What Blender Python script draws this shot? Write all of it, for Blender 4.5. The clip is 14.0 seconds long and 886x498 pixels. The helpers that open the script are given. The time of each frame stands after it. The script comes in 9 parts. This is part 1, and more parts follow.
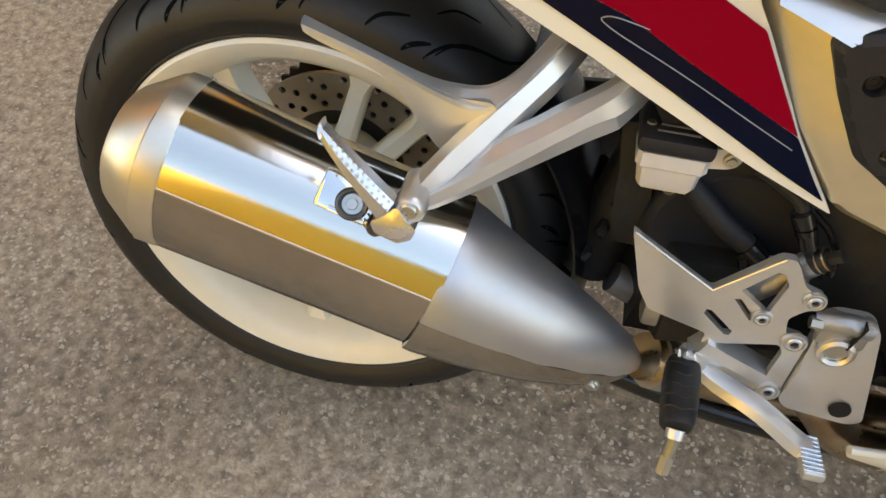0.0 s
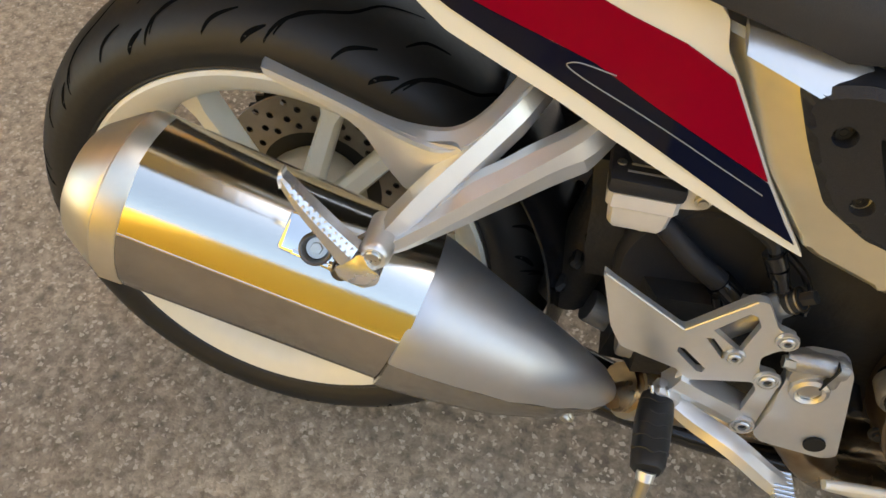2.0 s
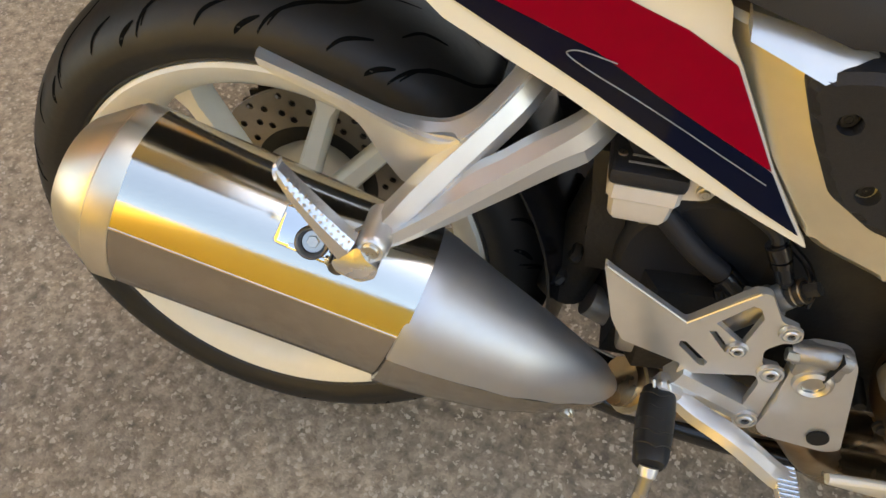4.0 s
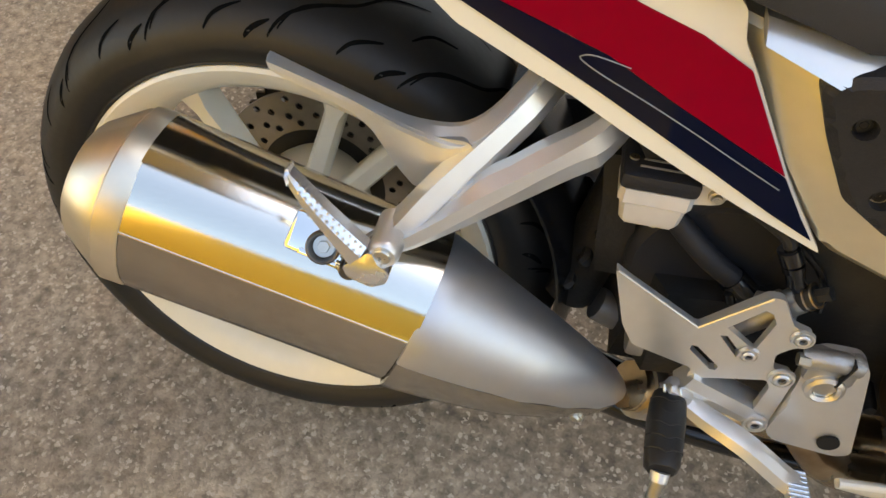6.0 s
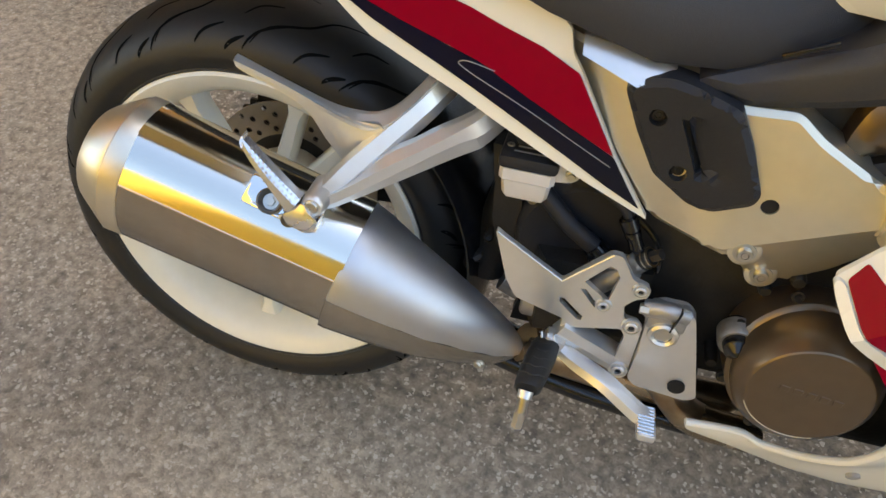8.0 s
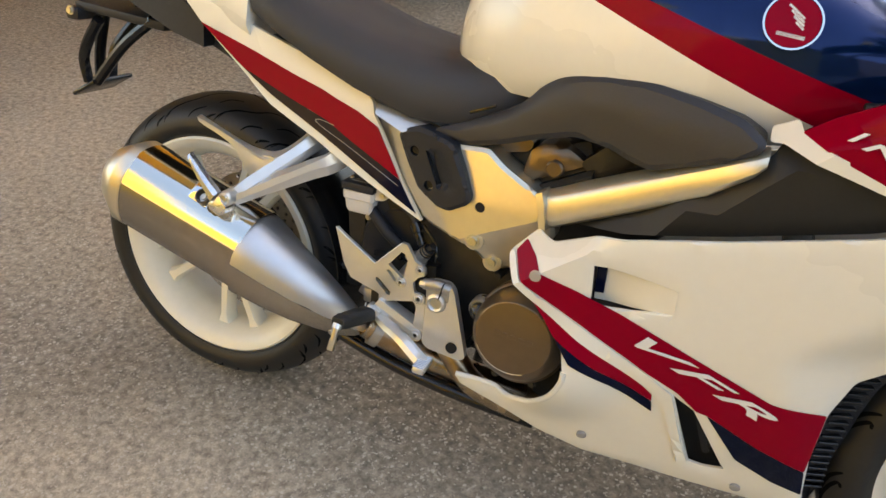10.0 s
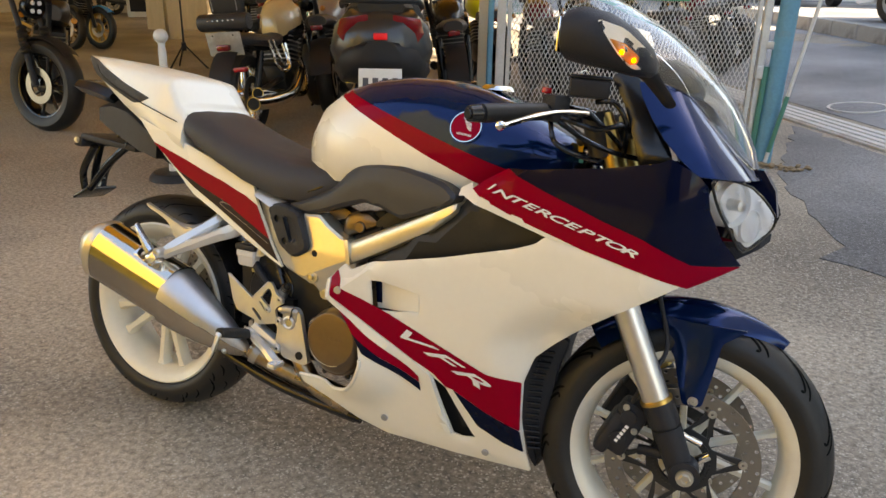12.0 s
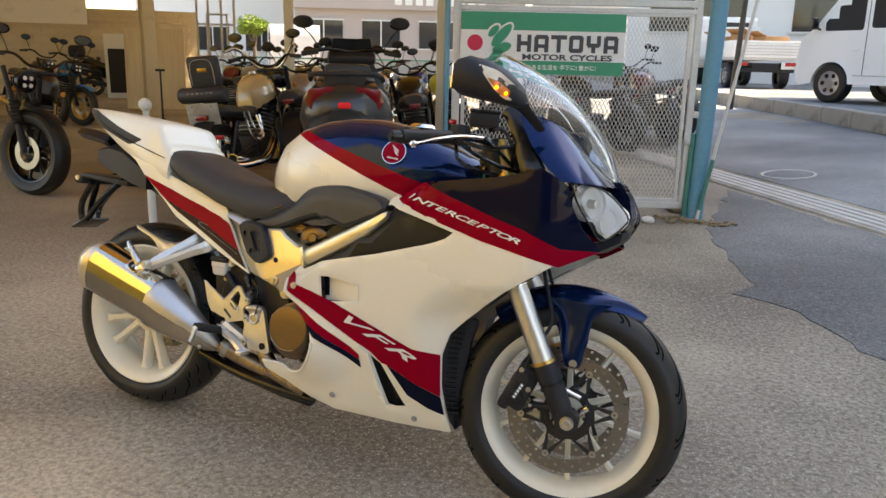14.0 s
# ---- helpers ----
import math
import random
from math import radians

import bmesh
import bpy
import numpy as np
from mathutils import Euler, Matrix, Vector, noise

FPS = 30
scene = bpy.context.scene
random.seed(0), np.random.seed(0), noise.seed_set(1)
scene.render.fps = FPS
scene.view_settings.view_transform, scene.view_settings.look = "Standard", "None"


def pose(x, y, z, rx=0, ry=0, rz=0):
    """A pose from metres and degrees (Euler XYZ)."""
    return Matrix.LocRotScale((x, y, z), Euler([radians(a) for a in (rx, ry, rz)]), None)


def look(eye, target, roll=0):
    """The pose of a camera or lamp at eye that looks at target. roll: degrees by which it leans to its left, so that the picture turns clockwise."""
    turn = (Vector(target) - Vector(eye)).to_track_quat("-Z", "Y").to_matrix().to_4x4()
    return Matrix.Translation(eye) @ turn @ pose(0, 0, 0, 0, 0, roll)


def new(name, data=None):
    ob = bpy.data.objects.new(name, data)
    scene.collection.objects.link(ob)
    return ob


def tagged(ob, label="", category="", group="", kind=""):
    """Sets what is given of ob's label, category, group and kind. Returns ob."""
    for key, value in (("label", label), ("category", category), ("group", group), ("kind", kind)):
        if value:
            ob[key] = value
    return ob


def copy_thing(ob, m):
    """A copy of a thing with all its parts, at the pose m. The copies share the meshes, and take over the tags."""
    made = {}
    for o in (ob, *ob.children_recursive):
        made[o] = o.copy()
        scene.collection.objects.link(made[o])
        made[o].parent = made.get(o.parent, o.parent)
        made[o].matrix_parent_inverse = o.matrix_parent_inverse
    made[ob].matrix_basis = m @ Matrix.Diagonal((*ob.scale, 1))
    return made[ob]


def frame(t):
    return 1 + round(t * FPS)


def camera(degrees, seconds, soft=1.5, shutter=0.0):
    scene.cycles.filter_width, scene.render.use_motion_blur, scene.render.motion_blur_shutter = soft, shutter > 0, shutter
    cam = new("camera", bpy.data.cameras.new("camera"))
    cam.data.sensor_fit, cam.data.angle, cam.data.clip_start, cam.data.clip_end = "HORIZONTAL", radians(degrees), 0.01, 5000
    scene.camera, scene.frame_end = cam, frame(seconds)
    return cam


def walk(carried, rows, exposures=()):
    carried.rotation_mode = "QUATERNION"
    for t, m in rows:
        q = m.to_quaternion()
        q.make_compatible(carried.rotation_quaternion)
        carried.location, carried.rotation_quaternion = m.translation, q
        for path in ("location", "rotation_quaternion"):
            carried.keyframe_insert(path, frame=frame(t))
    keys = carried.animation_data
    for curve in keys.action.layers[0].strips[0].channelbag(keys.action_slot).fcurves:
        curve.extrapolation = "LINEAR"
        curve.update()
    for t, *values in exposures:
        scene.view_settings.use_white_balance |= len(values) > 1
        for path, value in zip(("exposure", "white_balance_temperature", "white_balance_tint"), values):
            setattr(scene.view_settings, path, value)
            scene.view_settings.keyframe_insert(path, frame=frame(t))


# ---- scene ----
cam = camera(59.6, 14.0)
PATH = [
    (0, (0.25, -0.453, 1.016), (0.003, 0.731, -0.577), 1.8),
    (0.5, (0.249, -0.423, 1.02), (0.007, 0.734, -0.594), 1.8),
    (1, (0.255, -0.407, 1.02), (0.018, 0.74, -0.601), 1.8),
    (1.5, (0.258, -0.402, 1.029), (0.022, 0.742, -0.594), 1.7),
    (2, (0.264, -0.401, 1.039), (0.031, 0.745, -0.584), 1.8),
    (2.5, (0.264, -0.401, 1.039), (0.034, 0.744, -0.584), 1.7),
    (3, (0.264, -0.4, 1.035), (0.038, 0.744, -0.59), 1.8),
    (5.5, (0.253, -0.398, 1.026), (0.034, 0.749, -0.599), 1.9),
    (6, (0.251, -0.397, 1.028), (0.032, 0.749, -0.596), 2.0),
    (6.5, (0.256, -0.4, 1.032), (0.03, 0.749, -0.589), 2.1),
    (7, (0.279, -0.419, 1.048), (0.04, 0.749, -0.558), 2.1),
    (7.5, (0.322, -0.479, 1.068), (0.064, 0.724, -0.508), 2.2),
    (8, (0.396, -0.564, 1.118), (0.098, 0.697, -0.405), 2.3),
    (8.5, (0.488, -0.64, 1.138), (0.129, 0.691, -0.31), 2.4),
    (8.7, (0.552, -0.675, 1.139), (0.16, 0.685, -0.275), 2.4),
    (10.8, (1.187, -1.172, 1.239), (0.418, 0.446, 0.35), 1.1),
    (11, (1.264, -1.218, 1.239), (0.479, 0.419, 0.4), 1.2),
    (11.5, (1.465, -1.327, 1.228), (0.656, 0.344, 0.483), 1.2),
    (12, (1.598, -1.413, 1.235), (0.78, 0.282, 0.557), 1.2),
    (12.5, (1.688, -1.504, 1.244), (0.875, 0.212, 0.617), 1.2),
    (13, (1.768, -1.608, 1.239), (0.962, 0.129, 0.66), 1.2),
    (13.5, (1.84, -1.703, 1.209), (1.043, 0.054, 0.683), 1.2),
    (14, (1.903, -1.785, 1.179), (1.114, -0.011, 0.699), 1.3),
]
EXPOSURES = ((0, 2.16, 9100, 14), (6, 2.20, 9300, 15), (8.5, 2.17, 8000, 13), (11, 2.11, 9300, 16), (12.5, 1.98, 9200, 16), (14, 1.90, 8900, 15))
walk(cam, [(t, look(eye, target, roll)) for t, eye, target, roll in PATH], EXPOSURES)

# ---- light ----
world = bpy.data.worlds.new("world")
scene.world = world
world.use_nodes = True
wn = world.node_tree.nodes
sky = wn.new("ShaderNodeTexSky")
sky.sky_type, sky.sun_disc = "NISHITA", False
SUN_WAY = Vector((0.55, 0.45, 0.70)).normalized()
sky.ozone_density, sky.air_density = 4.0, 1.3
sky.sun_elevation = math.asin(SUN_WAY.z)
sky.sun_rotation = math.atan2(SUN_WAY.x, SUN_WAY.y)
wn["Background"].inputs["Strength"].default_value = 0.143
world.node_tree.links.new(sky.outputs["Color"], wn["Background"].inputs["Color"])
sun = new("sun", bpy.data.lights.new("sun", "SUN"))
sun.data.energy, sun.data.angle, sun.data.color = 5.0, radians(0.5), (1.0, 0.93, 0.82)
sun.matrix_world = look(SUN_WAY * 60, (0, 0, 0))


# ---- materials ----
def mat(name, base, rough=0.5, metal=0.0, var=0.12, big=3.0, fine=60.0, bump=0.0, bump_scale=None, coat=0.0, rvar=0.12,
        second=None, mix_at=0.55, grain=None):
    """A surface with colour variation at two scales, uneven gloss and fine relief. second: a stain colour in broad patches."""
    m = bpy.data.materials.new(name)
    m.use_nodes = True
    nt = m.node_tree
    n, link = nt.nodes, nt.links.new
    b = n["Principled BSDF"]
    tc = n.new("ShaderNodeTexCoord")
    mp = n.new("ShaderNodeMapping")
    link(tc.outputs["Object"], mp.inputs["Vector"])
    if grain:
        mp.inputs["Scale"].default_value = grain
    n1, n2 = n.new("ShaderNodeTexNoise"), n.new("ShaderNodeTexNoise")
    n1.inputs["Scale"].default_value, n1.inputs["Detail"].default_value = big, 5
    n2.inputs["Scale"].default_value, n2.inputs["Detail"].default_value = fine, 3
    for q in (n1, n2):
        link(mp.outputs["Vector"], q.inputs["Vector"])
    add = n.new("ShaderNodeMath")
    add.operation = "ADD"
    link(n1.outputs["Fac"], add.inputs[0])
    link(n2.outputs["Fac"], add.inputs[1])
    ramp = n.new("ShaderNodeMapRange")
    ramp.inputs["From Min"].default_value, ramp.inputs["From Max"].default_value = 0.6, 1.4
    link(add.outputs[0], ramp.inputs["Value"])
    mix = n.new("ShaderNodeMix")
    mix.data_type = "RGBA"
    link(ramp.outputs["Result"], mix.inputs["Factor"])
    mix.inputs["A"].default_value = (*[c * (1 - var) for c in base], 1)
    mix.inputs["B"].default_value = (*[min(1, c * (1 + var)) for c in base], 1)
    out = mix.outputs["Result"]
    if second:
        st = n.new("ShaderNodeMapRange")
        st.inputs["From Min"].default_value, st.inputs["From Max"].default_value = mix_at, mix_at + 0.14
        link(n1.outputs["Fac"], st.inputs["Value"])
        mx = n.new("ShaderNodeMix")
        mx.data_type = "RGBA"
        link(st.outputs["Result"], mx.inputs["Factor"])
        link(out, mx.inputs["A"])
        mx.inputs["B"].default_value = (*second, 1)
        out = mx.outputs["Result"]
    link(out, b.inputs["Base Color"])
    rr = n.new("ShaderNodeMapRange")
    rr.inputs["To Min"].default_value, rr.inputs["To Max"].default_value = max(0.01, rough - rvar / 2), min(1, rough + rvar / 2)
    link(n1.outputs["Fac"], rr.inputs["Value"])
    link(rr.outputs["Result"], b.inputs["Roughness"])
    b.inputs["Metallic"].default_value = metal
    b.inputs["Coat Weight"].default_value = coat
    b.inputs["Coat Roughness"].default_value = 0.04
    if bump:
        n3 = n.new("ShaderNodeTexNoise")
        n3.inputs["Scale"].default_value, n3.inputs["Detail"].default_value = bump_scale or fine, 4
        link(mp.outputs["Vector"], n3.inputs["Vector"])
        bp = n.new("ShaderNodeBump")
        bp.inputs["Strength"].default_value, bp.inputs["Distance"].default_value = bump, 0.002
        link(n3.outputs["Fac"], bp.inputs["Height"])
        link(bp.outputs["Normal"], b.inputs["Normal"])
    return m


def asphalt(name, dark, pale, chip, chips=0.62, patch=0.5):
    """Worn asphalt: bitumen with stones of uneven colour, broad pale and dark patches and a pitted relief."""
    m = bpy.data.materials.new(name)
    m.use_nodes = True
    nt = m.node_tree
    n, link = nt.nodes, nt.links.new
    b = n["Principled BSDF"]
    geo = n.new("ShaderNodeNewGeometry")
    big, mid = n.new("ShaderNodeTexNoise"), n.new("ShaderNodeTexNoise")
    big.inputs["Scale"].default_value, big.inputs["Detail"].default_value = 0.7, 6
    mid.inputs["Scale"].default_value, mid.inputs["Detail"].default_value = 52, 6
    vor, vor2 = n.new("ShaderNodeTexVoronoi"), n.new("ShaderNodeTexVoronoi")
    vor.inputs["Scale"].default_value, vor2.inputs["Scale"].default_value = 230, 118
    jitter, bent = n.new("ShaderNodeTexNoise"), n.new("ShaderNodeVectorMath")
    jitter.inputs["Scale"].default_value, jitter.inputs["Detail"].default_value = 170, 2
    bent.operation = "MULTIPLY_ADD"
    link(geo.outputs["Position"], jitter.inputs["Vector"])
    link(jitter.outputs["Color"], bent.inputs[0])
    bent.inputs[1].default_value = (0.009, 0.009, 0.0)
    link(geo.outputs["Position"], bent.inputs[2])
    for q in (big, mid):
        link(geo.outputs["Position"], q.inputs["Vector"])
    for q in (vor, vor2):
        link(bent.outputs[0], q.inputs["Vector"])
    sep = n.new("ShaderNodeSeparateColor")
    link(vor.outputs["Color"], sep.inputs["Color"])
    sep2 = n.new("ShaderNodeSeparateColor")
    link(vor2.outputs["Color"], sep2.inputs["Color"])

    def math_node(op, a, c=None):
        q = n.new("ShaderNodeMath")
        q.operation = op
        for i, v in enumerate((a, c)):
            if v is None:
                continue
            if isinstance(v, (int, float)):
                q.inputs[i].default_value = v
            else:
                link(v, q.inputs[i])
        return q.outputs[0]

    def mixed(f, a, c):
        q = n.new("ShaderNodeMix")
        q.data_type = "RGBA"
        link(f, q.inputs["Factor"])
        for k, v in (("A", a), ("B", c)):
            if isinstance(v, tuple):
                q.inputs[k].default_value = (*v, 1)
            else:
                link(v, q.inputs[k])
        return q.outputs["Result"]

    wide = n.new("ShaderNodeMapRange")
    wide.inputs["From Min"].default_value, wide.inputs["From Max"].default_value = patch - 0.13, patch + 0.13
    link(math_node("ADD", math_node("MULTIPLY", big.outputs["Fac"], 0.42), math_node("MULTIPLY", mid.outputs["Fac"], 0.58)), wide.inputs["Value"])
    base = mixed(wide.outputs["Result"], dark, pale)
    grey = n.new("ShaderNodeMapRange")
    grey.inputs["To Min"].default_value, grey.inputs["To Max"].default_value = 0.80, 1.20
    link(sep.outputs["Red"], grey.inputs["Value"])
    broad, worn = n.new("ShaderNodeTexNoise"), n.new("ShaderNodeMapRange")
    broad.inputs["Scale"].default_value, broad.inputs["Detail"].default_value = 0.55, 7
    link(geo.outputs["Position"], broad.inputs["Vector"])
    worn.inputs["From Min"].default_value, worn.inputs["From Max"].default_value = 0.36, 0.64
    worn.inputs["To Min"].default_value, worn.inputs["To Max"].default_value = 0.66, 1.24
    link(broad.outputs["Fac"], worn.inputs["Value"])
    vm = n.new("ShaderNodeVectorMath")
    vm.operation = "SCALE"
    link(base, vm.inputs[0])
    link(math_node("MULTIPLY", grey.outputs["Result"], worn.outputs["Result"]), vm.inputs["Scale"])
    chip_on = math_node("GREATER_THAN", sep.outputs["Green"], 0.93)
    col = mixed(math_node("MULTIPLY", chip_on, chips), vm.outputs[0], chip)
    chip_big = math_node("MULTIPLY", math_node("GREATER_THAN", sep2.outputs["Green"], 0.92), math_node("LESS_THAN", vor2.outputs["Distance"], 0.46))
    col = mixed(math_node("MULTIPLY", chip_big, chips + 0.15), col, chip)
    link(col, b.inputs["Base Color"])
    b.inputs["Roughness"].default_value = 0.85
    h = math_node("ADD", math_node("MULTIPLY", vor.outputs["Distance"], -0.7), math_node("MULTIPLY", mid.outputs["Fac"], 0.5))
    bp = n.new("ShaderNodeBump")
    bp.inputs["Strength"].default_value, bp.inputs["Distance"].default_value = 0.32, 0.003
    link(h, bp.inputs["Height"])
    link(bp.outputs["Normal"], b.inputs["Normal"])
    return m


def glass(name, tint=(1, 1, 1), rough=0.0, ior=1.45):
    m = bpy.data.materials.new(name)
    m.use_nodes = True
    b = m.node_tree.nodes["Principled BSDF"]
    b.inputs["Base Color"].default_value = (*tint, 1)
    b.inputs["Roughness"].default_value = rough
    b.inputs["IOR"].default_value = ior
    b.inputs["Transmission Weight"].default_value = 1.0
    return m


def glow(name, color, strength):
    m = bpy.data.materials.new(name)
    m.use_nodes = True
    b = m.node_tree.nodes["Principled BSDF"]
    b.inputs["Base Color"].default_value = (*color, 1)
    b.inputs["Emission Color"].default_value = (*color, 1)
    b.inputs["Emission Strength"].default_value = strength
    return m


def translucent(name, color, share):
    """Plastic sheet that lets daylight through, diffused, with a tint chosen to warm it."""
    m = bpy.data.materials.new(name)
    m.use_nodes = True
    n, link = m.node_tree.nodes, m.node_tree.links.new
    n.remove(n["Principled BSDF"])
    tc, nz, ramp = n.new("ShaderNodeTexCoord"), n.new("ShaderNodeTexNoise"), n.new("ShaderNodeMix")
    nz.inputs["Scale"].default_value, nz.inputs["Detail"].default_value = 0.8, 5
    link(tc.outputs["Object"], nz.inputs["Vector"])
    ramp.data_type = "RGBA"
    link(nz.outputs["Fac"], ramp.inputs["Factor"])
    ramp.inputs["A"].default_value = (*[c * 0.85 for c in color], 1)
    ramp.inputs["B"].default_value = (*[min(1, c * 1.08) for c in color], 1)
    d, t, mix = n.new("ShaderNodeBsdfDiffuse"), n.new("ShaderNodeBsdfTranslucent"), n.new("ShaderNodeMixShader")
    mix.inputs["Fac"].default_value = share
    for q in (d, t):
        link(ramp.outputs["Result"], q.inputs["Color"])
    link(d.outputs[0], mix.inputs[1])
    link(t.outputs[0], mix.inputs[2])
    link(mix.outputs[0], n["Material Output"].inputs["Surface"])
    return m


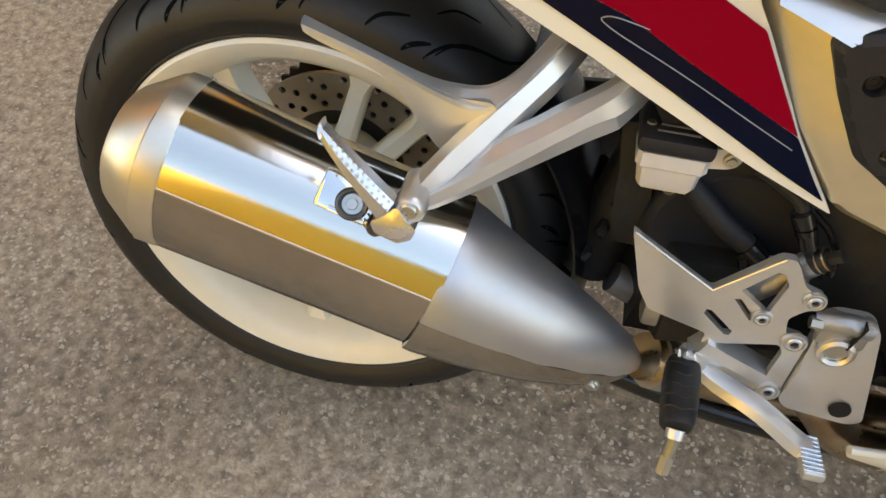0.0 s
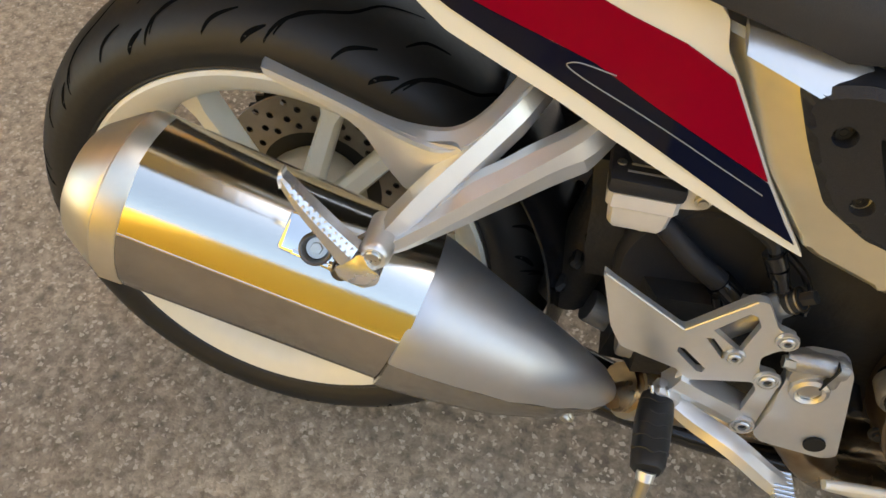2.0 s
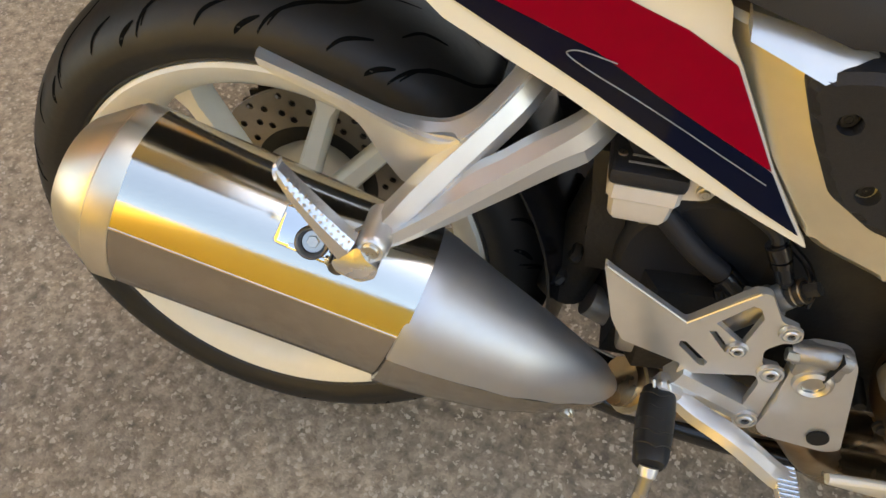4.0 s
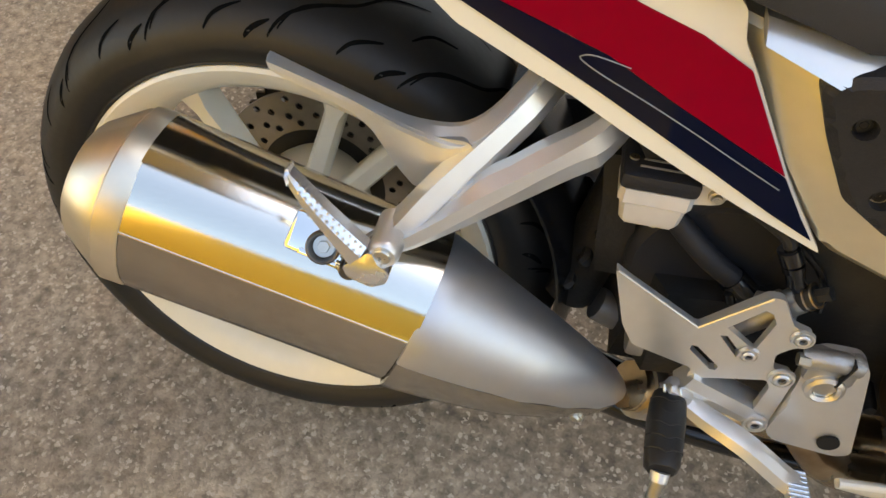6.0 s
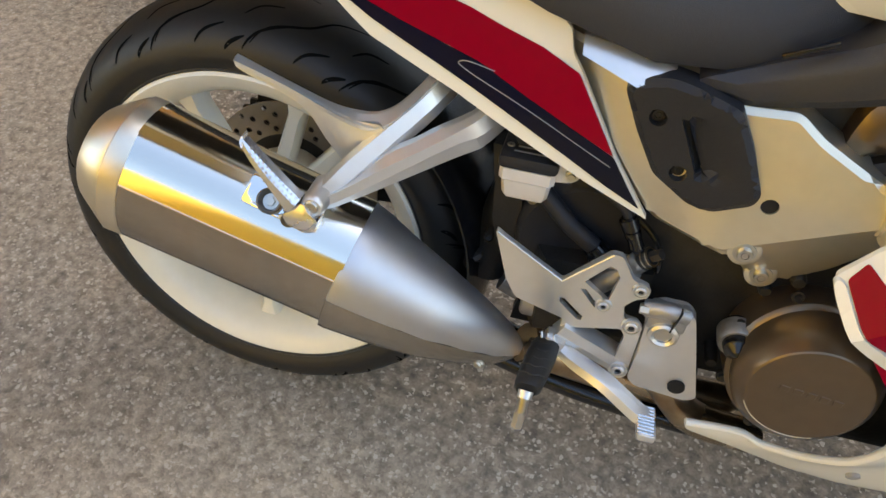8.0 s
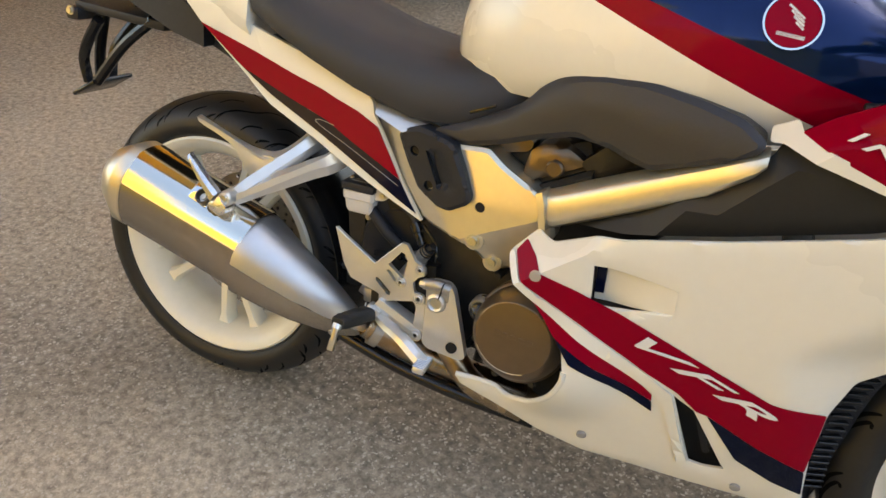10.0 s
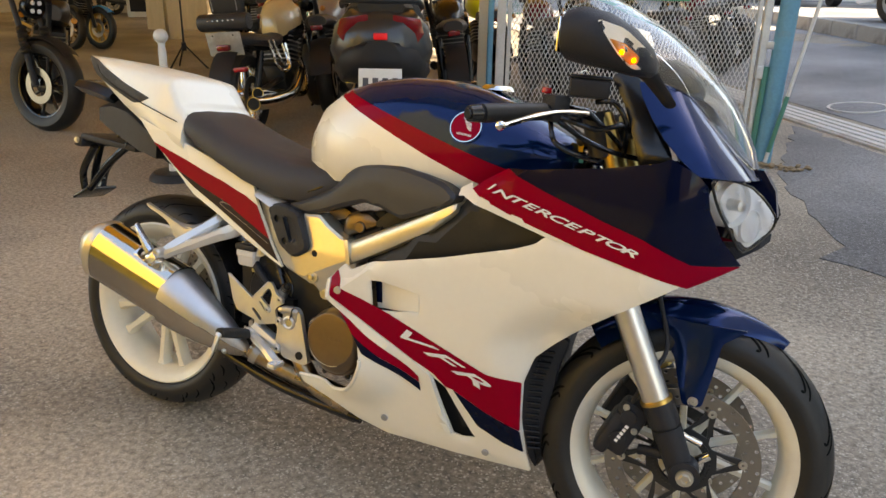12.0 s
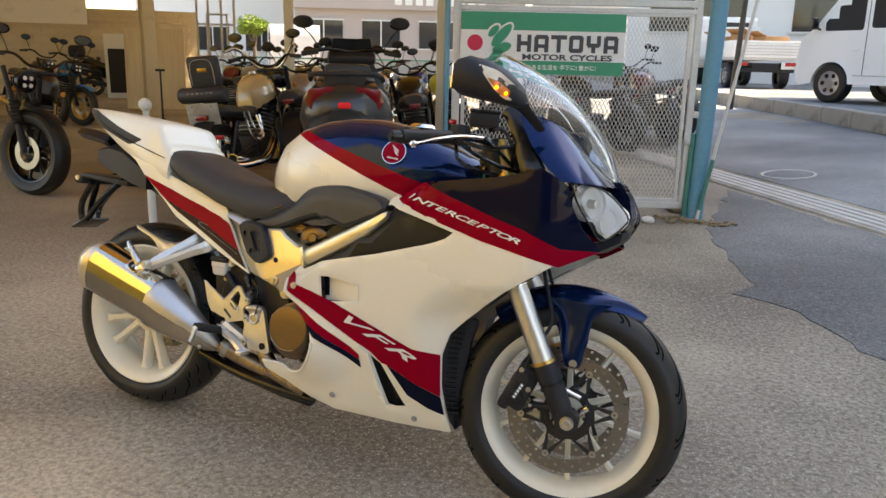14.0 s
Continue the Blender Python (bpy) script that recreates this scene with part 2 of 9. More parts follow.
M = {
    "ground": asphalt("old_asphalt", (0.152, 0.130, 0.102), (0.415, 0.357, 0.277), (0.54, 0.49, 0.41), 0.58),
    "drive": asphalt("coarse_drive_asphalt", (0.090, 0.089, 0.088), (0.225, 0.222, 0.218), (0.34, 0.34, 0.34), 0.45),
    "road": asphalt("road_asphalt", (0.15, 0.153, 0.157), (0.27, 0.274, 0.28), (0.46, 0.46, 0.46), 0.4),
    "white": mat("pearl_white_paint", (0.78, 0.755, 0.660), 0.28, coat=0.6, var=0.02, rvar=0.08, big=2.0),
    "red": mat("candy_red_paint", (0.27, 0.001, 0.015), 0.08, coat=0.0, var=0.06, rvar=0.08),
    "navy": mat("dark_navy_paint", (0.0008, 0.0032, 0.018), 0.035, coat=0.0, var=0.10, rvar=0.06),
    "blue": mat("deep_blue_metallic_paint", (0.0006, 0.0170, 0.080), 0.10, 0.50, coat=0.0, var=0.10, rvar=0.06),
    "rimwhite": mat("white_wheel_enamel", (0.77, 0.735, 0.615), 0.33, var=0.04, coat=0.3, big=6, second=(0.66, 0.62, 0.52), mix_at=0.60),
    "rubber": mat("tyre_rubber", (0.013, 0.0128, 0.0125), 0.50, var=0.2, big=8, fine=120, bump=0.12, second=(0.020, 0.019, 0.017), mix_at=0.56),
    "groove": mat("tyre_groove", (0.004, 0.004, 0.004), 0.9, var=0.1),
    "blackp": mat("black_textured_plastic", (0.0185, 0.0190, 0.0225), 0.48, var=0.18, big=9, fine=300, bump=0.35, bump_scale=900),
    "sidecover": mat("grey_black_moulded_plastic", (0.0205, 0.0212, 0.0255), 0.42, var=0.15, big=9, fine=300, bump=0.3, bump_scale=900),
    "blackg": mat("black_gloss_plastic", (0.007, 0.007, 0.008), 0.22, var=0.12, rvar=0.1),
    "seat": mat("black_vinyl", (0.027, 0.027, 0.030), 0.48, var=0.12, big=12, fine=400, bump=0.45, bump_scale=1200),
    "chrome": mat("polished_steel", (0.82, 0.80, 0.76), 0.07, 1.0, var=0.03, rvar=0.05),
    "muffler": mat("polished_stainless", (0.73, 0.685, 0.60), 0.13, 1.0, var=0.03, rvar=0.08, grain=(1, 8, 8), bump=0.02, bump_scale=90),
    "satin": mat("satin_stainless", (0.72, 0.70, 0.66), 0.38, 1.0, var=0.06, rvar=0.1, bump=0.03, bump_scale=400),
    "capsteel": mat("matt_stainless_cap", (0.74, 0.685, 0.57), 0.38, 0.9, var=0.06, rvar=0.08, bump=0.03, bump_scale=400),
    # same polished steel as the sleeve, its colour darkened for the reflected ground
    "mufunder": mat("reflection_dimmed_steel", (0.43, 0.39, 0.335), 0.16, 1.0, var=0.08, rvar=0.08, big=14, bump=0.05, bump_scale=60),
    "shroud": mat("brushed_stainless_shroud", (0.56, 0.57, 0.59), 0.47, 1.0, var=0.04, rvar=0.08, big=5, bump=0.02, bump_scale=400),
    "alupeg": mat("bright_forged_aluminium", (0.74, 0.74, 0.75), 0.26, 0.9, var=0.08, rvar=0.16, big=30, bump=0.05, bump_scale=300),
    "mufflow": mat("dark_satin_steel", (0.13, 0.115, 0.10), 0.36, 0.8, var=0.12, big=14, bump=0.12, bump_scale=60),
    "alu": mat("silver_painted_aluminium", (0.69, 0.685, 0.665), 0.36, 0.75, var=0.05, coat=0.15, bump=0.04, bump_scale=500),
    "frame": mat("champagne_silver_frame_paint", (0.73, 0.66, 0.505), 0.33, 0.80, var=0.05, coat=0.15, big=5),
    "cast": mat("cast_aluminium", (0.42, 0.41, 0.39), 0.45, 0.85, var=0.15, big=20, bump=0.3, bump_scale=260, second=(0.26, 0.24, 0.21), mix_at=0.58),
    "bronze": mat("bronze_engine_paint", (0.165, 0.115, 0.072), 0.33, 0.75, var=0.08, coat=0.2, big=7),
    "engine": mat("dark_engine_casting", (0.034, 0.032, 0.030), 0.50, 0.6, var=0.25, big=16, bump=0.35, bump_scale=200),
    "pipe": mat("heat_tinted_pipe", (0.44, 0.34, 0.23), 0.28, 1.0, var=0.22, big=12, second=(0.30, 0.20, 0.12), mix_at=0.52),
    "disc": mat("brushed_disc_steel", (0.28, 0.26, 0.235), 0.30, 1.0, var=0.08, grain=(2, 60, 2), bump=0.05),
    "discin": mat("dark_disc_carrier", (0.03, 0.03, 0.03), 0.45, 0.4, var=0.1),
    "gold": mat("gold_anodised", (0.60, 0.40, 0.13), 0.30, 1.0, var=0.06),
    "resin": mat("milky_reservoir_plastic", (0.62, 0.60, 0.57), 0.40, var=0.06, big=20, second=(0.50, 0.46, 0.38), mix_at=0.60),
    "bolt": mat("zinc_bolt", (0.60, 0.57, 0.50), 0.30, 1.0, var=0.12, big=40),
    # near-black for seams and screws, and for the unlit depth of openings
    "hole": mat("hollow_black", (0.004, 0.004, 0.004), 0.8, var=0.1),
    "letter": mat("silver_white_lettering", (0.78, 0.78, 0.76), 0.35, var=0.02),
    "ink": mat("grey_print", (0.30, 0.30, 0.30), 0.5, var=0.05),
    "lens": glass("clear_lens"),
    "screen": glass("smoked_windscreen", (0.93, 0.96, 0.96), 0.0, 1.3),
    "amberlens": glass("clear_indicator_lens", (1.0, 0.90, 0.76), 0.02),
    "amber": glow("lit_amber_bulb", (1.0, 0.25, 0.01), 4.0),
    "reflector": mat("lamp_reflector", (0.96, 0.96, 0.95), 0.25, 0.12, var=0.02),
    "amberp": mat("amber_plastic_lens", (0.62, 0.25, 0.04), 0.2, var=0.08),
    "mirror": mat("mirror_glass", (0.9, 0.9, 0.9), 0.01, 1.0, var=0.0, rvar=0.0),
    "yellow": mat("yellow_tag_print", (0.75, 0.42, 0.03), 0.5, var=0.08),
    "green": mat("green_tag_print", (0.05, 0.42, 0.30), 0.5, var=0.08),
    "cream": mat("cream_steel_paint", (0.66, 0.59, 0.45), 0.5, var=0.08, big=2, bump=0.1, second=(0.44, 0.34, 0.22), mix_at=0.60),
    "bluepost": mat("weathered_blue_paint", (0.10, 0.30, 0.42), 0.5, var=0.14, big=4, bump=0.2, second=(0.20, 0.24, 0.22), mix_at=0.60),
    "galv": mat("galvanised_steel", (0.58, 0.58, 0.57), 0.45, 0.35, var=0.14, big=6, bump=0.1, second=(0.34, 0.28, 0.22), mix_at=0.62),
    "conc": mat("pale_concrete", (0.56, 0.55, 0.52), 0.85, var=0.16, big=2, fine=40, bump=0.5, bump_scale=70, second=(0.42, 0.41, 0.38), mix_at=0.56),
    "kerbc": mat("stained_kerb_concrete", (0.38, 0.36, 0.32), 0.9, var=0.2, big=3, fine=50, bump=0.6, bump_scale=80, second=(0.24, 0.22, 0.19), mix_at=0.52),
    "block": mat("tan_concrete_block", (0.56, 0.48, 0.36), 0.85, var=0.16, big=1.5, fine=30, bump=0.5, bump_scale=60, second=(0.40, 0.32, 0.22), mix_at=0.58),
    "signw": mat("white_sign_face", (0.74, 0.74, 0.73), 0.45, var=0.03, big=2, second=(0.62, 0.61, 0.58), mix_at=0.64),
    "signg": mat("green_sign_face", (0.015, 0.27, 0.155), 0.42, var=0.06, big=2),
    "signd": mat("dark_grey_sign_letters", (0.05, 0.052, 0.062), 0.45, var=0.05),
    "signr": mat("red_sign_dot", (0.62, 0.02, 0.07), 0.42, var=0.05),
    "vanwhite": mat("white_vehicle_paint", (0.85, 0.85, 0.84), 0.28, coat=0.5, var=0.02, big=1),
    "winglass": mat("dark_vehicle_glass", (0.03, 0.035, 0.04), 0.06, var=0.1, rvar=0.02),
    "card": mat("brown_cardboard", (0.36, 0.20, 0.09), 0.8, var=0.12, big=4),
    "ply": mat("pale_plywood", (0.66, 0.54, 0.36), 0.6, var=0.12, big=2, fine=30, grain=(8, 8, 0.6)),
    "tail": mat("red_tail_lens", (0.42, 0.008, 0.012), 0.18, var=0.1, coat=0.6),
    "taildark": mat("smoked_red_lens", (0.18, 0.004, 0.008), 0.16, var=0.1, coat=0.6),
    "tailon": glow("lit_red_lamp", (0.55, 0.006, 0.012), 0.10),
    "tan": mat("cream_tank_paint", (0.56, 0.42, 0.22), 0.2, coat=0.8, var=0.06),
    "cyan": mat("bright_blue_paint", (0.02, 0.26, 0.78), 0.25, coat=0.8, var=0.06),
    "lime": mat("yellow_green_paint", (0.62, 0.66, 0.03), 0.3, coat=0.6, var=0.06),
    "maroon": mat("maroon_paint", (0.13, 0.008, 0.02), 0.2, coat=0.9, var=0.06),
    "greyp": mat("dark_grey_scooter_paint", (0.035, 0.036, 0.039), 0.34, 0.3, coat=0.4, var=0.08),
    "silverp": mat("silver_grey_paint", (0.30, 0.31, 0.33), 0.32, 0.5, coat=0.4, var=0.06),
    "leaf": mat("sunlit_leaves", (0.16, 0.24, 0.02), 0.6, var=0.4, big=1, fine=6),
    "bark": mat("tree_bark", (0.10, 0.075, 0.05), 0.85, var=0.2, bump=0.5),
    "facade": mat("pale_render", (0.74, 0.74, 0.73), 0.8, var=0.06, big=0.5, second=(0.66, 0.65, 0.63), mix_at=0.58),
    "brownwall": mat("dark_reflection_brown", (0.13, 0.105, 0.09), 0.8, var=0.12, big=0.6),
    "facadeb": mat("brown_grey_panel", (0.40, 0.35, 0.33), 0.7, var=0.08, big=0.5),
    "ochre": mat("ochre_bounce_wall", (0.54, 0.385, 0.075), 0.85, var=0.08, big=0.8, bump=0.3, second=(0.48, 0.33, 0.06), mix_at=0.57),
    # roof tints picked to warm the light below; the sheets are unseen
    "roof": translucent("yellow_tinted_roof_sheet", (0.85, 0.69, 0.33), 0.145),
    "roofold": translucent("amber_tinted_roof_sheet", (0.90, 0.62, 0.16), 0.19),
    "steel": mat("dark_painted_steel", (0.10, 0.085, 0.07), 0.6, var=0.2, big=1.2),
    "stick": mat("white_pole_paint", (0.66, 0.66, 0.64), 0.45, var=0.08, big=8),
    "greenp": mat("green_pole_paint", (0.05, 0.22, 0.17), 0.5, var=0.12, big=8),
    "plate": mat("white_number_plate", (0.66, 0.66, 0.64), 0.45, var=0.05, big=20),
    "sand": mat("bounce_ground_yellow", (0.64, 0.49, 0.085), 0.9, var=0.15, big=1.5, fine=40, bump=0.4, second=(0.55, 0.39, 0.075), mix_at=0.56),
    "dust": mat("dusty_debris", (0.24, 0.17, 0.10), 0.9, var=0.3, big=12),
}

M["white"].node_tree.nodes["Principled BSDF"].inputs["Coat Roughness"].default_value = 0.12
for one, ior in (("blackp", 1.36), ("rubber", 1.46), ("groove", 1.15), ("navy", 1.27), ("red", 1.18), ("blue", 1.45)):
    M[one].node_tree.nodes["Principled BSDF"].inputs["IOR"].default_value = ior


# ---- mesh tools ----
from mathutils.geometry import delaunay_2d_cdt, tessellate_polygon


def mesh_of(name, bm, material, smooth=True, angle=35):
    bmesh.ops.recalc_face_normals(bm, faces=bm.faces)
    me = bpy.data.meshes.new(name)
    bm.to_mesh(me)
    bm.free()
    for one in material if isinstance(material, (list, tuple)) else [material]:
        me.materials.append(M[one])
    if smooth:
        me.polygons.foreach_set("use_smooth", [True] * len(me.polygons))
        me.set_sharp_from_angle(angle=radians(angle))
    return me


def part(name, bm, material, parent=None, label="", smooth=True, angle=35):
    ob = new(name, mesh_of(name, bm, material, smooth, angle))
    if parent:
        ob.parent = parent
    return tagged(ob, label)


def thing(name, label, category, m=None, group="", kind=""):
    ob = new(name)
    ob.matrix_world = m or Matrix()
    ob.empty_display_size = 0.1
    return tagged(ob, label, category, group, kind)


def solo(name, bm, material, label, category, m=None, group="", kind="", smooth=True):
    ob = part(name, bm, material, None, label, smooth)
    if m:
        ob.matrix_world = m
    return tagged(ob, "", category, group, kind)


def joined(*some):
    out = bmesh.new()
    for one in some:
        me = bpy.data.meshes.new("t")
        one.to_mesh(me)
        one.free()
        out.from_mesh(me)
        bpy.data.meshes.remove(me)
    return out


def moved(bm, m):
    bmesh.ops.transform(bm, matrix=m, verts=bm.verts)
    return bm


def box(sx, sy, sz, at=(0, 0, 0), bevel=0.0, turn=(0, 0, 0), seg=2):
    bm = bmesh.new()
    bmesh.ops.create_cube(bm, size=1)
    bmesh.ops.scale(bm, vec=(sx, sy, sz), verts=bm.verts)
    if bevel:
        bmesh.ops.bevel(bm, geom=bm.edges[:], offset=bevel, segments=seg, profile=0.5, affect="EDGES")
    return moved(bm, pose(*at, *turn))


def rod(a, b, r, r2=None, n=16, bevel=0.0):
    """A round bar from a to b."""
    a, b = Vector(a), Vector(b)
    bm = bmesh.new()
    bmesh.ops.create_cone(bm, cap_ends=True, segments=n, radius1=r, radius2=r if r2 is None else r2, depth=(b - a).length)
    if bevel:
        caps = [e for e in bm.edges if abs(e.verts[0].co.z - e.verts[1].co.z) < 1e-6]
        bmesh.ops.bevel(bm, geom=caps, offset=bevel, segments=2, affect="EDGES")
    return moved(bm, Matrix.Translation((a + b) / 2) @ (b - a).to_track_quat("Z", "Y").to_matrix().to_4x4())


def curve_points(pts, n=6):
    """Points of a smooth curve through pts."""
    p = [Vector(q) for q in pts]
    out = []
    for i in range(len(p) - 1):
        a, b, c, d = p[max(i - 1, 0)], p[i], p[i + 1], p[min(i + 2, len(p) - 1)]
        for k in range(n):
            t = k / n
            out.append(0.5 * (2 * b + (c - a) * t + (2 * a - 5 * b + 4 * c - d) * t * t + (3 * b - a - 3 * c + d) * t ** 3))
    out.append(p[-1])
    return out


def hose(pts, r, n=10, smooth=6, squash=1.0, radii=None):
    """A tube along a curve through pts."""
    path = curve_points(pts, smooth) if smooth else [Vector(q) for q in pts]
    bm = bmesh.new()
    rings = []
    up = Vector((0, 0, 1))
    for i, p in enumerate(path):
        d = (path[min(i + 1, len(path) - 1)] - path[max(i - 1, 0)]).normalized()
        side = d.cross(up)
        side = side.normalized() if side.length > 0.05 else Vector((0, 1, 0))
        nrm = side.cross(d).normalized()
        rr = r if radii is None else float(np.interp(i / (len(path) - 1), np.linspace(0, 1, len(radii)), radii))
        rings.append([bm.verts.new(p + rr * (math.cos(a) * side + squash * math.sin(a) * nrm)) for a in np.linspace(0, 2 * math.pi, n, endpoint=False)])
    for s, t in zip(rings, rings[1:]):
        for k in range(n):
            bm.faces.new((s[k], s[(k + 1) % n], t[(k + 1) % n], t[k]))
    bm.faces.new(rings[0])
    bm.faces.new(rings[-1])
    return bm


def lathe(profile, n=72, closed=False):
    """Turns a profile of (radius, y) about the y axis."""
    bm = bmesh.new()
    rings = [[bm.verts.new((r * math.cos(a), y, r * math.sin(a))) for a in np.linspace(0, 2 * math.pi, n, endpoint=False)] for r, y in profile]
    pairs = list(zip(rings, rings[1:])) + ([(rings[-1], rings[0])] if closed else [])
    for s, t in pairs:
        for k in range(n):
            bm.faces.new((s[k], s[(k + 1) % n], t[(k + 1) % n], t[k]))
    if not closed:
        for q in (rings[0], rings[-1]):
            if (q[0].co.xz - q[n // 2].co.xz).length > 0.002:
                bm.faces.new(q)
    return bm


def loft(sections, caps=True):
    """A skin over closed sections of equal point counts."""
    bm = bmesh.new()
    rings = [[bm.verts.new(p) for p in s] for s in sections]
    n = len(rings[0])
    for s, t in zip(rings, rings[1:]):
        for k in range(n):
            bm.faces.new((s[k], s[(k + 1) % n], t[(k + 1) % n], t[k]))
    if caps:
        bm.faces.new(rings[0])
        bm.faces.new(rings[-1])
    return bm


def sheet(rows):
    """An open skin over rows of points."""
    bm = bmesh.new()
    vs = [[bm.verts.new(p) for p in r] for r in rows]
    for s, t in zip(vs, vs[1:]):
        for k in range(len(s) - 1):
            bm.faces.new((s[k], s[k + 1], t[k + 1], t[k]))
    return bm


def thick(bm, d):
    bmesh.ops.recalc_face_normals(bm, faces=bm.faces)
    bmesh.ops.solidify(bm, geom=bm.faces[:], thickness=d)
    return bm


def inside(p, poly):
    x, y = p
    odd = False
    for (ax, ay), (bx, by) in zip(poly, poly[1:] + poly[:1]):
        if (ay > y) != (by > y) and x < (bx - ax) * (y - ay) / (by - ay) + ax:
            odd = not odd
    return odd


def rounded(poly, r=0.008, n=4):
    """The outline with its corners rounded off."""
    out = []
    for i, p in enumerate(poly):
        a, p, b = Vector(poly[i - 1]), Vector(p), Vector(poly[(i + 1) % len(poly)])
        u, v = a - p, b - p
        k = min(r, u.length * 0.45, v.length * 0.45)
        s, e = p + u.normalized() * k, p + v.normalized() * k
        for t in np.linspace(0, 1, n):
            out.append(tuple((1 - t) ** 2 * s + 2 * t * (1 - t) * p + t * t * e))
    return out


def ring(cx, cz, r, n=12):
    return [(cx + r * math.cos(a), cz + r * math.sin(a)) for a in np.linspace(0, 2 * math.pi, n, endpoint=False)]


def plate(poly, depth, thickness=0.004, holes=(), step=0.03, soft=0.003, side=-1, lift=0.0, corner=0.008, back=True, creases=(), bevel=0.0):
    """A panel whose outline is given from the side (x, z); depth(x, z) is its distance from the middle plane. side -1: the right-hand side. creases: lines along which it is folded; bevel: width of the chamfer that falls by soft."""
    poly = rounded(poly, corner) if corner else list(poly)
    dense = []
    for a, b in zip(poly, poly[1:] + poly[:1]):
        k = max(1, int(math.dist(a, b) / step))
        dense += [(a[0] + (b[0] - a[0]) * i / k, a[1] + (b[1] - a[1]) * i / k) for i in range(k)]
    loops = [dense] + [list(h) for h in holes]
    pts, edges = [], []
    for lp in loops:
        s = len(pts)
        pts += lp
        edges += [(s + i, s + (i + 1) % len(lp)) for i in range(len(lp))]
    rim = np.array(pts)
    for line in creases:
        for a, b in zip(line, line[1:]):
            k = max(1, int(math.dist(a, b) / step))
            run = [(a[0] + (b[0] - a[0]) * i / k, a[1] + (b[1] - a[1]) * i / k) for i in range(k + 1)]
            edges += [(len(pts) + i, len(pts) + i + 1) for i in range(k)]
            pts += run
    if bevel:
        area = sum(a[0] * b[1] - b[0] * a[1] for a, b in zip(dense, dense[1:] + dense[:1]))
        turn = 1 if area > 0 else -1
        run = []
        for a, p, b in zip(dense[-1:] + dense[:-1], dense, dense[1:] + dense[:1]):
            t = (Vector(b) - Vector(a)).normalized()
            q = (p[0] - turn * bevel * t.y, p[1] + turn * bevel * t.x)
            if float(np.sqrt(((rim - q) ** 2).sum(1)).min()) > 0.85 * bevel:
                run.append(q)
        edges += [(len(pts) + i, len(pts) + (i + 1) % len(run)) for i in range(len(run))]
        pts += run
        rim = rim[:len(dense)]
    fixed = np.array(pts)
    xs, zs = [p[0] for p in dense], [p[1] for p in dense]

    def far(p, some=rim):
        return float(np.sqrt(((some - p) ** 2).sum(1)).min())

    extra = []
    for x in np.arange(min(xs), max(xs), step):
        for z in np.arange(min(zs), max(zs), step):
            q = (x + 0.003 * math.sin(57 * z), z + 0.003 * math.sin(41 * x))
            if inside(q, dense) and not any(inside(q, list(h)) for h in holes) and far(q, fixed) > step * 0.45:
                extra.append(q)
    allp = [Vector(p) for p in pts + extra]
    vs, _, fs, *_ = delaunay_2d_cdt(allp, edges, [], 0, 1e-6)
    bm = bmesh.new()
    top = []
    for v in vs:
        d = far(v)
        y = depth(v.x, v.y) + lift - (soft if d < 1e-4 else 0)
        top.append(bm.verts.new((v.x, side * y, v.y)))
    for f in fs:
        c = (sum(vs[i].x for i in f) / len(f), sum(vs[i].y for i in f) / len(f))
        if inside(c, dense) and not any(inside(c, list(h)) for h in holes):
            bm.faces.new([top[i] for i in f])
    loose = [v for v in bm.verts if not v.link_faces]
    bmesh.ops.delete(bm, geom=loose, context="VERTS")
    if back:
        border = [e for e in bm.edges if len(e.link_faces) == 1]
        front = list(bm.faces)
        low = {v: bm.verts.new((v.co.x, v.co.y - side * (thickness - 0), v.co.z)) for v in list(bm.verts)}
        for f in front:
            bm.faces.new([low[v] for v in reversed(f.verts)])
        for e in border:
            a, b = e.verts
            bm.faces.new((a, b, low[b], low[a]))
    return bm


def flat(y):
    return lambda x, z: y


def strake(lines, n=18, depth=0.012, smooth=4):
    """A cast or pressed member skinned over lines (x, z, distance from the middle plane) that run along it; the first and last are its edges."""
    rows = []
    for line in lines:
        p = curve_points([(x, -d, z) for x, z, d in line], smooth)
        run = np.concatenate([[0], np.cumsum([(b - a).length for a, b in zip(p, p[1:])])])
        rows.append([Vector([float(np.interp(t, run / run[-1], [q[k] for q in p])) for k in range(3)]) for t in np.linspace(0, 1, n)])
    rows.append([q + Vector((0, depth, 0)) for q in rows[-1]])
    rows.append([q + Vector((0, depth, 0)) for q in rows[0]])
    return loft([[r[i] for r in rows] for i in range(n)])


def cap_bolt(r=0.008, h=0.006):
    """A socket-head bolt, its axis along -y."""
    return joined(lathe([(0.0005, -h), (r * 0.45, -h), (r * 0.5, -h * 0.35), (r * 0.52, -h), (r * 0.9, -h), (r, -h * 0.7), (r, 0.002)], 14),
                  lathe([(r, -0.001), (r * 1.45, -0.001), (r * 1.5, 0.0), (r * 1.5, 0.003)], 16))


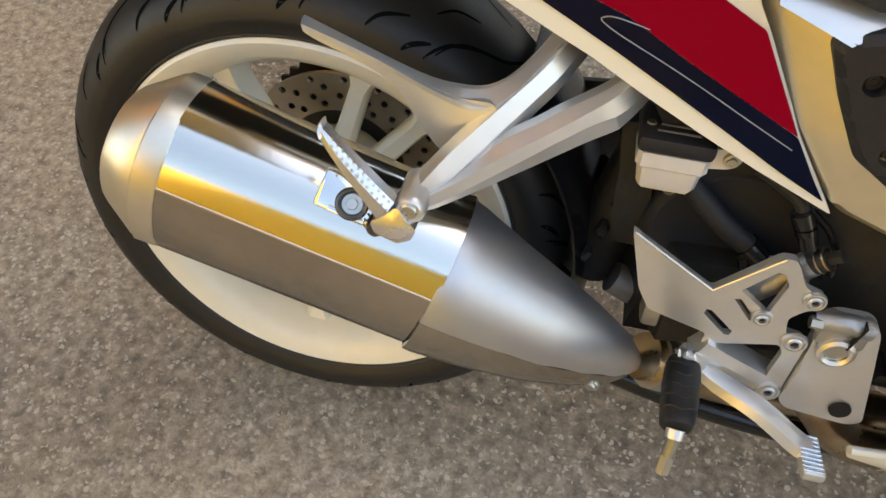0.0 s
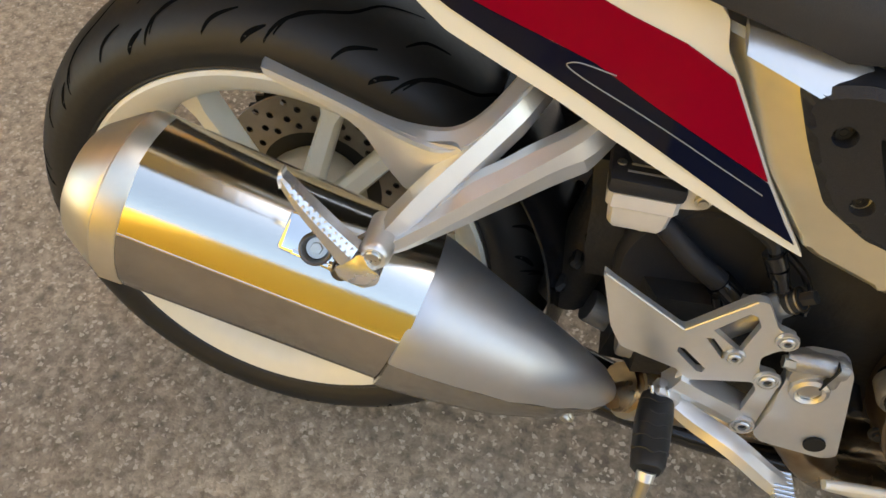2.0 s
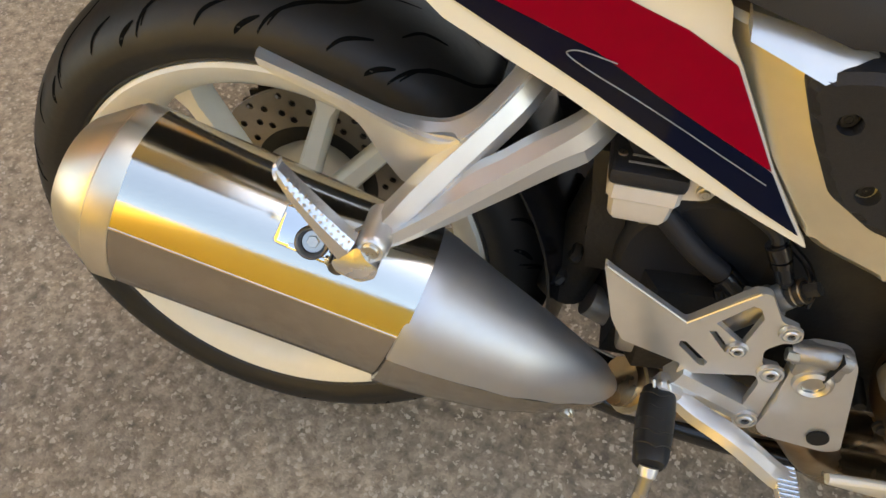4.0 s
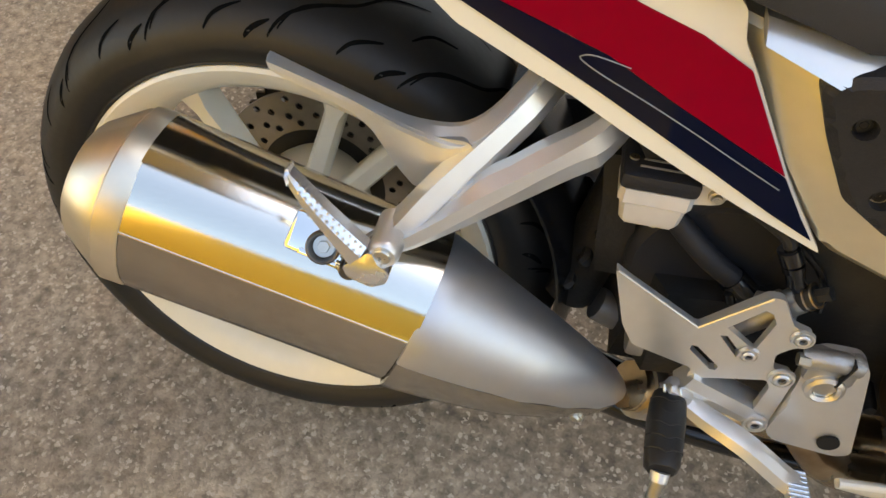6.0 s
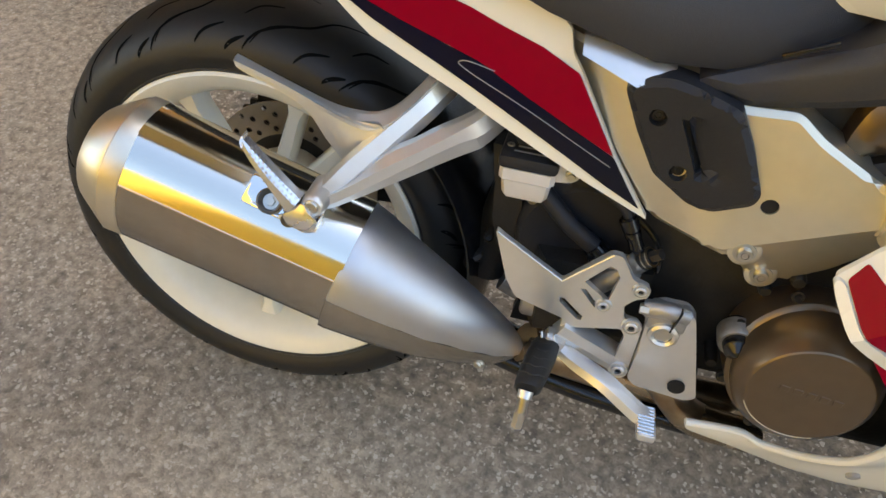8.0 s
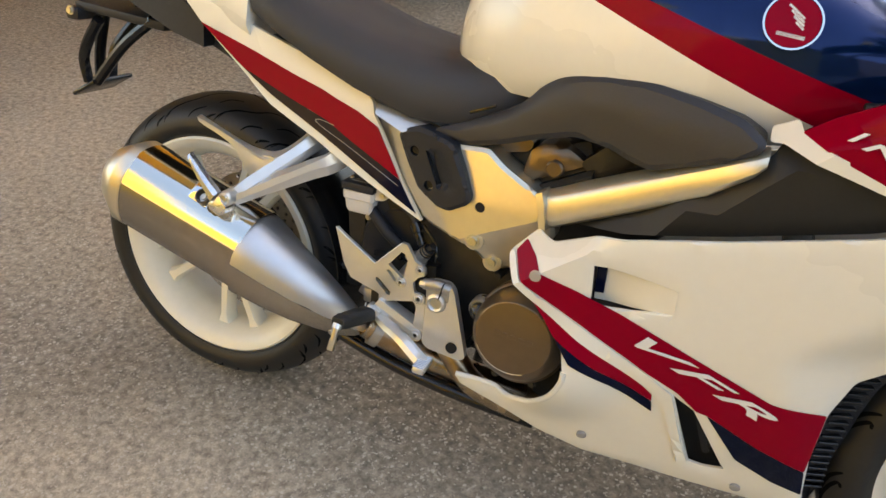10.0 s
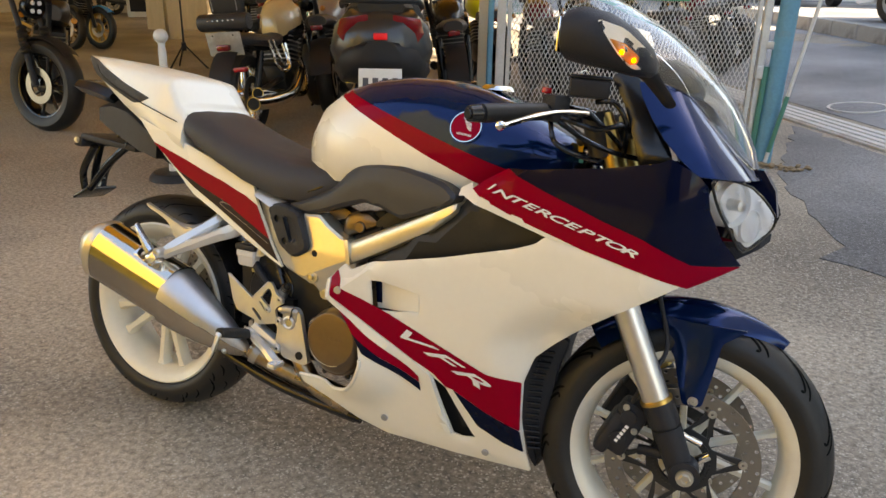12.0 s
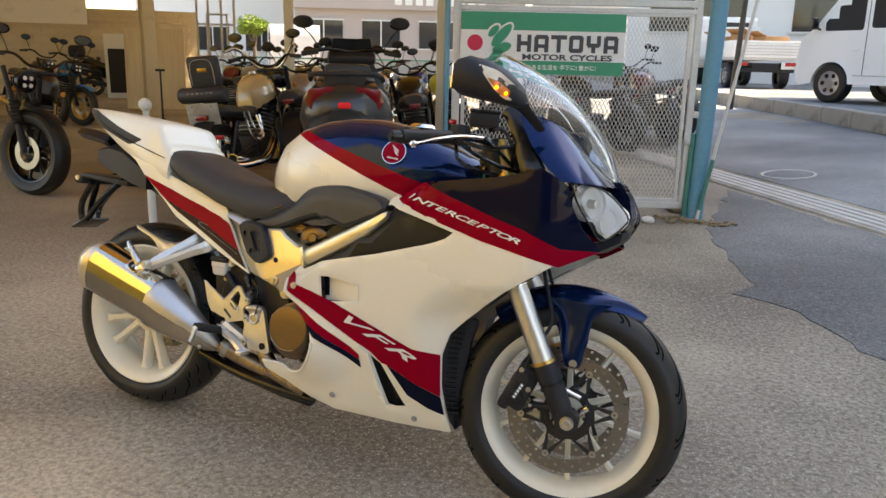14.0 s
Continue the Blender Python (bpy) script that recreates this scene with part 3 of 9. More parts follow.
def text(body, size, parent, material, name, m, label="", depth=0.0006, shear=0.0, bold=0.0, width=1.0):
    """Lettering as a mesh of its own; lies in the x-y plane of m."""
    cu = bpy.data.curves.new(name, "FONT")
    cu.body, cu.size, cu.extrude, cu.shear, cu.offset = body, size, depth, shear, bold
    cu.align_x, cu.align_y = "CENTER", "CENTER"
    cu.resolution_u = 3
    tmp = new("t", cu)
    tmp.scale = (1, 1, 1)
    bpy.context.view_layer.update()
    me = bpy.data.meshes.new_from_object(tmp.evaluated_get(bpy.context.evaluated_depsgraph_get()))
    bpy.data.objects.remove(tmp)
    me.transform(m @ Matrix.Diagonal((width, 1, 1, 1)))
    me.materials.clear()
    me.materials.append(M[material])
    ob = new(name, me)
    ob.parent = parent
    return tagged(ob, label)

# ---- the setting ----
G0, G1 = Vector((2.60, 4.46)), Vector((1.08, 6.67))      # yard side of the gutter
GD = (G1 - G0).normalized()
GN = Vector((GD.y, -GD.x))                               # towards the road
K0, K1 = Vector((3.03, 10.09)), Vector((0.58, 16.09))    # foot of the kerb
KD = (K1 - K0).normalized()
KN = Vector((KD.y, -KD.x))


def rise(x, y):
    """Height of the ground: level in the yard, the road climbs gently from the gutter."""
    s = (Vector((x, y)) - G0).dot(GN)
    return 0.32 * max(0.0, min(1.0, (s - 0.2) / 3.6))


xs = [-90, -60, -40, -28, -20, -14, -10, -8] + list(np.arange(-6, 8.1, 0.5)) + [10, 13, 17, 24, 35, 60, 90]
ys = [-60, -40, -25, -15, -10] + list(np.arange(-8, 20.1, 0.5)) + [24, 30, 40, 60, 90, 140]
solo("ground", sheet([[(x, y, rise(x, y)) for x in xs] for y in ys]), "ground", "worn grey-brown asphalt yard with pale stone chips", "ground", kind="structure")


def strip_on(poly, lift, step=0.4):
    """A thin layer on the ground inside an outline."""
    bm = plate(poly, lambda x, y: 0.0, 0.02, step=step, soft=0, corner=0)
    for v in bm.verts:
        low = v.co.y > 0.001
        v.co = Vector((v.co.x, v.co.z, rise(v.co.x, v.co.z) + (lift if not low else lift - 0.02)))
    return bm


def along(s, d):
    p = G0 + GD * s + GN * d
    return (p.x, p.y)


far_kerb = [tuple(K0 - KD * 14), tuple(K1 + KD * 30)]
road_poly = [along(-9, 0.55), far_kerb[0], far_kerb[1], along(36, 0.55)]
solo("road", strip_on(road_poly, 0.006, 1.2), "road", "grey asphalt street in open shade", "road", kind="structure")
# newer, darker asphalt in the drive between yard and street
random.seed(3)


def ragged(poly, step=0.12, by=0.035):
    """An outline with broken, uneven edges."""
    out = []
    for a, b in zip(poly, poly[1:] + poly[:1]):
        k = max(1, int((Vector(b) - Vector(a)).length / step))
        out += [tuple(Vector(a).lerp(Vector(b), i / k) + Vector((random.uniform(-by, by), random.uniform(-by, by)))) for i in range(k)]
    return out


solo("drive_patch", strip_on(ragged([(1.42, 4.10), (1.62, 3.20), (1.80, 2.66), (1.72, 2.45), (2.02, 2.22), (2.36, 1.70), (3.1, 1.25), (4.6, 0.6), (6.5, 2.2), along(-2.6, -0.06), along(2.0, -0.06)]), 0.0045, 0.15), "drive", "darker resurfaced asphalt patch with broken edge", "pavement", kind="structure")
# gutter of precast channel blocks
gutter = thing("gutter", "pale concrete street gutter of channel blocks", "gutter", kind="structure")
gm = None
for i in range(-12, 44):
    p = G0 + GD * (0.6 * i + 0.3) + GN * 0.24
    if gm is None:
        gm = mesh_of("channel_block", joined(box(0.594, 0.44, 0.10, (0, 0.0, -0.04), 0.006, seg=1), *[box(0.592, 0.070, 0.02, (0, -0.165 + 0.11 * k, 0.012), 0.006, seg=1) for k in range(4)]), "conc")
    ob = new("channel_block", gm)
    ob.parent = gutter
    ob.matrix_world = Matrix.Translation((p.x, p.y, rise(p.x, p.y) + 0.012)) @ Matrix.Rotation(math.atan2(GD.y, GD.x), 4, "Z") @ pose(0, 0, 0, 0, 0, 180)
# raised lot behind a kerb wall
lot = solo("raised_lot", moved(strip_on([far_kerb[0], far_kerb[1], (30, 70), (30, -5)], 0.0, 4), Matrix()), "road", "raised asphalt parking lot across the street", "pavement", kind="structure")
for v in lot.data.vertices:
    v.co.z = 0.56 if v.co.z > 0.31 else 0.1
kerb = thing("kerb", "weathered concrete kerb wall of separate blocks", "kerb", kind="structure")
km = mesh_of("kerb_block", box(0.99, 0.16, 0.26, (0, 0, 0), 0.012, seg=1), "kerbc")
for i in range(-8, 16):
    p = K0 + KD * (i + 0.5) + KN * 0.075
    ob = new("kerb_block", km)
    ob.parent = kerb
    ob.matrix_world = Matrix.Translation((p.x, p.y, 0.32 + 0.115 + 0.006 * math.sin(i * 2.3))) @ Matrix.Rotation(math.atan2(KD.y, KD.x) + 0.004 * math.sin(i * 1.7), 4, "Z")
# manhole
mhz = rise(1.91, 7.05)
mh = thing("manhole_cover", "iron manhole cover with a worn white ring", "manhole", Matrix.Translation((1.91, 7.05, mhz + 0.010)) @ Vector((-GN.x * 0.089, -GN.y * 0.089, 1)).to_track_quat("Z", "Y").to_matrix().to_4x4())
part("cover_disc", moved(lathe([(0.0005, -0.004), (0.23, -0.004), (0.24, 0.004)], 40), pose(0, 0, 0, 90, 0, 0) @ pose(0, 0, 0, 180, 0, 0)), "road", mh)
part("white_ring", moved(lathe([(0.245, -0.006), (0.250, -0.008), (0.268, -0.008), (0.272, -0.006), (0.272, 0.004), (0.245, 0.004)], 48, True), pose(0, 0, 0, 90, 0, 0) @ pose(0, 0, 0, 180, 0, 0)), "conc", mh)

# canopy over the yard, its far wall, and unseen walls added to shape light
AMBER_ROW = 150                                                # sheets behind this row are tinted amber to warm the light
ridge = []
for i in range(0, 157):
    x = -26 + 0.17 * i
    ridge.append((x, 0.03 * (i % 2)))
roof_poly = lambda x: (-0.3, 10.0 if x > -3 else 17.0)
for some, sheet_kind, words in ((ridge[:AMBER_ROW - 21], "roof", "translucent corrugated canopy roof, tinted yellow to warm the light"), (ridge[AMBER_ROW - 22:AMBER_ROW + 1], "roofold", "translucent corrugated roof sheets, tinted amber to warm the light"), (ridge[AMBER_ROW:], "roof", "translucent corrugated canopy roof, tinted yellow to warm the light")):
    roof_bm = sheet([[(x, roof_poly(x)[0] + (roof_poly(x)[1] - roof_poly(x)[0]) * t, 3.15 + h + 0.02 * t) for x, h in some] for t in (0, 0.25, 0.5, 0.75, 1)])
    solo("ceiling", thick(roof_bm, 0.01), sheet_kind, words, "ceiling", kind="structure", smooth=False)
for i, y in enumerate((-0.2, 2.2, 4.5)):
    solo("roof_beam", box(26.6, 0.08, 0.16, (-12.7, y, 3.02), 0.006), "steel", "dark steel roof beam under the canopy", "beam", kind="structure")
# unseen yellow ground, added to bounce warm light and show in the silencer
solo("yellow_bounce_ground", strip_on([(0.6, -1.75), (1.6, -9.0), (-9.0, -9.0), (-9.0, -1.75)], 0.008, 1.5), "sand", "unseen yellow ground added to bounce warm light onto the motorcycle", "ground", kind="structure")
# two unseen ochre walls, added to bounce warm light and tint the reflections
solo("south_bounce_wall", box(9.4, 0.2, 3.0, (-2.6, -5.2, 1.50)), "ochre", "unseen ochre wall added to bounce warm light", "wall", kind="structure")
solo("west_bounce_wall", box(0.2, 3.4, 4.6, (-2.0, -3.1, 2.3)), "ochre", "unseen tall ochre wall added to bounce warm light", "wall", kind="structure")
# unseen wall, sized to block the sun from the yard and street
solo("sun_block_wall", box(0.3, 27.5, 19.5, (13, 10.75, 9.75)), "facade", "unseen tall pale wall added to keep the sun off yard and street", "wall", kind="structure")
# unseen dark wall, added so the navy fairing has something dark to reflect
solo("dark_reflection_wall", box(9.0, 0.3, 4.8, (6.2, -8.5, 2.4)), "brownwall", "unseen dark brown wall added for the fairing to reflect", "wall", kind="structure")
solo("wall_west", box(0.3, 24, 3.2, (-24, 5, 1.6)), "block", "tan concrete block wall", "wall", kind="structure")

# ---- the motorcycle ----
BIKE = pose(0, 0.06, 0, -10.5, 0, 0)
bike = thing("motorcycle", "white, red and navy faired sports-touring motorcycle on its side stand", "motorcycle", BIKE)


def side_depth(x, z):
    """Half the width of the fairing at x, z."""
    d = 0.1852 - 0.2396 * x + 0.4312 * z + 0.0881 * x * x + 0.0887 * x * z - 0.2798 * z * z
    # it bellies out round the clutch cover
    d += 0.038 * max(0.0, 1 - ((x - 0.735) ** 2 + (z - 0.345) ** 2) / 0.0169) ** 2
    # its upper rear corner folds in towards the frame
    d -= 1.2 * max(0.0, 0.791 * (z - 0.500) - 0.611 * (x - 0.665))
    # the face behind the front wheel turns forward along a crease
    s = max(0.0, min(1.1, (x - 1.047 - 0.33 * max(0, 0.46 - z) - 0.9 * max(0, z - 0.49)) / 0.10))
    s = min(1.0, s * s / (s + 0.15) * 1.1)
    d -= 0.038 * s * max(0.0, min(1.0, (0.60 - z) / 0.08))
    if x > 1.36:
        d *= max(0.05, 1 - ((x - 1.36) / 0.23) ** 2)
    return d


def tyre_profile(R, w, crown, rim):
    """Half sections of a tyre: outer radius, width, crown radius share, rim radius."""
    h = w / 2
    out = [(rim - 0.006, -h * 0.72), (rim + 0.006, -h * 0.80), (rim + (R - rim) * 0.24, -h * 0.96), (rim + (R - rim) * 0.36, -h)]
    for a in np.linspace(-90, 90, 21):
        y = h * math.sin(radians(a))
        out.append((rim + (R - rim) * 0.40 + (R - rim) * 0.60 * abs(math.cos(radians(a))) ** crown, y))
    return out + [(r, -y) for r, y in reversed(out[:4])]


def surface_radius(profile, y):
    ys, rs = zip(*sorted((q[1], q[0]) for q in profile[4:-4]))
    return float(np.interp(y, ys, rs))


def tread(profile, count, marks, width=0.004):
    """Tread grooves: dark channels laid in the crown, each along a curve of (turn, y)."""
    bm = bmesh.new()
    for i in range(count):
        for mark, sgn in marks:
            a0 = 2 * math.pi * i / count
            pts = curve_points([(a0 + a, sgn * y, 0) for a, y in mark], 5)
            row = []
            for j, p in enumerate(pts):
                d = (pts[min(j + 1, len(pts) - 1)] - pts[max(j - 1, 0)])
                d = Vector((d.x * 0.3, d.y, 0)).normalized()
                w = width * (0.35 + 0.65 * math.sin(math.pi * (j + 0.5) / len(pts)))
                ends = []
                for s in (-1, 1):
                    a, y = p.x + s * w / 2 * d.y / 0.3, p.y - s * w / 2 * d.x
                    r = surface_radius(profile, y) + 0.0006
                    ends.append(bm.verts.new((r * math.cos(a), y, r * math.sin(a))))
                row.append(ends)
            for (a, b), (c, d) in zip(row, row[1:]):
                bm.faces.new((a, b, d, c))
    return bm


def spoke(r0, r1, w0, w1, d0, d1, y0=0.0, y1=0.0, foot=1.1):
    """One cast wheel spoke along +x, waisted and bevelled."""
    rows = []
    for t in np.linspace(0, 1, 7):
        r, w, d, y = r0 + (r1 - r0) * t, w0 + (w1 - w0) * t, d0 + (d1 - d0) * t, y0 + (y1 - y0) * t
        flare = 1 + foot * max(0, (t - 0.8) / 0.2) ** 2 + 0.4 * max(0, (0.15 - t) / 0.15) ** 2
        w *= flare
        rows.append([(r, y - d / 2, -w * 0.32), (r, y - d / 2, w * 0.32), (r, y - d * 0.3, w / 2), (r, y + d * 0.3, w / 2), (r, y + d / 2, w * 0.3), (r, y + d / 2, -w * 0.3),
                     (r, y + d * 0.3, -w / 2), (r, y - d * 0.3, -w / 2)])
    return loft(rows)


def drilled(r_in, r_out, rows, t=0.005):
    """A brake disc with its drilled holes."""
    holes = [ring(0, 0, r_in, 40)]
    for r, count, off, hr in rows:
        holes += [ring(r * math.cos(a), r * math.sin(a), hr, 7) for a in np.linspace(off, off + 2 * math.pi, count, endpoint=False)]
    return plate(ring(0, 0, r_out, 72), flat(t / 2), t, holes, step=0.05, soft=0, corner=0)


# rear wheel
rw = thing("rear_wheel", "", "", pose(-0.011, 0.011, 0.3175))
rw.parent = bike
rear_prof = tyre_profile(0.307, 0.170, 0.98, 0.222)
part("tyre", lathe(rear_prof, 96, True), "rubber", rw, "black road tyre with curved tread grooves")
tagged(part("tread_groove", tread(rear_prof, 14, [([(0.0, 0.006), (0.12, 0.020), (0.20, 0.044), (0.34, 0.060), (0.40, 0.078)], 1), ([(0.22, 0.006), (0.34, 0.020), (0.42, 0.044), (0.56, 0.060), (0.62, 0.078)], -1),
                                           ([(0.02, 0.050), (0.14, 0.066), (0.20, 0.082)], -1), ([(0.24, 0.050), (0.36, 0.066), (0.42, 0.082)], 1), ([(0.10, 0.028), (0.18, 0.034), (0.23, 0.050)], -1), ([(0.32, 0.028), (0.40, 0.034), (0.45, 0.050)], 1), ([(0.0, 0.074), (0.05, 0.079), (0.08, 0.083)], 1), ([(0.20, 0.074), (0.25, 0.079), (0.28, 0.083)], -1), ([(0.30, 0.064), (0.38, 0.072), (0.42, 0.081)], -1)], 0.0034), "groove", rw), kind="stuff")
part("sidewall_ring", joined(lathe([(0.250, -0.0820), (0.252, -0.0842), (0.254, -0.0825)], 96, True), lathe([(0.234, -0.076), (0.236, -0.0785), (0.238, -0.077)], 96, True)), "rubber", rw)
rim = [(0.229, -0.079), (0.233, -0.076), (0.233, -0.072), (0.224, -0.069), (0.214, -0.060), (0.206, -0.040), (0.200, -0.012), (0.200, 0.012), (0.206, 0.040), (0.214, 0.060), (0.224, 0.069),
       (0.233, 0.076), (0.229, 0.079), (0.214, 0.074), (0.203, 0.062), (0.193, 0.042), (0.187, 0.014), (0.187, -0.014), (0.193, -0.042), (0.203, -0.062), (0.214, -0.074)]
part("rim", lathe(rim, 96, True), "rimwhite", rw, "white painted cast rim")
for i in range(5):
    for k, off in enumerate((-0.21, 0.21)):
        s = moved(spoke(0.052, 0.198, 0.026, 0.019, 0.030, 0.040, -0.030, -0.022), Matrix.Rotation(radians(-(72 * i + 62)) - off, 4, "Y"))
        part("spoke", s, "rimwhite", rw)
part("hub", lathe([(0.018, -0.075), (0.030, -0.075), (0.034, -0.068), (0.046, -0.060), (0.060, -0.048), (0.064, -0.02), (0.064, 0.04), (0.05, 0.07), (0.018, 0.07)], 40), "rimwhite", rw)
part("axle_nut", lathe([(0.001, -0.088), (0.013, -0.088), (0.016, -0.084), (0.024, -0.082), (0.024, -0.07), (0.001, -0.07)], 6), "bolt", rw)
part("brake_disc", moved(drilled(0.078, 0.128, [(0.087, 18, 0.1, 0.0045), (0.098, 18, 0.22, 0.0045), (0.109, 18, 0.05, 0.0045), (0.120, 18, 0.17, 0.0045)]), pose(0, 0.055, 0)), "disc", rw, "drilled steel brake disc")
# the carrier's wide rear flange is added to darken the disc's drilled holes
part("disc_carrier", moved(lathe([(0.03, -0.004), (0.08, -0.004), (0.08, 0.001), (0.122, 0.001), (0.122, 0.004), (0.03, 0.004)], 48, True), pose(0, 0.061, 0)), "discin", rw)
teeth = [((0.119 if i % 2 else 0.127) * math.cos(a), (0.119 if i % 2 else 0.127) * math.sin(a)) for i, a in enumerate(np.linspace(0, 2 * math.pi, 86, endpoint=False))]
part("sprocket", moved(plate(teeth, flat(0), 0.006, [ring(0, 0, 0.06, 24)] + [ring(0.080 * math.cos(a), 0.080 * math.sin(a), 0.011, 10) for a in np.arange(6) * math.pi / 3], step=0.05, soft=0, corner=0), pose(0, 0.105, 0)), "engine", rw)
part("swingarm", loft([[(x, y + s * hy * a, z + s2 * hz) for a, s, s2 in ((1, -1, -1), (1, 1, -1), (1, 1, 1), (1, -1, 1))] for x, y, z, hy, hz in
                              [(0.02, 0.135, 0.318, 0.022, 0.045), (0.16, 0.13, 0.335, 0.026, 0.05), (0.30, 0.09, 0.36, 0.05, 0.055), (0.38, 0.0, 0.375, 0.13, 0.055), (0.50, 0.0, 0.39, 0.13, 0.05)]]), "engine", bike)
part("chain_guard", moved(box(0.34, 0.012, 0.05, bevel=0.006), pose(0.16, 0.112, 0.43, 0, -6, 0)), "blackp", bike)

part("rear_hugger", thick(sheet([[(-0.011 + (0.322 - 0.020 * abs(k) ** 3) * math.cos(a), 0.011 + 0.102 * k, 0.3175 + (0.322 - 0.020 * abs(k) ** 3) * math.sin(a)) for k in np.linspace(-1, 1, 13)] for a in np.linspace(radians(-18), radians(47), 16)]), 0.003), "blackg", bike, "gloss black hugger over the rear tyre", angle=60)
# exhaust: the polished upper skin and the undercut lower skin meet at a crease
SEC = [(-0.02, 1.0), (-0.22, 0.985), (-0.42, 0.93), (-0.58, 0.84), (-0.71, 0.73), (-0.81, 0.61), (-0.885, 0.48), (-0.94, 0.34),
       (-0.945, 0.08), (-0.90, -0.20), (-0.80, -0.50), (-0.64, -0.78), (-0.42, -0.94), (-0.1, -1.0), (0.3, -0.98), (0.66, -0.80), (0.90, -0.40), (0.95, 0.05), (0.88, 0.45), (0.70, 0.76), (0.45, 0.93), (0.2, 0.99)]


def can(stations, k0, k1, grow=0.0):
    """A stretch of the silencer's skin between two corners of its section; stations: x, y, z, half width, half height."""
    rows = []
    for x, y, z, hy, hz in stations:
        rows.append([(x + 0.30 * (hz + grow) * SEC[k % 22][1], y + (hy + grow) * SEC[k % 22][0], z + 0.955 * (hz + grow) * SEC[k % 22][1]) for k in range(k0, k1 + 1)])
    return sheet(rows)


muffler = thing("exhaust_muffler", "", "", pose(0, 0, 0))
muffler.parent = bike
BODY = [(-0.078 + 0.02 * i, -0.182 + 0.0007 * i, 0.474 - 0.0064 * i, 0.070 - 0.0002 * i, 0.082 - 0.0002 * i) for i in range(13)]
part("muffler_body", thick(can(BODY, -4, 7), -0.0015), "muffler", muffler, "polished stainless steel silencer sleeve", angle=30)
part("lower_shell", thick(can(BODY, 7, 18), -0.0015), "mufunder", muffler, "silencer underside, colour darkened for the ground it reflects")
for k, (lift, r) in enumerate(((0.0, 0.0016), (0.0055, 0.0011))):
    part("crease_bead", hose([(x + 0.102 * hz + 0.3 * lift, y - 0.94 * hy - 0.0004 + 0.4 * lift, z + 0.325 * hz + lift) for x, y, z, hy, hz in BODY[:13:2]], r, 10, 2), "muffler", muffler)
CAP = [(-0.112, -0.190, 0.487, 0.034, 0.040), (-0.127, -0.189, 0.490, 0.044, 0.050), (-0.129, -0.188, 0.4905, 0.0475, 0.0545), (-0.1265, -0.1875, 0.4895, 0.0505, 0.0575), (-0.100, -0.1838, 0.481, 0.0700, 0.0795), (-0.0975, -0.1835, 0.480, 0.0705, 0.0802), (-0.0955, -0.1833, 0.4792, 0.0735, 0.083), (-0.077, -0.182, 0.4735, 0.0735, 0.083), (-0.0755, -0.182, 0.473, 0.0728, 0.0822), (-0.0755, -0.182, 0.473, 0.0695, 0.079)]
part("end_cap", can(CAP, 0, 22), "capsteel", muffler, "satin steel end cap", angle=30)
part("outlet", can([(-0.1118, -0.190, 0.487, 0.034, 0.040), (-0.095, -0.190, 0.483, 0.031, 0.035), (-0.094, -0.19, 0.483, 0.002, 0.002)], 0, 22), "hole", muffler)
SHROUD = [(0.1575, -0.1735, 0.3925, 0.0700, 0.0770), (0.158, -0.1735, 0.392, 0.0718, 0.0788), (0.164, -0.1733, 0.390, 0.0722, 0.0792), (0.178, -0.173, 0.384, 0.0700, 0.0765), (0.182, -0.173, 0.382, 0.0692, 0.0755), (0.215, -0.172, 0.3655, 0.0610, 0.0695), (0.265, -0.169, 0.343, 0.0500, 0.0585), (0.310, -0.160, 0.320, 0.0370, 0.0445), (0.345, -0.147, 0.297, 0.0245, 0.0310), (0.362, -0.137, 0.284, 0.0145, 0.0175), (0.372, -0.129, 0.275, 0.006, 0.007)]
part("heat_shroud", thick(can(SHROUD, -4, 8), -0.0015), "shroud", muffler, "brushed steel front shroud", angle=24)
# the lower facet's dim reflection is put into the steel's colour
part("shroud_lower", thick(can(SHROUD, 8, 18), -0.0015), "mufunder", muffler, "lower half of the front shroud, darkened for reflected ground")
part("shroud_seam", hose([(x + 0.3 * 0.08 * hz, y - 0.945 * hy - 0.0003, z + 0.955 * 0.08 * hz) for x, y, z, hy, hz in SHROUD[2:10]], 0.0009, 6, 2), "hole", muffler)
part("shroud_bolt", moved(cap_bolt(0.0058, 0.004), pose(0.326, -0.172, 0.280, 12, 0, -20)), "bolt", muffler)
part("rivet", moved(lathe([(0.0002, -0.002), (0.002, -0.0015), (0.0025, 0.001)], 8), pose(0.200, -0.207, 0.428, -48, 0, 0)), "hole", muffler)
part("hanger_bracket", joined(moved(box(0.066, 0.004, 0.034, bevel=0.0035), pose(0.094, -0.2135, 0.4975, -44, 18, 0)), moved(box(0.056, 0.018, 0.006, bevel=0.002), pose(0.096, -0.2185, 0.4815, -44, 18, 0))), "chrome", muffler, "bright steel hanger bracket")
part("mount_cup", moved(lathe([(0.004, 0.008), (0.0088, 0.008), (0.0104, -0.004), (0.0112, -0.008), (0.0126, -0.0085), (0.0137, -0.007), (0.0139, 0.010), (0.004, 0.010)], 32, True), pose(0.0925, -0.2225, 0.5012, -40, 0, 14)), "mufflow", muffler, "dull steel cup of the hanger mount")
part("hanger_bolt", moved(joined(lathe([(0.0005, -0.002), (0.0048, -0.002), (0.0053, 0.0), (0.0053, 0.008)], 6), lathe([(0.0053, 0.003), (0.0085, 0.003), (0.0088, 0.006)], 24)), pose(0.0925, -0.2225, 0.5012, -40, 0, 14)), "bolt", muffler)
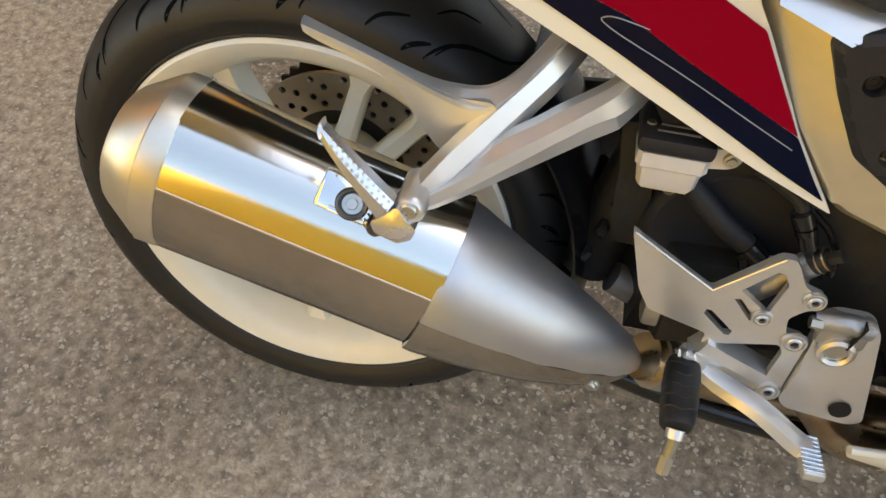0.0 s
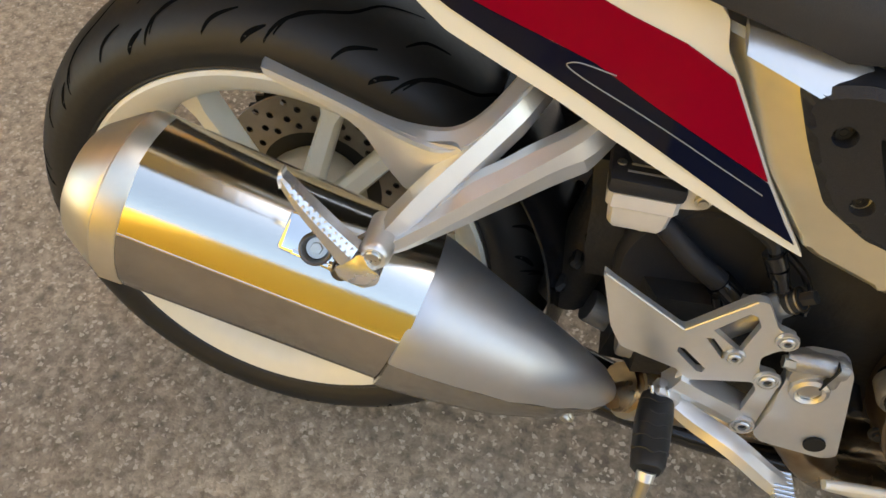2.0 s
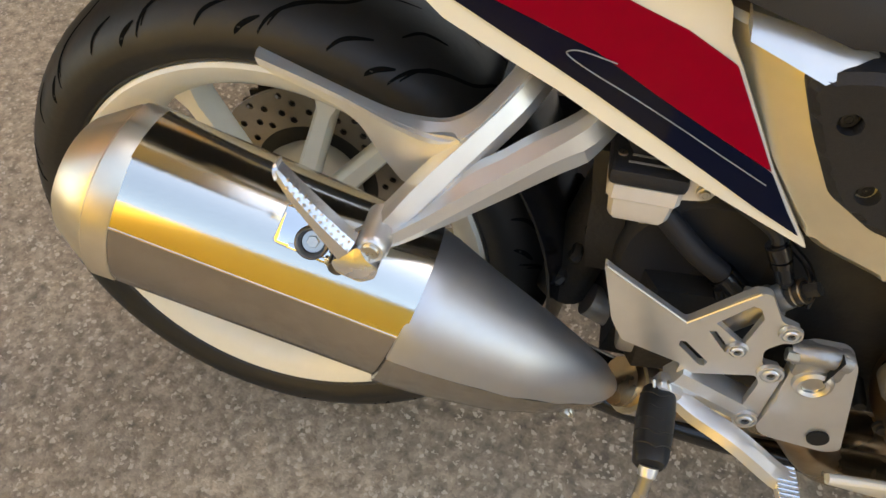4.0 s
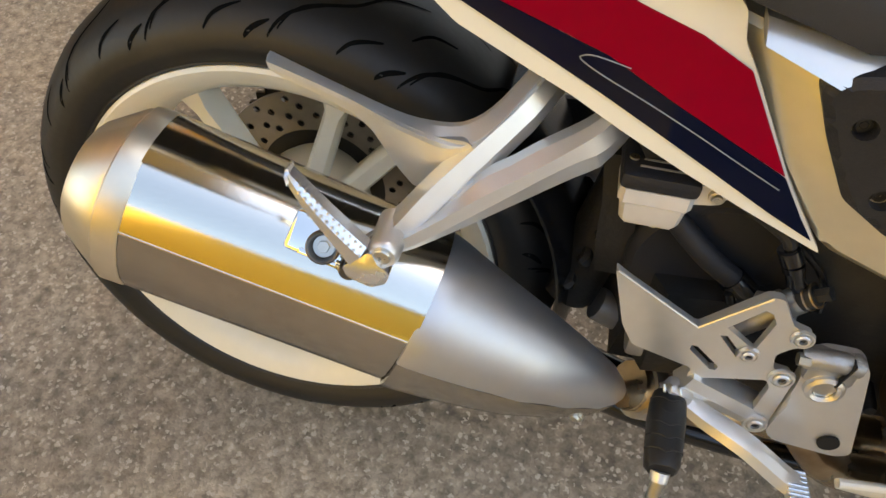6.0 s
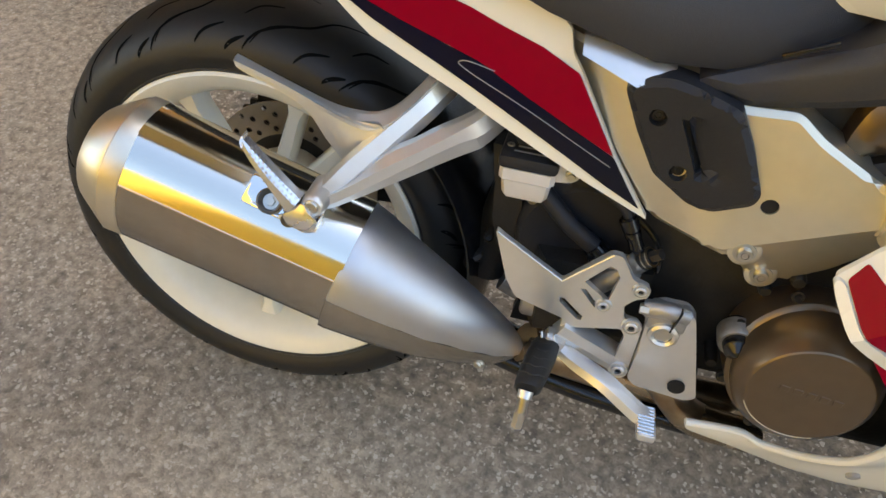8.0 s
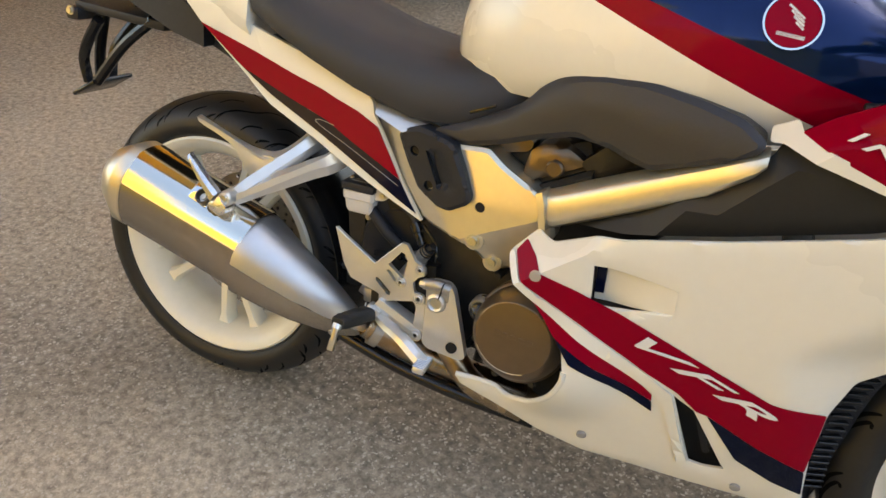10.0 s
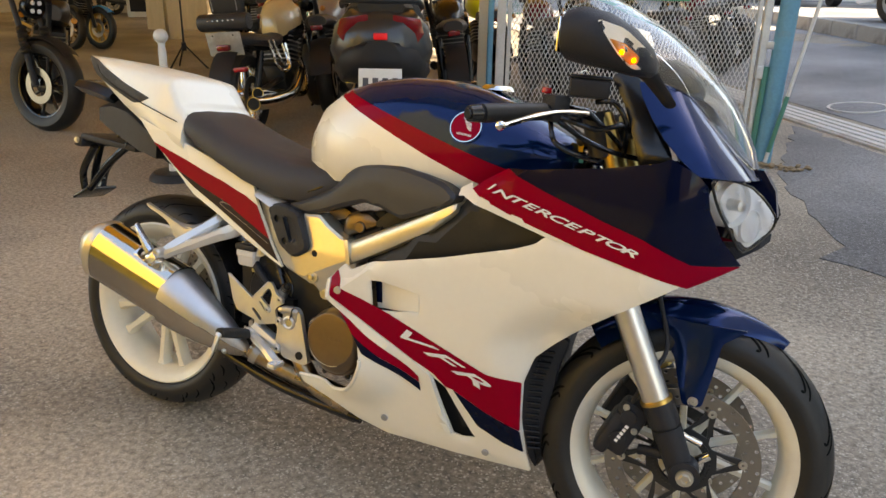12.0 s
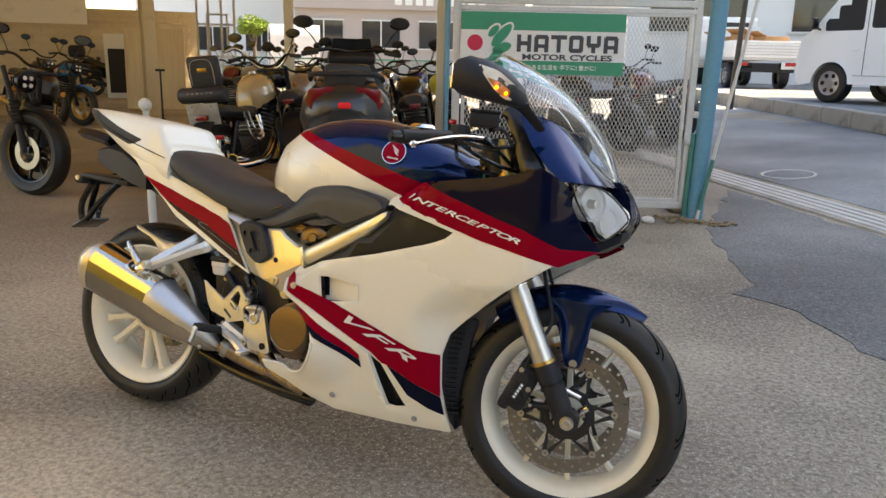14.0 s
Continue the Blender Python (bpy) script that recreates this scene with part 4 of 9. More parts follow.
part("link_pipe", hose([(0.375, -0.128, 0.29), (0.42, -0.11, 0.265), (0.50, -0.09, 0.235), (0.62, -0.06, 0.20), (0.74, -0.03, 0.17)], 0.026, 16), "pipe", bike, "heat-tinted exhaust pipe")
part("header_pipe", hose([(0.52, -0.135, 0.325), (0.56, -0.140, 0.275), (0.60, -0.135, 0.235), (0.68, -0.11, 0.20)], 0.022, 14), "pipe", bike)
part("pipe_clamp", hose([(0.385, -0.124, 0.283), (0.40, -0.118, 0.275)], 0.031, 18, 2), "cast", bike)

# passenger peg hanger
hang = thing("peg_hanger", "", "", pose(0, 0, 0))
hang.parent = bike


def arm_depth(x, z, slope, less=0.0):
    """The hanger's arms run inward from the pivot to the frame."""
    return (x, z, 0.222 - slope * math.hypot(x - 0.143, z - 0.513) - less)


UPPER = [([(0.128, 0.508), (0.143, 0.527), (0.159, 0.544), (0.182, 0.565), (0.200, 0.579), (0.217, 0.594), (0.231, 0.612), (0.248, 0.634)], 0.010),
         ([(0.138, 0.517), (0.149, 0.529), (0.164, 0.546), (0.187, 0.567), (0.204, 0.582), (0.221, 0.597), (0.237, 0.614), (0.254, 0.634)], 0.0),
         ([(0.152, 0.511), (0.163, 0.522), (0.175, 0.533), (0.189, 0.546), (0.204, 0.561), (0.223, 0.579), (0.245, 0.600), (0.264, 0.621)], 0.001),
         ([(0.156, 0.501), (0.172, 0.517), (0.187, 0.531), (0.205, 0.547), (0.226, 0.567), (0.254, 0.594), (0.270, 0.612)], 0.008)]
LOWER = [([(0.146, 0.513), (0.176, 0.531), (0.204, 0.556), (0.226, 0.567), (0.245, 0.578), (0.272, 0.591), (0.286, 0.601), (0.300, 0.616)], 0.012),
         ([(0.147, 0.515), (0.179, 0.532), (0.207, 0.549), (0.228, 0.560), (0.248, 0.571), (0.281, 0.591), (0.294, 0.602), (0.306, 0.616)], 0.0),
         ([(0.145, 0.504), (0.160, 0.510), (0.191, 0.527), (0.230, 0.549), (0.268, 0.570), (0.292, 0.579), (0.309, 0.591), (0.320, 0.606)], 0.0),
         ([(0.140, 0.491), (0.156, 0.498), (0.191, 0.516), (0.231, 0.535), (0.271, 0.554), (0.296, 0.564), (0.312, 0.576), (0.326, 0.594)], 0.006)]
for name, some, slope, words in (("upper_arm", UPPER, 0.75, "silver cast aluminium hanger arm"), ("lower_arm", LOWER, 0.48, "")):
    skin = strake([[arm_depth(x, z, slope, less) for x, z in line] for line, less in some], 24, 0.014)
    for v in skin.verts:                                  # the ends turn in behind the tail panel
        v.co.y += 0.9 * max(0.0, v.co.x - (0.238 if name == "upper_arm" else 0.292))
    part(name, skin, "alu", hang, words, angle=16)
part("arm_web", plate([(0.150, 0.505), (0.172, 0.530), (0.196, 0.552), (0.207, 0.552), (0.200, 0.538), (0.160, 0.503)], lambda x, z: arm_depth(x, z, 0.62, 0.008)[2], 0.008, step=0.012, soft=0.001, corner=0.006), "alu", hang)
part("side_guard", plate([(0.034, 0.620), (0.063, 0.611), (0.090, 0.602), (0.135, 0.585), (0.165, 0.577), (0.190, 0.578), (0.196, 0.570), (0.160, 0.530), (0.150, 0.524), (0.131, 0.547), (0.114, 0.574), (0.099, 0.586), (0.072, 0.598), (0.045, 0.607), (0.033, 0.613)], flat(0.160), 0.008, soft=0.0015, corner=0.006, step=0.02), "alu", hang, "silver cast guard")
part("guard_lip", strake([[(0.031, 0.621, 0.152), (0.087, 0.601, 0.152), (0.133, 0.586, 0.152), (0.160, 0.582, 0.150), (0.182, 0.582, 0.145), (0.200, 0.590, 0.134), (0.217, 0.606, 0.116), (0.231, 0.624, 0.099), (0.247, 0.645, 0.080)],
                          [(0.033, 0.6205, 0.1605), (0.09, 0.603, 0.1615), (0.135, 0.585, 0.1620), (0.168, 0.575, 0.162), (0.187, 0.574, 0.1595), (0.203, 0.583, 0.1500), (0.219, 0.598, 0.1340), (0.234, 0.615, 0.1160), (0.252, 0.636, 0.0935)],
                          [(0.034, 0.6145, 0.1595), (0.09, 0.598, 0.1605), (0.135, 0.580, 0.1610), (0.168, 0.569, 0.160), (0.189, 0.567, 0.1560), (0.206, 0.576, 0.1460), (0.222, 0.590, 0.1300), (0.237, 0.607, 0.1120), (0.255, 0.628, 0.0900)]], 32, 0.006), "alu", hang, angle=20)
part("pivot_boss", moved(lathe([(0.001, -0.0225), (0.0100, -0.0225), (0.0122, -0.020), (0.0130, -0.016), (0.0135, 0.02), (0.001, 0.02)], 28), pose(0.1425, -0.2100, 0.5125)), "alu", hang)
part("pivot_bolt", moved(lathe([(0.0005, -0.0025), (0.0062, -0.0025), (0.0072, -0.0015), (0.0075, 0.002)], 20), pose(0.1425, -0.2325, 0.5135)), "bolt", hang)
peg = thing("passenger_peg", "", "", pose(0, 0, 0))
peg.parent = bike
part("peg_body", strake([[(0.1165, 0.500, 0.231), (0.1045, 0.519, 0.232), (0.0920, 0.535, 0.232), (0.0790, 0.553, 0.231), (0.0700, 0.566, 0.230)],
                         [(0.1190, 0.506, 0.241), (0.1065, 0.523, 0.240), (0.0935, 0.539, 0.238), (0.0800, 0.557, 0.236), (0.0705, 0.570, 0.232)],
                         [(0.1275, 0.516, 0.241), (0.1110, 0.532, 0.240), (0.0975, 0.545, 0.238), (0.0835, 0.561, 0.236), (0.0725, 0.574, 0.232)],
                         [(0.1310, 0.521, 0.234), (0.1135, 0.538, 0.234), (0.0995, 0.551, 0.233), (0.0850, 0.565, 0.232), (0.0740, 0.576, 0.231)]], 14, 0.010), "alupeg", peg, "folded bright aluminium passenger foot peg", angle=20)
part("peg_tip", strake([[(0.0700, 0.564, 0.230), (0.0680, 0.570, 0.229), (0.0685, 0.576, 0.228)], [(0.0720, 0.568, 0.235), (0.0700, 0.574, 0.233), (0.0702, 0.578, 0.229)], [(0.0750, 0.571, 0.231), (0.0730, 0.577, 0.230), (0.0718, 0.579, 0.228)]], 8, 0.010), "alupeg", peg)
tooth = bmesh.new()
bmesh.ops.create_cone(tooth, cap_ends=True, segments=4, radius1=0.0027, radius2=0.0004, depth=0.0034)
for i in range(12):
    for k in (0, 1):
        p = Vector((0.1265 + 0.0025 * k, -0.2405 + 0.004 * k, 0.5175 + 0.003 * k)).lerp(Vector((0.0775 + 0.0015 * k, -0.2350 + 0.003 * k, 0.5685 + 0.002 * k)), (i + 0.5 * k) / 12)
        part("grip_tooth", moved(tooth.copy(), Matrix.Translation(p) @ pose(0, 0, 0, 52, 34, 0)), "alupeg", peg, smooth=False)
tooth.free()
part("clevis", plate([(0.112, 0.499), (0.115, 0.487), (0.134, 0.479), (0.146, 0.487), (0.150, 0.499), (0.133, 0.517), (0.126, 0.511)], lambda x, z: 0.240 - 0.15 * abs(z - 0.497), 0.030, soft=0.0025, corner=0.003, step=0.010), "alupeg", peg)
part("roller", moved(lathe([(0.001, -0.004), (0.0065, -0.004), (0.0078, -0.002), (0.0078, 0.014), (0.001, 0.014)], 20), pose(0.1145, -0.2300, 0.4875)), "mufflow", peg)
part("spring", hose([(0.106 + 0.002 * math.cos(i), -0.232 + 0.0016 * i, 0.486 + 0.005 * math.sin(i)) for i in range(14)], 0.0012, 6, 2), "bolt", peg)

# subframe, tail and seat
TAIL = [(-0.352, 0.018, 0.994, 0.978), (-0.30, 0.050, 0.992, 0.952), (-0.22, 0.085, 0.988, 0.916), (-0.12, 0.115, 0.980, 0.868), (-0.03, 0.132, 0.970, 0.826), (0.04, 0.142, 0.960, 0.790), (0.066, 0.143, 0.955, 0.780), (0.073, 0.143, 0.950, 0.778), (0.080, 0.144, 0.940, 0.776), (0.104, 0.146, 0.898, 0.772), (0.108, 0.146, 0.890, 0.771), (0.120, 0.147, 0.884, 0.770), (0.130, 0.148, 0.864, 0.768)]
tail_rows = []
for x, hw, top, bot in TAIL:
    prof = [(-0.90, 0.0), (-1.0, 0.22), (-0.99, 0.45), (-0.945, 0.74), (-0.895, 0.90), (-0.82, 0.955), (-0.66, 0.982), (-0.34, 0.996), (0, 1.0)]
    prof = prof + [(-a, b) for a, b in reversed(prof[:-1])]
    tail_rows.append([(x, a * hw, bot + b * (top - bot)) for a, b in prof])
part("seat_cowl", loft(tail_rows), "white", bike, "white single-seat tail cowl", angle=50)
part("cowl_gap", hose([(-0.235, -0.094, 0.968), (-0.205, -0.103, 0.940), (-0.10, -0.1245, 0.900), (0.02, -0.1425, 0.868), (0.118, -0.150, 0.842)], 0.0014, 6), "hole", bike)
part("tail_trim", plate([(-0.356, 0.994), (-0.325, 0.990), (-0.281, 0.984), (-0.18, 0.950), (-0.095, 0.922), (0.004, 0.894), (-0.030, 0.880), (-0.060, 0.876), (-0.155, 0.905), (-0.276, 0.941), (-0.340, 0.974)], lambda x, z: 0.003 + float(np.interp(x, [-0.352, -0.30, -0.22, -0.12, -0.03, 0.04], [0.018, 0.050, 0.085, 0.115, 0.132, 0.142])), 0.010, step=0.02, soft=0.003), "blackp", bike)
TS = lambda x, z: float(np.interp(x, [0.0, 0.25], [0.146, 0.141])) - 0.10 * (z - 0.6) * min(1, max(0, (x - 0.05) / 0.2))
part("tail_side_panel", plate([(-0.02, 0.842), (0.04, 0.822), (0.13, 0.790), (0.24, 0.752), (0.340, 0.722), (0.362, 0.700), (0.367, 0.679), (0.381, 0.659), (0.428, 0.583), (0.473, 0.522), (0.405, 0.550), (0.354, 0.573), (0.306, 0.596), (0.260, 0.620), (0.229, 0.634), (0.170, 0.663), (0.149, 0.681), (0.120, 0.708), (0.034, 0.784)], TS, 0.008, step=0.04, soft=0.0015, corner=0.004), "white", bike, "white tail side panel")
part("red_stripe", plate([(0.036, 0.783), (0.140, 0.748), (0.210, 0.722), (0.267, 0.705), (0.296, 0.694), (0.339, 0.680), (0.377, 0.661), (0.425, 0.585), (0.378, 0.607), (0.330, 0.630), (0.307, 0.642), (0.280, 0.656), (0.250, 0.666), (0.200, 0.684), (0.119, 0.718)], TS, 0.001, soft=0, lift=0.0012, corner=0.002), "red", bike)
part("pinstripe", hose([(x, -TS(x, z) - 0.0022, z) for x, z in ((0.297, 0.6495), (0.272, 0.6545), (0.262, 0.6535), (0.262, 0.650), (0.279, 0.641), (0.315, 0.6255), (0.351, 0.609), (0.384, 0.593), (0.424, 0.574))], 0.0005, 6, 4), "cast", bike)
part("navy_stripe", plate([(0.044, 0.777), (0.119, 0.7175), (0.200, 0.6835), (0.250, 0.6655), (0.280, 0.6555), (0.307, 0.6415), (0.330, 0.6295), (0.378, 0.6065), (0.4255, 0.584), (0.448, 0.552), (0.462, 0.534), (0.424, 0.552), (0.373, 0.579), (0.325, 0.604), (0.278, 0.628), (0.237, 0.648), (0.201, 0.666), (0.172, 0.681), (0.140, 0.702), (0.105, 0.728)], TS, 0.001, soft=0, lift=0.0012, corner=0.002), "navy", bike)
part("inner_fender", loft([[(x, s * w, z) for s, z in ((-1, z0), (-0.8, z1), (0.8, z1), (1, z0))] for x, w, z0, z1 in ((0.0, 0.09, 0.74, 0.78), (0.15, 0.115, 0.69, 0.745), (0.30, 0.11, 0.60, 0.69), (0.40, 0.105, 0.45, 0.64))]), "blackp", bike)
part("wheel_well", loft([[(0.35 + dx, -0.10, z), (0.40 + dx, -0.10, z), (0.40 + dx, 0.10, z), (0.35 + dx, 0.10, z)] for dx, z in ((0.0, 0.30), (0.02, 0.42), (0.03, 0.55), (0.0, 0.68))]), "engine", bike)

SEATS = [(0.118, 0.128, 0.872, 0.846), (0.135, 0.143, 0.876, 0.812), (0.18, 0.152, 0.862, 0.790), (0.25, 0.158, 0.833, 0.758), (0.34, 0.160, 0.806, 0.722), (0.44, 0.152, 0.790, 0.690), (0.53, 0.136, 0.788, 0.690), (0.60, 0.112, 0.794, 0.715), (0.64, 0.085, 0.80, 0.745), (0.66, 0.05, 0.80, 0.77)]
rows = []
for x, hw, top, bot in SEATS:
    prof = [(-0.96, 0.0), (-1.0, 0.22), (-0.97, 0.50), (-0.88, 0.76), (-0.66, 0.93), (-0.33, 0.985), (0, 0.97)]
    prof = prof + [(-a, b) for a, b in reversed(prof[:-1])]
    rows.append([(x, a * hw, bot + b * (top - bot)) for a, b in prof])
part("seat", loft(rows), "seat", bike, "black grained vinyl rider's seat", angle=60)
part("rear_light", loft([[(x, s * w, z + k * h) for s, k in ((-1, 0), (-0.8, 0.8), (0, 1), (0.8, 0.8), (1, 0), (0.7, -0.7), (-0.7, -0.7))] for x, w, z, h in ((-0.355, 0.05, 0.905, 0.012), (-0.34, 0.085, 0.903, 0.022), (-0.27, 0.09, 0.895, 0.028), (-0.20, 0.085, 0.880, 0.026))]), "blackg", bike, "smoked tail lamp unit")
under = thing("tail_bracket", "", "", pose(0, 0, 0))
under.parent = bike
part("under_tray", loft([[(x, s * w, z + k * h) for s, k in ((-1, -1), (-1, 0.6), (-0.7, 1), (0.7, 1), (1, 0.6), (1, -1))] for x, w, z, h in ((-0.27, 0.055, 0.835, 0.022), (-0.20, 0.075, 0.832, 0.042), (-0.12, 0.095, 0.818, 0.050), (-0.05, 0.115, 0.795, 0.045), (0.02, 0.12, 0.765, 0.03))]), "blackp", under)
part("upper_plate", joined(box(0.22, 0.13, 0.018, (-0.225, 0, 0.752), 0.005, (0, 4, 0)), box(0.035, 0.15, 0.026, (-0.335, 0, 0.742), 0.008)), "blackp", under, "bare black number plate bracket")
for s in (-1, 0, 1):
    part("strut", hose([(-0.325 + 0.04 * abs(s), s * 0.055, 0.735), (-0.345, s * 0.042, 0.66), (-0.350, s * 0.032, 0.60)], 0.011, 8), "blackg", under)
part("stay", hose([(-0.15, -0.055, 0.752), (-0.235, -0.048, 0.69), (-0.320, -0.038, 0.605)], 0.011, 8), "blackg", under)
part("lower_plate", box(0.070, 0.11, 0.010, (-0.345, 0, 0.590), 0.004, (0, -30, 0)), "blackg", under)
for k in range(5):
    part("rib", box(0.006, 0.10, 0.006, (-0.20 + 0.035 * k, 0, 0.772), 0.001, seg=1), "blackg", under)
for s in (-1, 1):
    part("plate_bolt", moved(cap_bolt(0.006, 0.005), pose(-0.335, s * 0.05 - 0.026, 0.748)), "bolt", under)

# frame

def below(p, a, b):
    """How far p lies below the line from a to b."""
    return max(0.0, ((b[0] - a[0]) * (a[1] - p[1]) + (b[1] - a[1]) * (p[0] - a[0])) / math.dist(a, b))


def fr_d(x, z):
    """The frame's side: a face that folds inward below and to the rear."""
    d = 0.165 - 0.16 * max(0.0, z - 0.585) + 0.05 * (x - 0.58) - 0.11 * max(0.0, 0.535 - x)
    low = 0.46 * below((x, z), (0.539, 0.512), (0.690, 0.588))
    back = 0.30 * below((x, z), (0.452, 0.622), (0.536, 0.508))
    return d - max(low, back)


frame_ob = part("main_frame", plate([(0.345, 0.694), (0.385, 0.686), (0.425, 0.675), (0.470, 0.668), (0.526, 0.664), (0.575, 0.668), (0.603, 0.648), (0.640, 0.630), (0.668, 0.617), (0.694, 0.612), (0.697, 0.552), (0.662, 0.500), (0.640, 0.481), (0.617, 0.469), (0.600, 0.464), (0.586, 0.474), (0.578, 0.488), (0.563, 0.503), (0.533, 0.514), (0.479, 0.522), (0.458, 0.540), (0.425, 0.580), (0.385, 0.630)], fr_d, 0.05,
                                    [ring(0.576, 0.577, 0.0085, 14)], step=0.009, soft=0.0042, corner=0.007, bevel=0.006, creases=[[(0.548, 0.5165), (0.680, 0.583)], [(0.530, 0.516), (0.456, 0.617)]]), "frame", bike, "champagne silver aluminium main frame", angle=18)
part("frame_rail", strake([[(0.374, 0.7005, 0.134), (0.414, 0.693, 0.134), (0.462, 0.682, 0.133)], [(0.375, 0.695, 0.142), (0.412, 0.687, 0.143), (0.452, 0.677, 0.144)], [(0.376, 0.686, 0.148), (0.399, 0.678, 0.151), (0.430, 0.667, 0.155)]], 12, 0.02), "alu", frame_ob, "bright upper edge of the rear frame rail", angle=25)
part("frame_hole", moved(lathe([(0.001, 0.012), (0.0082, 0.012), (0.0084, 0.0)], 16), pose(0.576, -0.163, 0.577)), "hole", frame_ob)
rows = []
for x, zt, zb, d in ((0.672, 0.622, 0.568, 0.176), (0.70, 0.634, 0.576, 0.183), (0.80, 0.683, 0.628, 0.206), (0.90, 0.730, 0.684, 0.228), (0.95, 0.754, 0.724, 0.240), (0.962, 0.758, 0.738, 0.236)):
    h = zt - zb
    rows.append([(x, -d + 0.012, zt), (x, -d + 0.003, zt - 0.12 * h), (x, -d, zt - 0.3 * h), (x, -d - 0.001, zb + 0.3 * h), (x, -d + 0.004, zb + 0.1 * h), (x, -d + 0.014, zb), (x, -d + 0.05, zb), (x, -d + 0.05, zt)])
part("frame_beam", loft(rows), "frame", bike, "champagne silver frame spar")
part("weld_strap", strake([[(0.662, 0.621, 0.168), (0.670, 0.600, 0.172), (0.676, 0.566, 0.172)], [(0.664, 0.624, 0.180), (0.672, 0.602, 0.184), (0.678, 0.568, 0.184)], [(0.674, 0.629, 0.182), (0.682, 0.607, 0.186), (0.688, 0.573, 0.186)], [(0.677, 0.630, 0.170), (0.685, 0.608, 0.174), (0.691, 0.574, 0.174)]], 10, 0.02), "frame", frame_ob, angle=30)
for x, z in ((0.571, 0.519), (0.600, 0.481)):
    part("bolt_seat", moved(lathe([(0.001, -0.0012), (0.0145, -0.0012), (0.0165, 0.0), (0.017, 0.010)], 28), pose(x, -fr_d(x, z) - 0.0015, z)), "frame", frame_ob)
    part("frame_bolt", moved(cap_bolt(0.0078, 0.006), pose(x, -fr_d(x, z) - 0.003, z)), "bolt", frame_ob)
pad_out = [(0.420, 0.662), (0.438, 0.676), (0.460, 0.682), (0.484, 0.679), (0.524, 0.668), (0.545, 0.632), (0.563, 0.592), (0.559, 0.580), (0.526, 0.560), (0.503, 0.561), (0.464, 0.583), (0.440, 0.622)]
RAMP = [(0.482, 0.650), (0.516, 0.641), (0.535, 0.598), (0.507, 0.597)]


def pad_d(x, z):
    """The cover's face, with a shallow ramp that falls towards its slot."""
    d = 0.179 - 0.20 * max(0, 0.56 - x)
    off = below((x, z), (0.507, 0.597), (0.482, 0.650))
    return d - (0.007 * max(0.0, 1 - off / 0.030) if inside((x, z), RAMP) else 0.0)


slot = [(0.4755, 0.648), (0.4815, 0.649), (0.5065, 0.600), (0.5005, 0.598)]
pad = part("heel_pad", plate(pad_out, pad_d, 0.030, [slot, ring(0.455, 0.643, 0.0085, 16), ring(0.486, 0.593, 0.0085, 16)], step=0.007, soft=0.005, corner=0.006, bevel=0.0065, creases=[RAMP[:2] + RAMP[2:3], [RAMP[2], RAMP[3]]]), "blackp", bike, "black plastic frame cover", angle=28)
part("pad_recess", plate(slot, lambda x, z: pad_d(x, z) - 0.007, 0.004, soft=0, corner=0), "hole", pad)
for x, z in ((0.455, 0.643), (0.486, 0.593)):
    part("pad_bolt", moved(cap_bolt(0.006, 0.005), pose(x, -pad_d(x, z) + 0.011, z)), "engine", pad)
sc_d = lambda x, z: 0.150 + 0.22 * max(0, x - 0.55) - 0.35 * max(0, z - float(np.interp(x, [0.52, 0.60, 0.64, 0.68, 0.76, 0.93], [0.682, 0.716, 0.744, 0.764, 0.776, 0.762])))
part("tank_side_cover", plate([(0.478, 0.680), (0.520, 0.696), (0.560, 0.714), (0.607, 0.738), (0.632, 0.761), (0.643, 0.775), (0.667, 0.792), (0.700, 0.804), (0.740, 0.812), (0.811, 0.812), (0.870, 0.804), (0.924, 0.792), (0.956, 0.772), (0.952, 0.756), (0.906, 0.732), (0.822, 0.700), (0.790, 0.706), (0.760, 0.716), (0.709, 0.720), (0.651, 0.702), (0.600, 0.682), (0.543, 0.664), (0.520, 0.663)], sc_d, 0.05, step=0.02, soft=0.006, corner=0.009, bevel=0.009, creases=[[(0.520, 0.682), (0.600, 0.716), (0.640, 0.744), (0.680, 0.764), (0.760, 0.776), (0.930, 0.762)]]), "sidecover", bike, "black textured plastic tank side cover", angle=24)
part("seat_latch", box(0.045, 0.004, 0.005, (0.56, -0.156, 0.728), 0.001, (0, -24, 0)), "blackg", bike)

# engine and its fittings
part("crankcase", box(0.30, 0.22, 0.24, (0.60, 0, 0.40), 0.03), "engine", bike)
part("cylinder_bank", box(0.20, 0.24, 0.16, (0.74, 0, 0.60), 0.03, (0, -25, 0)), "engine", bike)
part("sump", box(0.24, 0.24, 0.14, (0.80, 0, 0.30), 0.03), "engine", bike)
head_out = [(0.627, 0.617), (0.627, 0.642), (0.634, 0.672), (0.647, 0.684), (0.676, 0.690), (0.700, 0.682), (0.723, 0.667), (0.700, 0.654), (0.676, 0.643)]
head_ob = part("head_cover", plate(head_out, lambda x, z: 0.132 - 0.10 * max(0, z - 0.665), 0.05, step=0.012, soft=0.005, corner=0.010), "bronze", bike, "bronze cylinder head cover", angle=50)
part("cover_boss", moved(lathe([(0.001, -0.003), (0.011, -0.003), (0.0135, -0.001), (0.014, 0.01)], 24), pose(0.676, -0.134, 0.653)), "bronze", head_ob)
